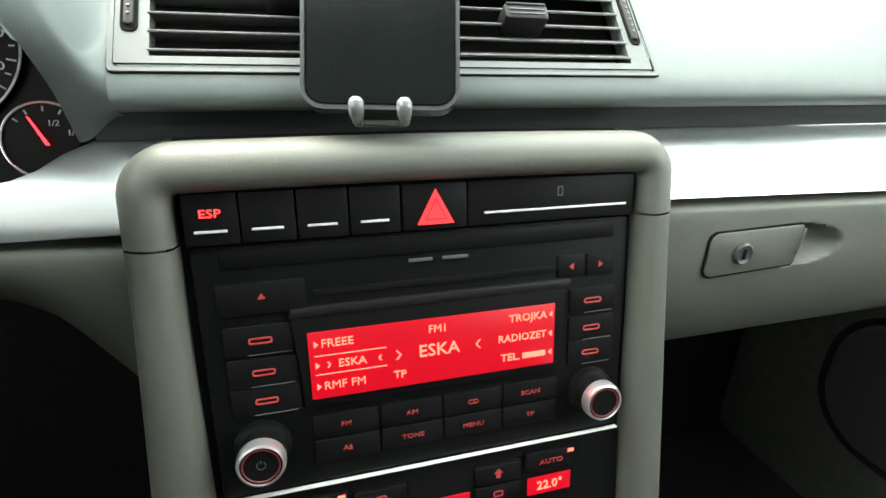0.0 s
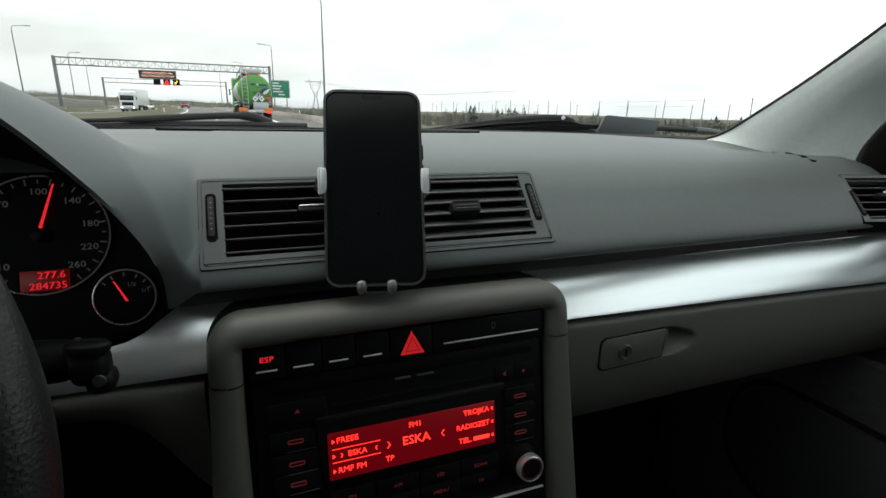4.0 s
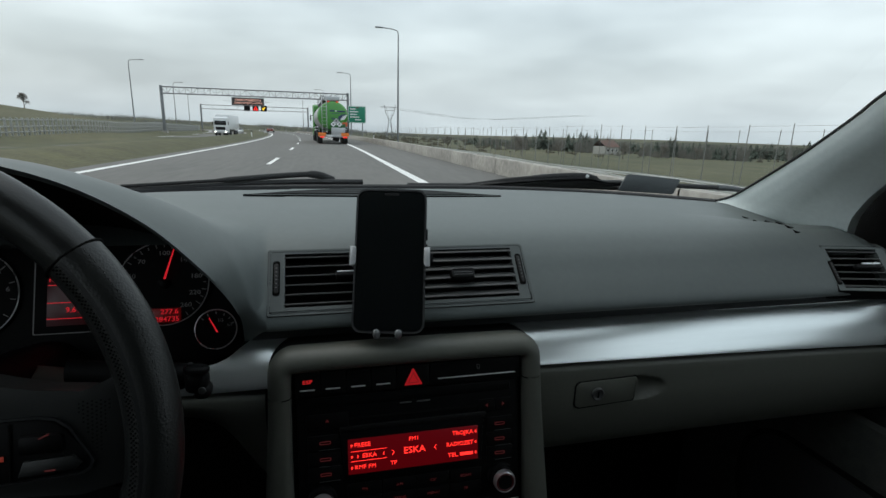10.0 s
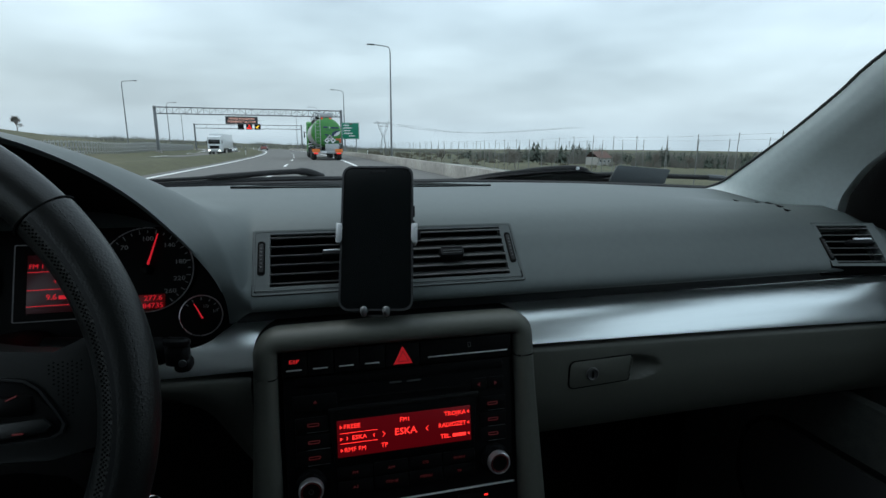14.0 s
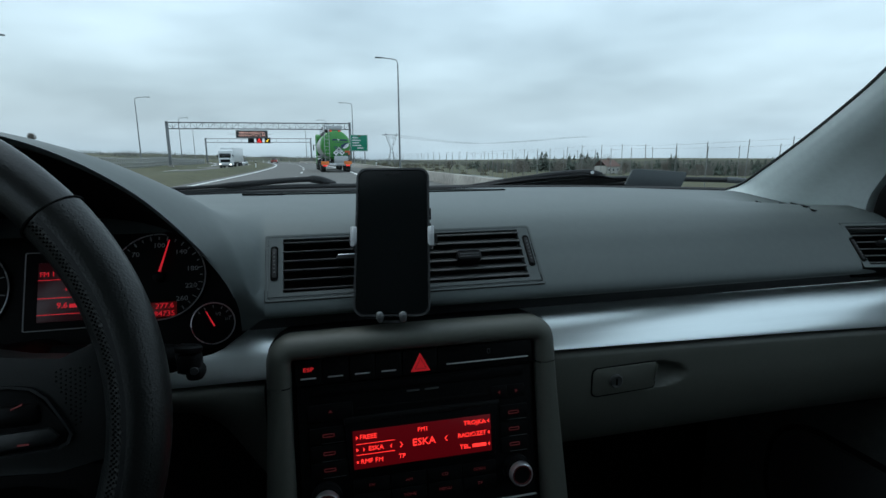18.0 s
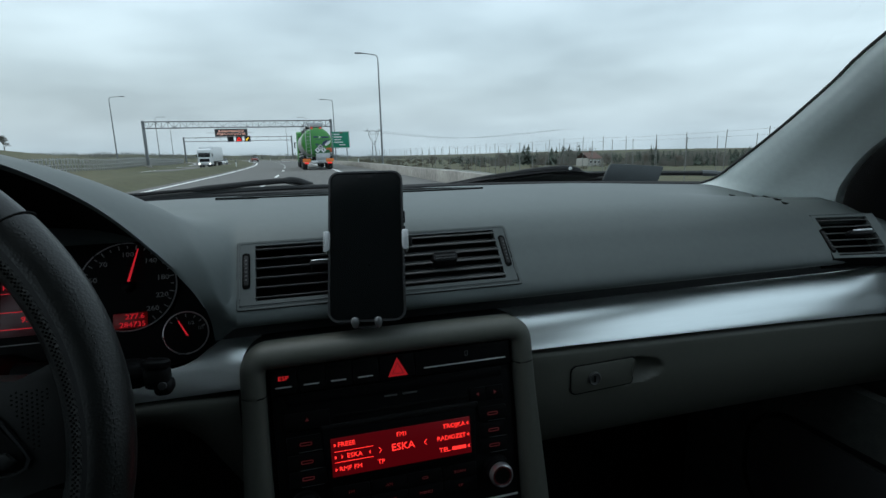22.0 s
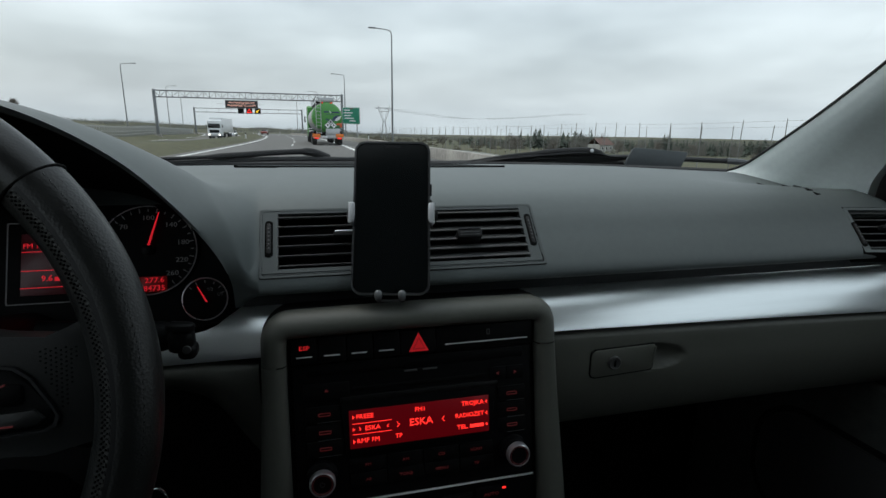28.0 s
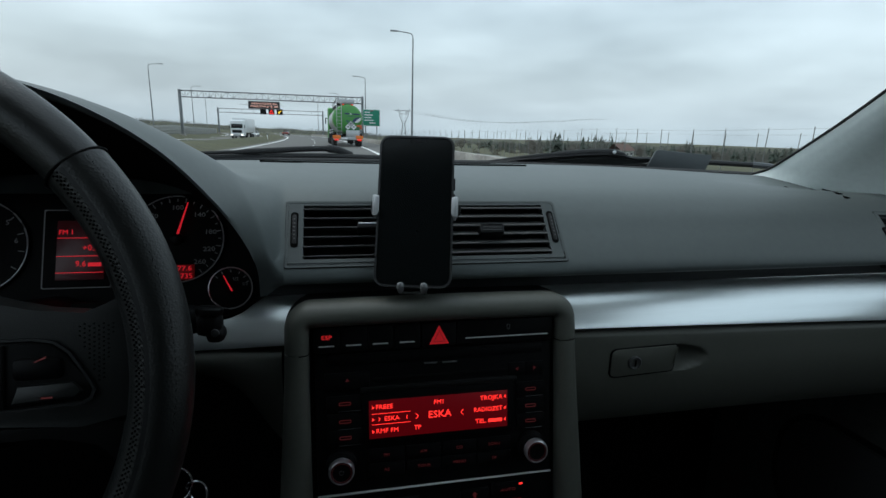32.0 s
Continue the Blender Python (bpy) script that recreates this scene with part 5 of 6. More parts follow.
part("foot", block(0.12, 0.05, 0.025, (0.865, 0.395, 0.985), 0.008), BLACK, mirror)

shell = thing("car_shell", "grey cloth roof lining and dark cabin walls", "car cabin", kind="structure")
part("roof_lining", block(1.22, 1.75, 0.03, (CX, -0.90, 1.415), 0.01), HEADLINER, shell)
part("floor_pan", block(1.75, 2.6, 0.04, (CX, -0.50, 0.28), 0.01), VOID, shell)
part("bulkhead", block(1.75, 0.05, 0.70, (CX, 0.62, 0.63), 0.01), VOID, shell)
# unseen wall carried up to the roof to cut light from behind
part("rear_shade_wall", block(1.75, 0.06, 1.14, (CX, -1.80, 0.85), 0.01), VOID, shell)
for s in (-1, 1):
    # unseen block closing the rear side window against light
    part("rear_shade_block", block(0.10, 0.80, 0.46, (CX + s * 0.64, -1.35, 1.20), 0.02), VOID, shell)
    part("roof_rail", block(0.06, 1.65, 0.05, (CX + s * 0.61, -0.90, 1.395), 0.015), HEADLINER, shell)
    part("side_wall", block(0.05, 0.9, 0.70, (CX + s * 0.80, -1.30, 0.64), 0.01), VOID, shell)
    # shade put into colour: lighter carpet on the right, near-black on the left
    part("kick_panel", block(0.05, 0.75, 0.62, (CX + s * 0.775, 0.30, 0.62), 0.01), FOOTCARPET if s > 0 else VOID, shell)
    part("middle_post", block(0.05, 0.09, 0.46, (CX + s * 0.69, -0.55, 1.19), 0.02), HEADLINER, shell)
door2 = thing("door_2", "driver's door, blackened in colour for the dark footwell side", "car door", kind="structure")
# black where the other door is grey: the shade here is in the colour
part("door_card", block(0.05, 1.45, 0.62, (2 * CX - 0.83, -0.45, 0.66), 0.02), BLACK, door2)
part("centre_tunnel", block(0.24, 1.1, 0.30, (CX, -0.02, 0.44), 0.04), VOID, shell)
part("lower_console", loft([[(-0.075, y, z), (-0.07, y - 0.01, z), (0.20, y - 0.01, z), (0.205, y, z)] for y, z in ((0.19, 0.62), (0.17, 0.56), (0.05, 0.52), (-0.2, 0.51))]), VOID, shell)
part("unseen_seat_back", block(0.50, 0.12, 0.62, (CX + 0.36, -0.62, 0.72), 0.05), VOID, shell)
# driver's seat and headrest, unseen, enlarged to keep rear light off the wheel
part("unseen_seat_back", loft([[(CX - 0.36 + px, y + dy, z) for px, dy in round_rect(w, d, 0.05, 4)] for z, w, d, y in ((0.40, 0.50, 0.14, -0.50), (0.70, 0.54, 0.15, -0.54), (1.00, 0.52, 0.14, -0.60), (1.12, 0.44, 0.11, -0.63), (1.15, 0.36, 0.06, -0.635))], closed=True, caps=True), VOID, shell)
part("unseen_headrest", loft([[(CX - 0.36 + px, -0.64 + dy, z) for px, dy in round_rect(w, d, 0.03, 4)] for z, w, d in ((1.16, 0.22, 0.06), (1.20, 0.27, 0.10), (1.30, 0.26, 0.10), (1.34, 0.20, 0.05))], closed=True, caps=True), VOID, shell)

# ================= the road outside =================
ASPHALT = mat("grey_worn_asphalt", (0.122, 0.118, 0.110), 0.9, vary=0.22, scale=0.6, bump=0.3, bump_scale=60, stretch=(1.0, 0.12, 1.0))
PAINT = mat("white_road_paint", (0.72, 0.72, 0.70), 0.7, vary=0.12, scale=2.5)
GRASS = mat("pale_winter_grass", (0.070, 0.067, 0.024), 0.95, vary=0.45, scale=0.9, bump=0.6, bump_scale=8)


def patched(m, dark, light, scale):
    """Lays broad uneven patches of two colours under a material's fine variation."""
    nt = m.node_tree
    mul = next(n for n in nt.nodes if n.type == "MIX")
    co, mp, no, ramp = nt.nodes.new("ShaderNodeTexCoord"), nt.nodes.new("ShaderNodeMapping"), nt.nodes.new("ShaderNodeTexNoise"), nt.nodes.new("ShaderNodeValToRGB")
    mp.inputs["Scale"].default_value = scale
    no.inputs["Scale"].default_value, no.inputs["Detail"].default_value, no.inputs["Roughness"].default_value = 1.0, 6.0, 0.62
    ramp.color_ramp.elements[0].position, ramp.color_ramp.elements[0].color = 0.36, (*dark, 1)
    ramp.color_ramp.elements[1].position, ramp.color_ramp.elements[1].color = 0.66, (*light, 1)
    for a, b in ((co.outputs["Object"], mp.inputs["Vector"]), (mp.outputs[0], no.inputs["Vector"]), (no.outputs["Fac"], ramp.inputs["Fac"]), (ramp.outputs["Color"], mul.inputs["A"])):
        nt.links.new(a, b)


patched(GRASS, (0.044, 0.050, 0.019), (0.092, 0.084, 0.040), (0.10, 0.030, 0.1))
CONCRETE = mat("pale_concrete", (0.31, 0.29, 0.26), 0.85, vary=0.4, scale=0.7, bump=0.3, bump_scale=40)
GAMEPOST = mat("weathered_grey_post", (0.20, 0.20, 0.19), 0.8, vary=0.2, scale=4)
FENCEPALE = mat("pale_grey_fence_paint", (0.33, 0.33, 0.315), 0.7, vary=0.12, scale=3)
STEEL = mat("galvanised_steel", (0.22, 0.23, 0.24), 0.5, metal=0.6, vary=0.15, scale=4)
PALESTEEL = mat("bright_galvanised_steel", (0.48, 0.49, 0.48), 0.5, metal=0.25, vary=0.12, scale=2)
SIGNGREEN = mat("green_sign_sheet", (0.012, 0.22, 0.13), 0.5, vary=0.06, scale=3)
WHITEPAINT = mat("white_vehicle_paint", (0.70, 0.71, 0.72), 0.35, vary=0.08, scale=3, coat=0.3)
TRUCKGREEN = mat("bright_green_truck_paint", (0.062, 0.27, 0.045), 0.35, vary=0.10, scale=2, coat=0.3)
TANKSTEEL = mat("brushed_tank_steel", (0.42, 0.43, 0.44), 0.38, metal=0.7, vary=0.12, scale=1.5)
ORANGE = mat("orange_marker_plate", (0.75, 0.20, 0.03), 0.5, vary=0.06, scale=6)
TYRE = mat("black_tyre_rubber", (0.018, 0.018, 0.018), 0.85, vary=0.2, scale=8)
TAILLIGHT = mat("lit_red_tail_lamp", (0.4, 0.01, 0.01), 0.3, vary=0.0, emit=(1.0, 0.04, 0.02), power=0.9)
HEADLIGHT = mat("lit_white_headlamp", (0.9, 0.9, 0.85), 0.2, vary=0.0, emit=(1.0, 0.95, 0.85), power=4.0)
AMBERLED = mat("amber_lit_letters", (0.4, 0.2, 0.15), 0.4, vary=0.0, emit=(1.0, 0.55, 0.45), power=0.9)
BARRIERGREEN = mat("green_noise_barrier", (0.010, 0.10, 0.055), 0.6, vary=0.15, scale=1.0)
BARK = mat("grey_brown_bark", (0.16, 0.145, 0.125), 0.95, vary=0.3, scale=2)
NEEDLES = mat("dark_conifer_needles", (0.062, 0.078, 0.060), 0.95, vary=0.4, scale=0.6)
SCRUB = mat("brown_winter_scrub", (0.12, 0.105, 0.075), 0.95, vary=0.4, scale=0.5)
ROOFRED = mat("red_roof_tiles", (0.13, 0.075, 0.06), 0.8, vary=0.2, scale=3)
PLASTER = mat("pale_house_plaster", (0.38, 0.37, 0.34), 0.9, vary=0.1, scale=2)
CARGLASS = mat("dark_car_glass", (0.01, 0.012, 0.014), 0.08, vary=0.0)


def bend(y):
    """How far the road has turned to the left."""
    return -0.0006 * max(0.0, y - 25) ** 2 if y < 425 else -96.0 - 0.48 * (y - 425)


def land(x, y):
    d = x - bend(min(y, 900))
    z = -0.02
    if d > 7:
        z -= min(5.0, 0.14 * (d - 7))
    if d > 60:
        z -= min(4.0, (d - 60) * 0.018)
    if -10.4 < d < -6.4:
        z += 0.42 * math.sin(math.pi * (d + 10.4) / 4.0) - 0.46 * max(0.0, (-8.4 - d) / 2.0) ** 2
    if -23.5 < d <= -10.4:
        z -= 0.47 * min(1.0, (d + 23.5) / 1.9)
    if d < -26.5:
        z += min(5.6, 0.20 * (-26.5 - d)) * min(1, max(0, (y + 10) / 40)) * max(0.25, 1 - max(0, y - 60) / 220)
    far = math.hypot(x, y)
    if far > 350:
        z += min(1, (far - 350) / 900) * (13 + 14 * noise.noise((x / 400, y / 400, 3.1))) * (1.0 if x < 0 else max(-0.45, 1.0 - x / 200))
    if 8 < abs(d) < 300:
        z += 0.35 * noise.noise((x / 14, y / 22, 0.7)) * min(1, (abs(d) - 8) / 10)
    return z


ys = [-60, -30, -10] + [4 * k for k in range(40)] + [160 + 12 * k for k in range(20)] + [410, 440, 480, 520, 580, 650, 720, 800, 900, 1000, 1150, 1300, 1500, 1700, 2000, 2400, 3000, 3800, 4600]
ds = [-3000, -2200, -1600, -1100, -850, -700, -560, -450, -360, -300, -240, -200, -160, -130, -105, -85, -70, -60, -52, -46, -41, -37, -33, -30, -28, -26.5, -24, -23.5, -21.6, -16, -10.4, -9.8, -9.2, -8.6, -8, -7.2, -6.4, 0, 5.7, 7, 8, 9.5, 11, 13, 15, 18, 22, 27, 33, 40, 48, 58, 70, 85, 105, 130, 160, 200, 250, 310, 400, 520, 700, 950, 1300, 1800, 2400, 3000]
ground = part("ground", loft([[(bend(min(y, 900)) + d, y, land(bend(min(y, 900)) + d, y)) for d in ds] for y in ys]), GRASS)
tagged(ground, "pale winter grass and fields beside the road", "ground", kind="structure")


def ribbon(d0, d1, y0, y1, z, n=40):
    return loft([[(bend(y) + d0, y, z), (bend(y) + d1, y, z)] for y in (y0 + (y1 - y0) * i / n for i in range(n + 1))])


for d0, d1, z, label in ((-6.4, 5.7, 0.0, "worn grey asphalt carriageway of a dual road"), (-21.6, -10.4, -0.46, "worn grey asphalt of the opposite carriageway")):
    tagged(part("road", ribbon(d0, d1, -60, 424, z, 120), ASPHALT), label, "road", kind="structure")
for d, z in ((-5.70, 0.006), (2.25, 0.006), (-21.0, -0.454), (-11.0, -0.454)):
    tagged(part("edge_line", ribbon(d - 0.12, d + 0.12, -40, 420, z, 120), PAINT), "solid white painted edge line", "road marking", kind="structure")
for i in range(22):
    y0 = -7 + 12.0 * i
    tagged(part("lane_dash", ribbon(-1.84, -1.68, y0, y0 + 4.0, 0.006, 4), PAINT), "white painted lane dash", "road marking", "lane dashes", kind="structure")

# low concrete wall along the hard shoulder, in cast lengths
barrier = thing("concrete_wall", "low pale concrete wall beside the shoulder in cast lengths", "wall")
for i in range(46):
    y0, y1 = -10 + 4.0 * i, -10 + 4.0 * i + 3.96
    rows = []
    for y in (y0, (y0 + y1) / 2, y1):
        b = bend(y) + 4.95
        rows.append([(b, y, -0.03), (b + 0.025, y, 0.42), (b + 0.045, y, 0.45), (b + 0.28, y, 0.45), (b + 0.30, y, 0.43), (b + 0.33, y, -0.5)])
    part("cast_length", loft(rows, caps=False), CONCRETE, barrier)


def guardrail(d, y0, y1, label, zoff=0.0, lift=0.62):
    g = thing("guardrail", label, "guardrail")
    n = int((y1 - y0) / 4)
    beam = []
    for i in range(n + 1):
        y = y0 + 4 * i
        x = bend(y) + d
        z = max(land(x, y), -0.02) if zoff == 0 else land(x, y)
        beam.append([(x + o, y, z + lift + h) for o, h in ((0.0, -0.15), (0.05, -0.10), (0.0, 0.0), (0.05, 0.10), (0.0, 0.15))])
        part("post", block(0.10, 0.06, lift + 0.35, (x + 0.06, y, z + lift / 2 - 0.15), 0.01), PALESTEEL, g)
    part("beam", loft(beam), PALESTEEL, g)
    return g


guardrail(25.0, -8, 200, "galvanised steel guardrail beyond the ditch", 1)
guardrail(36.0, 0, 200, "galvanised steel guardrail along the side road", 1)

# pale barred fence beyond the far carriageway
fence = thing("roadside_fence", "pale grey barred fence beyond the far carriageway", "fence")
fpost = mesh_of("fence_post", block(0.16, 0.10, 1.55, (0, 0, 0.70), 0.012), FENCEPALE)
for i in range(220):
    y = -4 + 0.9 * i
    x = bend(y) - 24.6
    p = new("post", fpost)
    p.parent = fence
    p.location = (x, y, land(x, y))
for h in (0.30, 0.75, 1.30):
    part("rail", tube([(bend(y) - 24.6, y, land(bend(y) - 24.6, y) + h) for y in (-6 + 4 * i for i in range(56))], 0.06, 6), FENCEPALE, fence)

# rows of tall wired poles in the field beyond the side road
for d, y_first in ((40.0, 6.0), (47.0, 9.0)):
    pole_row = thing("pole_row", "row of tall thin grey poles strung with wire", "pole row", group="pole rows")

    def pole_at(y, h):
        x = bend(y) + d
        return (x, y, land(x, y) + h)

    pole = mesh_of("pole", tube([(0, 0, -0.4), (0, 0, 7.4)], [0.06, 0.04], 6), GAMEPOST)
    for i in range(40):
        ob = new("pole", pole)
        ob.parent = pole_row
        ob.matrix_basis = pose(*pole_at(y_first + 5.0 * i, 0), 1.5 * math.sin(7.3 * i), 1.5 * math.sin(3.7 * i), 0)
    for i in (0, 13, 26, 39):
        part("brace", tube([pole_at(y_first + 5.0 * i, 6.0), pole_at(y_first + 5.0 * i + 3.0, -0.2)], 0.04, 6), GAMEPOST, pole_row)
    for h in (5.2, 7.2):
        part("wire", tube([pole_at(y_first + 5.0 * i, h) for i in range(40)], 0.012, 4), GAMEPOST, pole_row)

# verge posts
for i in range(6):
    y = 62 + 50 * i
    for d in (-7.1, 6.9):
        v = thing("verge_post", "white plastic verge post with a dark band", "verge post", group="verge posts")
        x = bend(y) + d
        part("post", block(0.10, 0.08, 0.95, (x, y, 0.44), 0.02), WHITEPAINT, v)
        part("band", block(0.105, 0.085, 0.20, (x, y, 0.78), 0.02), BLACK, v, "dark band")


# ---- street lamps ----
def street_lamp():
    s = thing("street_lamp", "tall galvanised street lamp with a single arm", "street lamp", group="street lamps")
    part("column", tube([(0, 0, -0.6), (0, 0, 3), (0, 0, 7), (0, 0, 10.6)], [0.11, 0.10, 0.08, 0.06], 10), STEEL, s)
    part("arm", tube(smooth_line([(0, 0, 10.55), (-0.1, 0, 10.95), (-0.5, 0, 11.1), (-1.6, 0, 11.2)], 12), 0.045, 8), STEEL, s)
    part("lantern", block(0.75, 0.28, 0.12, (-1.9, 0, 11.2), 0.05), STEEL, s)
    return s


lamp0 = street_lamp()
lamp0.matrix_basis = pose(8.0 + bend(52), 52, -0.2)
for k, y in enumerate((94, 136, 178)):
    copy_thing(lamp0, pose(8.0 + bend(y), y, -0.2))
for y in (50, 93, 136, 178):
    copy_thing(lamp0, pose(-27.0 + bend(y), y, 0.1, 0, 0, 180))


# ---- gantries ----
def truss_gantry(x0, x1, y, z0, h, lattice, label):
    g = thing("gantry", label, "gantry", group="road gantries")
    for x in (x0, x1):
        part("post", block(0.42, 0.42, z0 + h + 0.35, (x, y, (z0 + h + 0.35) / 2 - 0.15), 0.03), STEEL, g)
        part("foot", block(0.9, 0.9, 0.5, (x, y, 0.05), 0.04), CONCRETE, g)
    for z in (z0, z0 + h):
        for o in (-0.35, 0.35):
            part("chord", tube([(x0, y + o, z), (x1, y + o, z)], 0.075, 8), STEEL, g)
    n = int((x1 - x0) / lattice)
    for i in range(n + 1):
        x = x0 + (x1 - x0) * i / n
        part("upright", tube([(x, y - 0.35, z0), (x, y - 0.35, z0 + h)], 0.045, 6), STEEL, g)
        part("cross_tie", tube([(x, y - 0.35, z0 + h), (x, y + 0.35, z0 + h)], 0.035, 6), STEEL, g)
        if i < n and lattice < 1.6:
            xb = x0 + (x1 - x0) * (i + 1) / n
            part("brace", tube([(x, y - 0.35, z0 if i % 2 else z0 + h), (xb, y - 0.35, z0 + h if i % 2 else z0)], 0.035, 6), STEEL, g)
    return g


truss_gantry(-23.0 + bend(95), 7.6 + bend(95), 95, 6.4, 1.05, 0.95, "grey lattice steel gantry over both carriageways")
GY = 165
gb = bend(GY)
far_gantry = truss_gantry(-23.0 + gb, 7.6 + gb, GY, 6.3, 1.1, 3.2, "grey steel gantry carrying a message board")
for z in (6.0, 8.6):
    part("walkway_rail", tube([(-16.5 + gb, GY - 0.9, z + 0.1), (-3.5 + gb, GY - 0.9, z + 0.1)], 0.04, 6), STEEL, far_gantry)
board = thing("message_board", "dark electronic message board with pale lit letters", "road sign", pose(gb - 9.6, GY - 0.75, 8.7, 90, 0, 0))
part("cabinet", block(9.0, 2.1, 0.5, (0, 0, -0.2), 0.06), mat("dark_board_face", (0.02, 0.018, 0.02), 0.6, vary=0.1, scale=2), board)
part("frame", ring_plate(round_rect(9.2, 2.3, 0.08, 2), round_rect(8.9, 2.0, 0.06, 2), 0.1, z=0.12), STEEL, board)
words("AWARIA POJAZDU NA", 0.72, AMBERLED, board, 0, 0.42, 0.09)
words("PASIE RUCHU ZA 3.5 KM", 0.72, AMBERLED, board, 0, -0.42, 0.09)
for x in (-2.4, 0, 2.4):
    sg = thing("lane_signal", "square dark lane signal under the gantry", "road sign", pose(gb - 7.6 + x, GY - 0.75, 6.85, 90, 0, 0), group="lane signals")
    part("cabinet", block(1.7, 1.7, 0.4, (0, 0, -0.15), 0.04), DIALFACE, sg)
    if x == 0:
        part("warning_triangle", ring_plate([(0, 0.62), (-0.70, -0.55), (0.70, -0.55)], [(0, 0.30), (-0.42, -0.38), (0.42, -0.38)], 0.03, z=0.09), REDTEXT, sg, "lit red warning triangle")
    if x > 0:
        part("arrow", prism([(-0.45, -0.45), (0.15, -0.45), (-0.05, -0.25), (0.45, 0.25), (0.25, 0.45), (-0.25, -0.05), (-0.45, 0.15)], 0.03, z=0.09), mat("lit_yellow_arrow", (0.5, 0.35, 0.02), 0.4, vary=0.0, emit=(1, 0.62, 0.03), power=1.0), sg, "lit yellow arrow")

sign = thing("direction_sign", "green motorway direction sign with pale lines", "road sign", pose(8.9 + bend(93), 93, 3.9, 90, 0, 0))
part("panel", block(3.1, 2.9, 0.08, (0, 0, 0), 0.03), SIGNGREEN, sign)
part("border", ring_plate(round_rect(3.0, 2.8, 0.12, 3), round_rect(2.9, 2.7, 0.1, 3), 0.01, z=0.052), WHITEPAINT, sign)
for i, (w, x) in enumerate(((1.0, -0.7), (1.5, -0.5), (1.2, -0.6), (1.6, -0.4), (1.1, 0.2))):
    part("text_bar", block(w, 0.20, 0.012, (x, 0.95 - 0.46 * i, 0.052)), WHITEPAINT, sign)
part("red_tab", block(0.5, 0.24, 0.012, (0.1, 1.22, 0.053)), ROOFRED, sign)
for x in (-1.0, 1.0):
    part("leg", tube([(x, -4.6, -0.12), (x, 1.2, -0.12)], 0.09, 8), STEEL, sign)


# ---- vehicles ----
def road_wheel(parent, x, y, r, w):
    t = part("wheel", lathe([(r * 0.55, -w / 2), (r * 0.9, -w / 2), (r, -w * 0.38), (r, w * 0.38), (r * 0.9, w / 2), (r * 0.55, w / 2)], 24), TYRE, parent, at=pose(x, y, r, 0, 90, 0))
    part("rim", lathe([(r * 0.56, -w * 0.42), (r * 0.5, w * 0.30), (r * 0.2, w * 0.36), (0.01, w * 0.36)], 18), TANKSTEEL, t)
    return t


tanker = thing("tanker_lorry", "bright green tanker lorry with a steel tank", "lorry", pose(bend(46) + 1.15, 43, 0, 0, 0, 2.6))


def tank_ring(y, s):
    return [(1.22 * s * math.cos(t), y, 2.28 + 1.16 * s * math.sin(t)) for t in (2 * math.pi * i / 36 for i in range(36))]


part("tank", loft([tank_ring(y, s) for y, s in ((0.55, 1.0), (4, 1.0), (8, 1.0), (10.4, 1.0), (10.6, 0.96), (10.8, 0.75), (10.85, 0.3))], closed=True, caps=True), TANKSTEEL, tanker, "brushed steel tank")
cap = part("rear_dome", loft([tank_ring(y, s) for y, s in ((0.30, 1.004), (0.15, 1.004), (0.0, 0.96), (-0.10, 0.85), (-0.18, 0.55), (-0.21, 0.2))], closed=True, caps=True), TRUCKGREEN, tanker, "green rear dome")
part("green_band", loft([tank_ring(y, 1.006) for y in (0.30, 0.9, 1.65)], closed=True), mat("yellow_green_truck_paint", (0.15, 0.32, 0.035), 0.35, vary=0.08, scale=2, coat=0.3), tanker, "yellow-green band round the tank's end")
NAVY = mat("dark_blue_lettering", (0.02, 0.04, 0.10), 0.4, vary=0.05)
for x, z, m, label in ((0.0, 1.60, WHITEPAINT, "white hazard diamond"), (0.48, 1.60, WHITEPAINT, "white hazard diamond"), (0.24, 1.86, TANKSTEEL, "grey hazard diamond")):
    dm = part("hazard_diamond", prism([(0.235, 0), (0, 0.235), (-0.235, 0), (0, -0.235)], 0.02), m, cap, label, at=pose(x, -0.225, z, 90, 0, 0))
    part("diamond_mark", prism([(0.08, 0.0), (0, 0.09), (-0.08, 0.0), (0, -0.05)], 0.01, z=0.006), BLACK, dm)
part("diamond_panel", prism([(-0.30, 1.36), (0.98, 1.36), (0.98, 1.62), (0.72, 1.62), (0.24, 2.13), (-0.26, 1.62)], 0.01), mat("deep_green_panel", (0.02, 0.11, 0.035), 0.4, vary=0.05), cap, "deep green panel", at=pose(0, -0.208, 0, 90, 0, 0))
part("orange_plate", block(0.42, 0.02, 0.34, (0.93, -0.19, 1.60), 0.01), mat("orange_red_plate", (0.55, 0.10, 0.03), 0.5, vary=0.06, scale=6), cap, "orange hazard plate")
part("dark_swoosh", prism([(0.0, 0.0), (0.10, 0.22), (0.34, 0.36), (0.72, 0.42), (0.46, 0.24), (0.26, 0.06), (0.20, -0.08)], 0.02), NAVY, cap, "dark blue swoosh", at=pose(0.36, -0.215, 2.02, 90, 0, 0))
part("pale_wing", prism([(0.26, 0.06), (0.46, 0.24), (0.76, 0.36), (0.66, 0.10), (0.40, -0.08), (0.22, -0.06)], 0.02), WHITEPAINT, cap, "white wing shape", at=pose(0.36, -0.212, 2.02, 90, 0, 0))
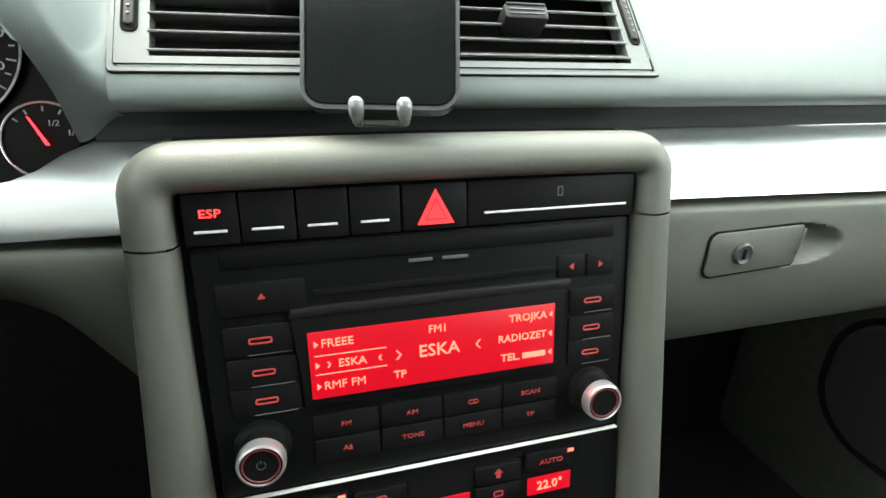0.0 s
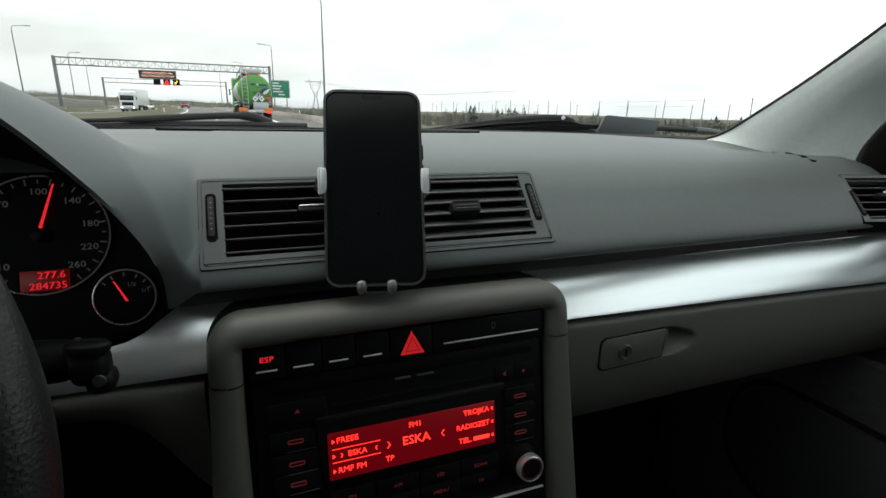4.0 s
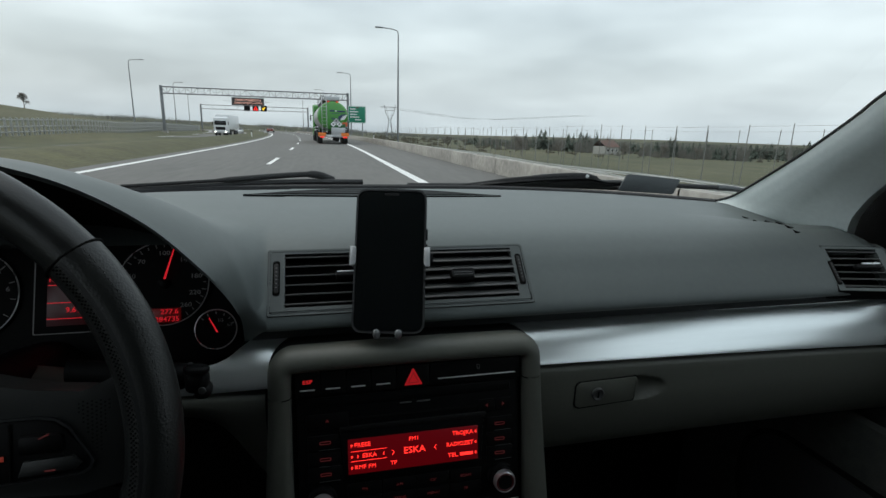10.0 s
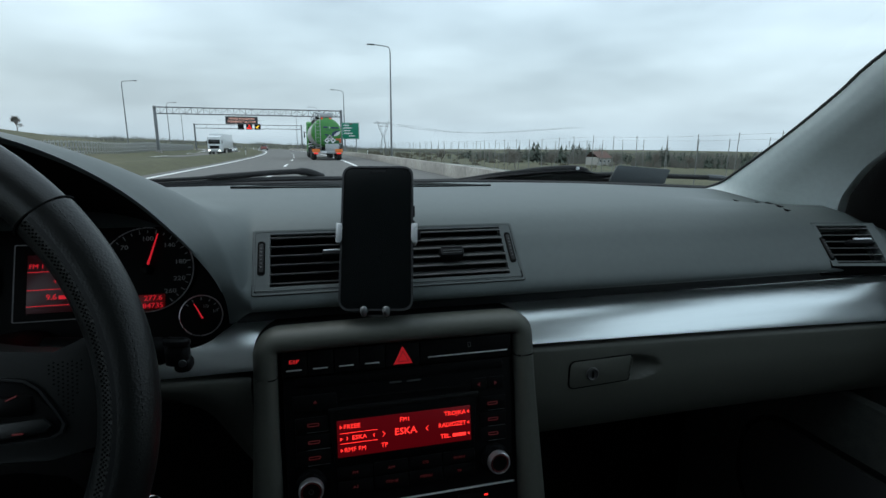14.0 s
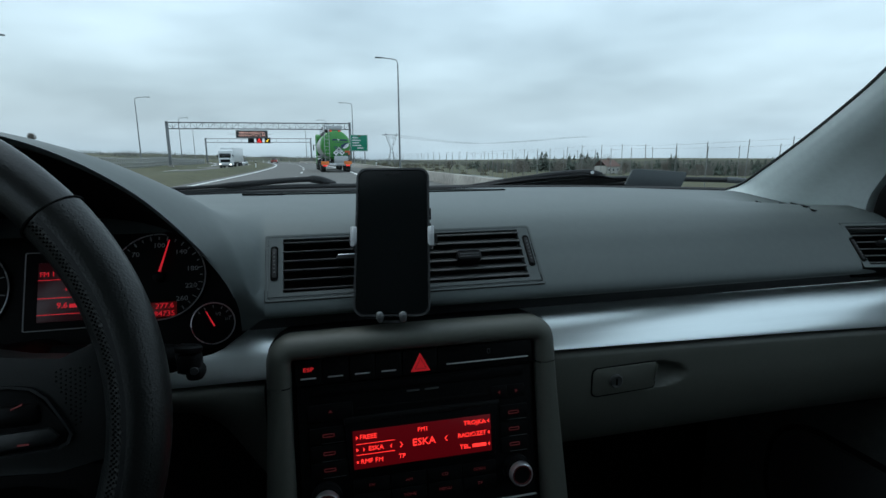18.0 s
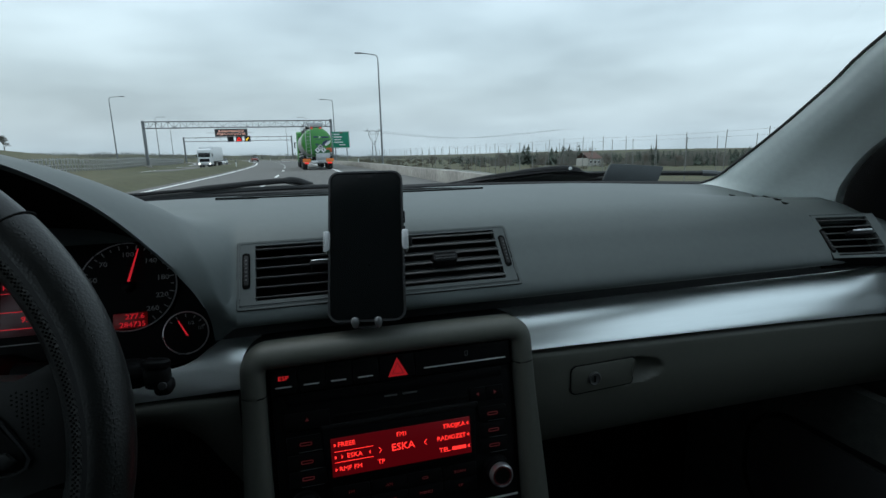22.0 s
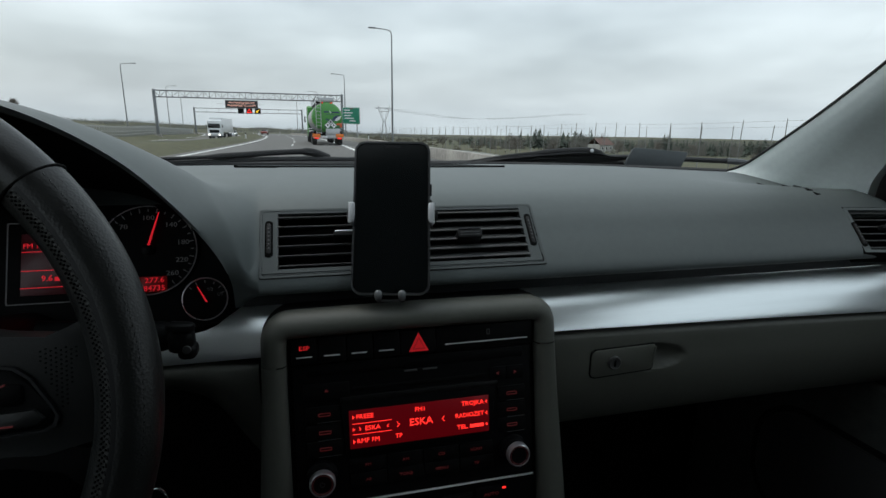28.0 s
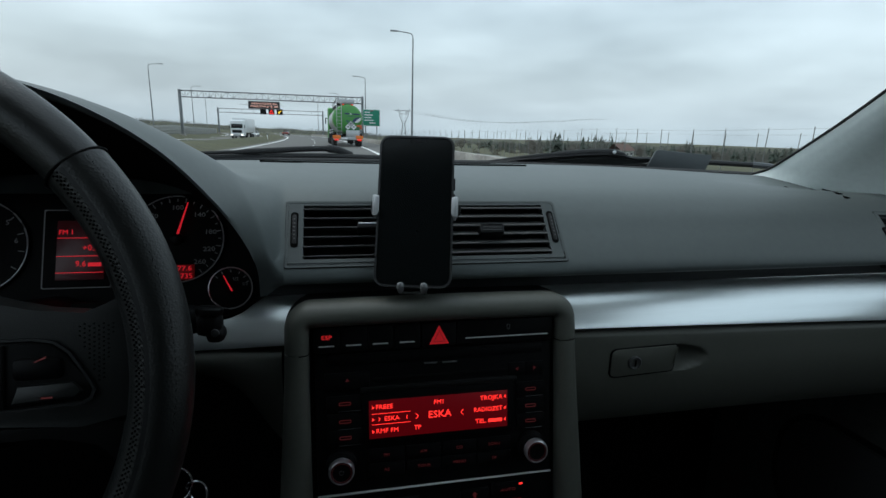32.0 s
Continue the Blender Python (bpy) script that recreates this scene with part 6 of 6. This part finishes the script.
for x, z, w, h in ((-0.08, 2.66, 0.36, 0.13), (0.66, 2.63, 0.62, 0.12), (0.30, 2.45, 0.80, 0.03), (-0.02, 2.08, 0.28, 0.08), (0.02, 1.97, 0.24, 0.06)):
    part("lettering_bar", block(w, 0.02, h, (x, -0.205, z), 0.005), NAVY, cap)
part("arrow_mark", prism([(0.0, 0.10), (0.16, 0.0), (0.0, -0.10), (0.06, 0.0)], 0.02), WHITEPAINT, cap, at=pose(0.16, -0.215, 2.65, 90, 0, 0))
for x in (-0.35, 0.35):
    part("marker_lamp", block(0.14, 0.05, 0.08, (x, -0.02, 3.38), 0.02), TAILLIGHT, tanker)
for x in (-0.90, -0.52):
    part("ladder_rail", tube([(x, -0.30, 0.9), (x, -0.30, 3.3), (x, 0.0, 3.62), (x, 0.5, 3.65)], 0.028, 6), TANKSTEEL, tanker)
for k in range(9):
    part("rung", tube([(-0.90, -0.30, 1.0 + 0.28 * k), (-0.52, -0.30, 1.0 + 0.28 * k)], 0.018, 6), TANKSTEEL, tanker)
part("walkway", block(0.75, 9.6, 0.06, (-0.45, 5.3, 3.46), 0.01), BLACK, tanker)
for k in range(5):
    part("rail_post", tube([(-0.80, 0.5 + 2.35 * k, 3.45), (-0.80, 0.5 + 2.35 * k, 3.92)], 0.022, 6), STEEL, tanker)
for x in (-0.80, -0.10):
    part("handrail", tube([(x, 0.4, 3.45), (x, 0.4, 3.92), (x, 10.0, 3.92), (x, 10.0, 3.45)], 0.03, 6), STEEL, tanker)
part("spill_box", block(1.25, 0.95, 0.36, (-0.05, 0.55, 3.62), 0.03), TANKSTEEL, tanker, "pale steel top box")
part("side_skirt", block(0.06, 9.4, 0.34, (-0.72, 5.4, 3.36), 0.02), BLACK, tanker)
for s in (-1, 1):
    for y in (1.1, 2.4, 3.7):
        part("wheel_arch", loft([[(s * (1.04 + o), y + 0.62 * math.cos(a), 0.52 + 0.62 * math.sin(a)) for a in (math.pi * i / 12 for i in range(13))] for o in (-0.2, 0.2)]), BLACK, tanker)
    part("pipe", tube([(s * 1.12, 0.6, 1.12), (s * 1.12, 9.6, 1.12)], 0.09, 8), TANKSTEEL, tanker)
for k in range(4):
    part("hatch", lathe([(0.28, 0), (0.28, 0.12), (0.20, 0.18), (0.01, 0.2)], 16), TANKSTEEL, tanker, at=pose(-0.1, 2.0 + 2.2 * k, 3.46))
part("hose_box", block(1.12, 0.5, 0.70, (0.40, -0.07, 0.99), 0.03), TANKSTEEL, tanker, "pale rear cabinet")
part("bumper", block(2.4, 0.16, 0.22, (0, -0.25, 0.66), 0.02), TANKSTEEL, tanker)
part("number_plate", block(0.52, 0.02, 0.11, (-0.30, -0.345, 0.66), 0.004), WHITEPAINT, tanker)
for s in (-1, 1):
    part("marker_board", block(0.62, 0.03, 0.28, (s * 0.93, -0.35, 0.78), 0.01), ORANGE, tanker, "orange marker board")
    part("tail_lamp", block(0.34, 0.05, 0.11, (s * 0.92, -0.36, 0.56), 0.01), TAILLIGHT, tanker)
    part("mudguard", block(0.42, 3.9, 0.06, (s * 1.0, 2.4, 1.12), 0.02), BLACK, tanker)
    part("side_rail", tube([(s * 1.2, 0.3, 1.35), (s * 1.2, 10.2, 1.35)], 0.05, 8), TANKSTEEL, tanker)
    for y in (1.1, 2.4, 3.7, 10.2, 13.9):
        road_wheel(tanker, s * 1.04, y, 0.52, 0.38)
part("chassis", block(0.9, 14.0, 0.28, (0, 7.5, 0.92), 0.02), BLACK, tanker)
part("cab", loft([[(x, y, z) for x, z in round_rect(w, h, 0.12, 4, 0, c)] for y, w, h, c in ((12.0, 2.3, 2.9, 2.05), (12.2, 2.46, 3.1, 2.1), (13.6, 2.46, 3.1, 2.1), (14.4, 2.40, 2.9, 2.0), (14.6, 2.2, 2.5, 1.9))], closed=True, caps=True), TRUCKGREEN, tanker, "green cab")
for s in (-1, 1):
    part("cab_mirror", block(0.12, 0.16, 0.62, (s * 1.42, 14.2, 2.35), 0.04), BLACK, tanker)
    part("mirror_arm", tube([(s * 1.2, 14.2, 2.6), (s * 1.42, 14.2, 2.6)], 0.03, 6), BLACK, tanker)
    part("exhaust_shield", block(0.3, 0.5, 2.2, (s * 0.9, 11.6, 2.0), 0.05), BLACK, tanker)


def oncoming_lorry(x, y):
    t = thing("lorry", "white articulated lorry with lit headlamps", "lorry", pose(x, y, -0.46))
    part("trailer", block(2.5, 11.5, 2.75, (0, 8.2, 2.55), 0.06), WHITEPAINT, t)
    part("cab", loft([[(px, yy, z) for px, z in round_rect(w, h, 0.15, 4, 0, c)] for yy, w, h, c in ((0.0, 2.2, 2.3, 1.75), (0.15, 2.42, 2.8, 1.9), (0.9, 2.46, 3.0, 2.0), (2.2, 2.46, 3.0, 2.0))], closed=True, caps=True), WHITEPAINT, t)
    part("windscreen", block(2.1, 0.06, 0.85, (0, 0.02, 2.35), 0.05), CARGLASS, t)
    part("grille", block(1.7, 0.06, 0.55, (0, -0.02, 1.35), 0.04), BLACK, t)
    part("bumper", block(2.4, 0.25, 0.4, (0, 0.05, 0.62), 0.06), TANKSTEEL, t)
    for s in (-1, 1):
        part("headlamp", block(0.34, 0.06, 0.16, (s * 0.92, -0.10, 0.72), 0.03), HEADLIGHT, t, "lit headlamp")
        part("mirror", block(0.14, 0.14, 0.55, (s * 1.40, 0.2, 2.3), 0.04), BLACK, t)
        part("mirror_arm", tube([(s * 1.15, 0.25, 2.5), (s * 1.40, 0.2, 2.5)], 0.03, 6), BLACK, t)
        for yy in (1.2, 4.4, 9.4, 10.7, 12.0):
            road_wheel(t, s * 1.02, yy, 0.5, 0.36)
    part("chassis", block(0.9, 13.0, 0.3, (0, 7.0, 0.9), 0.02), BLACK, t)
    return t


oncoming_lorry(bend(104) - 15.0, 104)


def car(x, y, paint, label, away=False):
    """A saloon; its nose points back along the road unless away."""
    t = thing("car", label, "car", pose(x, y, 0.0 if away else -0.46, 0, 0, 180 if away else 0), group="cars on the road")
    rows = []
    for yy, w, h, c in ((0.0, 1.45, 0.42, 0.52), (0.12, 1.66, 0.52, 0.56), (0.9, 1.74, 0.60, 0.62), (1.4, 1.76, 0.62, 0.64), (3.4, 1.76, 0.66, 0.66), (4.2, 1.70, 0.60, 0.66), (4.4, 1.5, 0.45, 0.62)):
        rows.append([(px, yy, z) for px, z in round_rect(w, h, 0.12, 4, 0, c)])
    part("body", loft(rows, closed=True, caps=True), paint, t)
    part("cabin", loft([[(px, yy, z) for px, z in round_rect(w, h, 0.10, 4, 0, c)] for yy, w, h, c in ((1.15, 1.45, 0.06, 0.94), (1.8, 1.35, 0.50, 1.15), (2.9, 1.35, 0.54, 1.17), (3.7, 1.35, 0.08, 0.98))], closed=True, caps=True), CARGLASS, t, "dark windows")
    part("roof", block(1.22, 1.1, 0.05, (0, 2.35, 1.43), 0.02), paint, t)
    for s in (-1, 1):
        part("headlamp", block(0.30, 0.06, 0.13, (s * 0.62, 0.05, 0.66), 0.03), HEADLIGHT, t, "lit headlamp")
        part("tail_lamp", block(0.26, 0.06, 0.13, (s * 0.66, 4.35, 0.74), 0.03), TAILLIGHT, t)
        part("door_mirror", block(0.16, 0.10, 0.12, (s * 0.95, 1.5, 0.98), 0.03), paint, t)
        for yy in (0.85, 3.5):
            road_wheel(t, s * 0.78, yy, 0.31, 0.2)
    return t


car(bend(150) - 13.2, 150, WHITEPAINT, "white saloon car with lit headlamps")
car(bend(175) - 13.2, 175, mat("dark_grey_car_paint", (0.05, 0.05, 0.055), 0.3, vary=0.08, coat=0.4), "dark grey saloon car with lit headlamps")
car(bend(160) - 3.8, 160, mat("red_car_paint", (0.22, 0.04, 0.03), 0.3, vary=0.08, coat=0.4), "dark red saloon car driving ahead", True)

# ---- green noise barrier far along the right ----
nb = thing("noise_barrier", "dark green noise barrier of ribbed panels", "noise barrier")
for i in range(14):
    y = 122 + 4.0 * i
    x = bend(y) + 11.0
    part("panel", block(0.12, 3.9, 2.6, (x, y, 1.0), 0.03, turn=pose(0, 0, 0, 0, 0, math.degrees(math.atan(0.0012 * (y - 25))))), BARRIERGREEN, nb)
    part("post", block(0.22, 0.22, 2.9, (x + 0.1, y - 2.0, 1.1), 0.02), STEEL, nb)


# ---- trees ----
def bare_tree(x, y, h, seed, label="bare round-crowned winter tree"):
    rnd = random.Random(seed)
    t = thing("tree", label, "tree", pose(x, y, land(x, y) - 0.1), group="bare trees")
    trunk, twigs = bmesh.new(), bmesh.new()

    def grow(p, d, length, r, level):
        q = p + d * length
        mid = p + d * length * 0.5 + Vector((rnd.uniform(-1, 1), rnd.uniform(-1, 1), rnd.uniform(-0.3, 0.6))) * length * 0.07
        tube([p, mid, q], [r, r * 0.8, r * 0.6], 5 if level < 2 else 3, trunk if level < 2 else twigs)
        if level >= 4:
            return
        for _ in range(5 if level else 7):
            a = Vector((rnd.uniform(-1, 1), rnd.uniform(-1, 1), rnd.uniform(-0.25, 0.9)))
            nd = (d * 0.75 + a.normalized() * 0.85).normalized()
            start = p.lerp(q, rnd.uniform(0.45, 1.0))
            grow(start, nd, length * rnd.uniform(0.5, 0.72), max(r * 0.5, 0.018), level + 1)

    grow(Vector((0, 0, -0.2)), Vector((rnd.uniform(-0.06, 0.06), rnd.uniform(-0.06, 0.06), 1)).normalized(), h * 0.36, h * 0.022, 0)
    part("trunk", trunk, BARK, t)
    part("crown", twigs, BARK, t, "fine bare twigs")


for i, (x, y, h) in enumerate(((62, 152, 8.5), (84, 170, 7.5), (96, 148, 8.2), (120, 160, 8.8), (75, 190, 9.5), (46, 185, 9.0), (-64, 92, 5.0), (-72, 105, 5.5), (-58, 120, 4.6), (140, 166, 8.5))):
    bare_tree(x, y, h, 40 + i)


def conifer(bm, x, y, z, h, rnd):
    r = h * rnd.uniform(0.22, 0.42)
    tube([(x, y, z), (x, y, z + h)], [h * 0.02, 0.01], 4, bm)
    tiers = rnd.randint(6, 9)
    for k in range(tiers):
        f = k / tiers
        zz, rr = z + h * (0.12 + 0.8 * f), r * (1 - f) ** 0.7 * rnd.uniform(0.75, 1.2)
        for j in range(6):
            a = rnd.uniform(0, 6.28)
            tip = (x + rr * math.cos(a), y + rr * math.sin(a), zz - h * 0.05)
            b = a + 0.5
            vs = [bm.verts.new(p) for p in ((x, y, zz + h * 0.13), tip, (x + rr * 0.8 * math.cos(b), y + rr * 0.8 * math.sin(b), zz - h * 0.02))]
            bm.faces.new(vs)


def twig_clump(verts, faces, x, y, z, w, h, n, rnd):
    """A leafless crown of n thin upright twigs, open to the sky between them."""
    for _ in range(n):
        f = rnd.uniform(-1, 1)
        px, py = x + f * w, y + rnd.uniform(-1, 1) * w * 0.5
        top = z + h * (1 - 0.55 * f * f) * rnd.uniform(0.72, 1.0)
        t, lean = h * rnd.uniform(0.010, 0.030), rnd.uniform(-0.18, 0.18) * h
        k = len(verts)
        verts += [(px - t, py, z - 0.5), (px + t, py, z - 0.5), (px + lean, py, top)]
        faces.append((k, k + 1, k + 2))


def loose_mesh(name, verts, faces, material, label, category):
    me = bpy.data.meshes.new(name)
    me.from_pydata(verts, [], faces)
    me.materials.append(material)
    return tagged(new(name, me), label, category, kind="stuff")


rnd = random.Random(5)
bm = bmesh.new()
verts, faces = [], []
for c in range(30):
    cy = rnd.uniform(180, 400)
    cx = rnd.uniform(0.24, 1.25) * cy + 24
    spread, tall = rnd.uniform(10, 28), rnd.uniform(0.55, 1.2)
    for _ in range(40):
        x, y = cx + rnd.gauss(0, spread), cy + rnd.gauss(0, 7)
        h = rnd.uniform(3.0, 8.0) * tall * (0.75 + y / 900) * (0.92 + 0.95 * noise.noise((x / 28, y / 60, 1.3)))
        if rnd.random() < 0.68:
            conifer(bm, x, y, land(x, y) - 0.3, h, rnd)
        else:
            twig_clump(verts, faces, x, y, land(x, y), h * 0.5, h * 1.1, 60, rnd)
tagged(part("far_wood", bm, NEEDLES), "dark distant conifer wood on the horizon", "wood", kind="stuff")
loose_mesh("bare_wood", verts, faces, mat("pale_bare_twigs", (0.17, 0.16, 0.14), 0.95, vary=0.3, scale=0.4), "grey leafless trees among the conifers", "wood")
verts, faces = [], []
for _ in range(1300):
    y = 620 * rnd.uniform(0.11, 1) ** 0.6
    x = (rnd.uniform(0.05, 1.3) * y + 25) if rnd.random() < 0.55 else -(rnd.uniform(0.35, 1.0) * y + 32)
    z, s = land(x, y), rnd.uniform(0.5, 1.5) * (0.6 + y / 280)
    for _ in range(26):
        a, r1, hh = rnd.uniform(0, 6.28), s * rnd.uniform(0.1, 1.2), s * rnd.uniform(0.35, 1.0)
        px, py = x + r1 * math.cos(a), y + r1 * math.sin(a)
        w, lean = s * rnd.uniform(0.05, 0.16), s * rnd.uniform(-0.35, 0.35)
        n = len(verts)
        verts += [(px - w, py, z - 0.2), (px + w, py, z - 0.2), (px + lean, py, z + hh * (1.15 - 0.5 * r1 / s))]
        faces.append((n, n + 1, n + 2))
loose_mesh("scrub", verts, faces, SCRUB, "brown leafless scrub along the fields", "scrub")
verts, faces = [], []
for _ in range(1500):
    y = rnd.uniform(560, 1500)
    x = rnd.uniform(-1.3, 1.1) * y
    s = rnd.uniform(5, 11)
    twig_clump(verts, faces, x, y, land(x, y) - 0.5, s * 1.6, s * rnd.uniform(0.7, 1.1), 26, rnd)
# leafless grey lightened further in the base colour, in place of haze
loose_mesh("far_hedge", verts, faces, mat("haze_paled_leafless_wood", (0.17, 0.17, 0.155), 0.95, vary=0.3, scale=0.05), "grey leafless tree lines along the far hills, paled in colour as haze", "wood")
for i, (x, y, h) in enumerate(((150, 196, 9.5), (158, 203, 11), (171, 198, 8.5))):
    r2 = random.Random(70 + i)
    sp = thing("spruce", "tall dark spruce beside the house", "tree", group="spruces")
    tb, nb2 = bmesh.new(), bmesh.new()
    z = land(x, y) - 0.2
    tube([(x, y, z), (x, y, z + h * 0.5), (x, y, z + h)], [h * 0.022, h * 0.014, 0.02], 7, tb)
    for k in range(26):
        f = k / 26
        rr = h * 0.24 * (1 - f) ** 0.9
        for j in range(11):
            a = r2.uniform(0, 6.28)
            q = rr * r2.uniform(0.65, 1.1)
            zz = z + h * (0.10 + 0.88 * f)
            c, s2 = math.cos(a), math.sin(a)
            vs = [nb2.verts.new(p) for p in ((x, y, zz + 0.25), (x + q * c - 0.18 * s2 * q, y + q * s2 + 0.18 * c * q, zz - 0.25 * q), (x + 1.05 * q * c, y + 1.05 * q * s2, zz - 0.42 * q), (x + q * c + 0.18 * s2 * q, y + q * s2 - 0.18 * c * q, zz - 0.25 * q))]
            nb2.faces.new(vs)
    part("trunk", tb, BARK, sp)
    part("crown", nb2, NEEDLES, sp)

# ---- house, mast, pylon ----
house = thing("house", "pale plastered house with a red pitched roof", "house", pose(124, 205, land(124, 205), 0, 0, 20))
part("wall", block(9, 7, 4.0, (0, 0, 1.6), 0.03), PLASTER, house)
part("roof", loft([[(-4.9, -4.0, 3.3), (-4.9, 0, 6.2), (-4.9, 4.0, 3.3)], [(4.9, -4.0, 3.3), (4.9, 0, 6.2), (4.9, 4.0, 3.3)]]), ROOFRED, house)
part("gable", loft([[(-4.5, -3.5, 3.5), (-4.5, 0, 5.9), (-4.5, 3.5, 3.5)], [(-4.46, -3.5, 3.5), (-4.46, 0, 5.9), (-4.46, 3.5, 3.5)]]), PLASTER, house)
part("chimney", block(0.6, 0.6, 1.5, (1.5, 0.6, 6.2), 0.03), ROOFRED, house)
for x in (-2.8, 0, 2.8):
    w = part("window", block(1.2, 0.10, 1.3, (x, -3.52, 1.9), 0.02), WHITEPAINT, house)
    part("pane", block(0.95, 0.04, 1.05, (x, -3.58, 1.9), 0.01), CARGLASS, w)
mast = thing("radio_mast", "slim red and white banded radio mast", "mast", pose(2, 520, land(2, 520)))
for k in range(6):
    part("band", tube([(0, 0, 5.0 * k), (0, 0, 5.0 * k + 5.0)], [0.55 - 0.05 * k, 0.50 - 0.05 * k], 8), WHITEPAINT if k % 2 else ROOFRED, mast)
part("antenna_ring", lathe([(1.3, 0), (1.3, 1.6), (0.4, 1.8), (0.4, -0.2)], 12), STEEL, mast, at=pose(0, 0, 21))
pylon = thing("power_pylon", "grey lattice power pylon with forked arms", "pylon", pose(62, 480, land(62, 480)))
for s in (-1, 1):
    for o in (-1, 1):
        part("leg", tube([(s * 3.0, o * 3.0, 0), (s * 0.9, o * 0.9, 17)], 0.18, 5), STEEL, pylon)
    part("fork", tube([(s * 0.9, 0, 17), (s * 4.2, 0, 25), (s * 5.2, 0, 31)], 0.25, 5), STEEL, pylon)
    part("fork_brace", tube([(s * 0.2, 0, 17), (s * 3.4, 0, 29)], 0.14, 5), STEEL, pylon)
part("cross_arm", tube([(-8.5, 0, 29), (8.5, 0, 29)], 0.28, 5), STEEL, pylon)
part("lower_arm", tube([(-4.4, 0, 26), (4.4, 0, 26)], 0.2, 5), STEEL, pylon)
for k in range(5):
    w = 3.0 - 2.1 * k / 5
    w2 = 3.0 - 2.1 * (k + 1) / 5
    for s in (-1, 1):
        part("lattice", tube([(-s * w, -w, 3.4 * k), (s * w2, -w2, 3.4 * (k + 1))], 0.10, 4), STEEL, pylon)
for s in (-8, 0, 8):
    part("wire", tube(smooth_line([(s, 0, 28.5), (s + 90, 6, 21), (s + 210, 14, 28.5)], 12), 0.07, 4), BLACK, pylon)
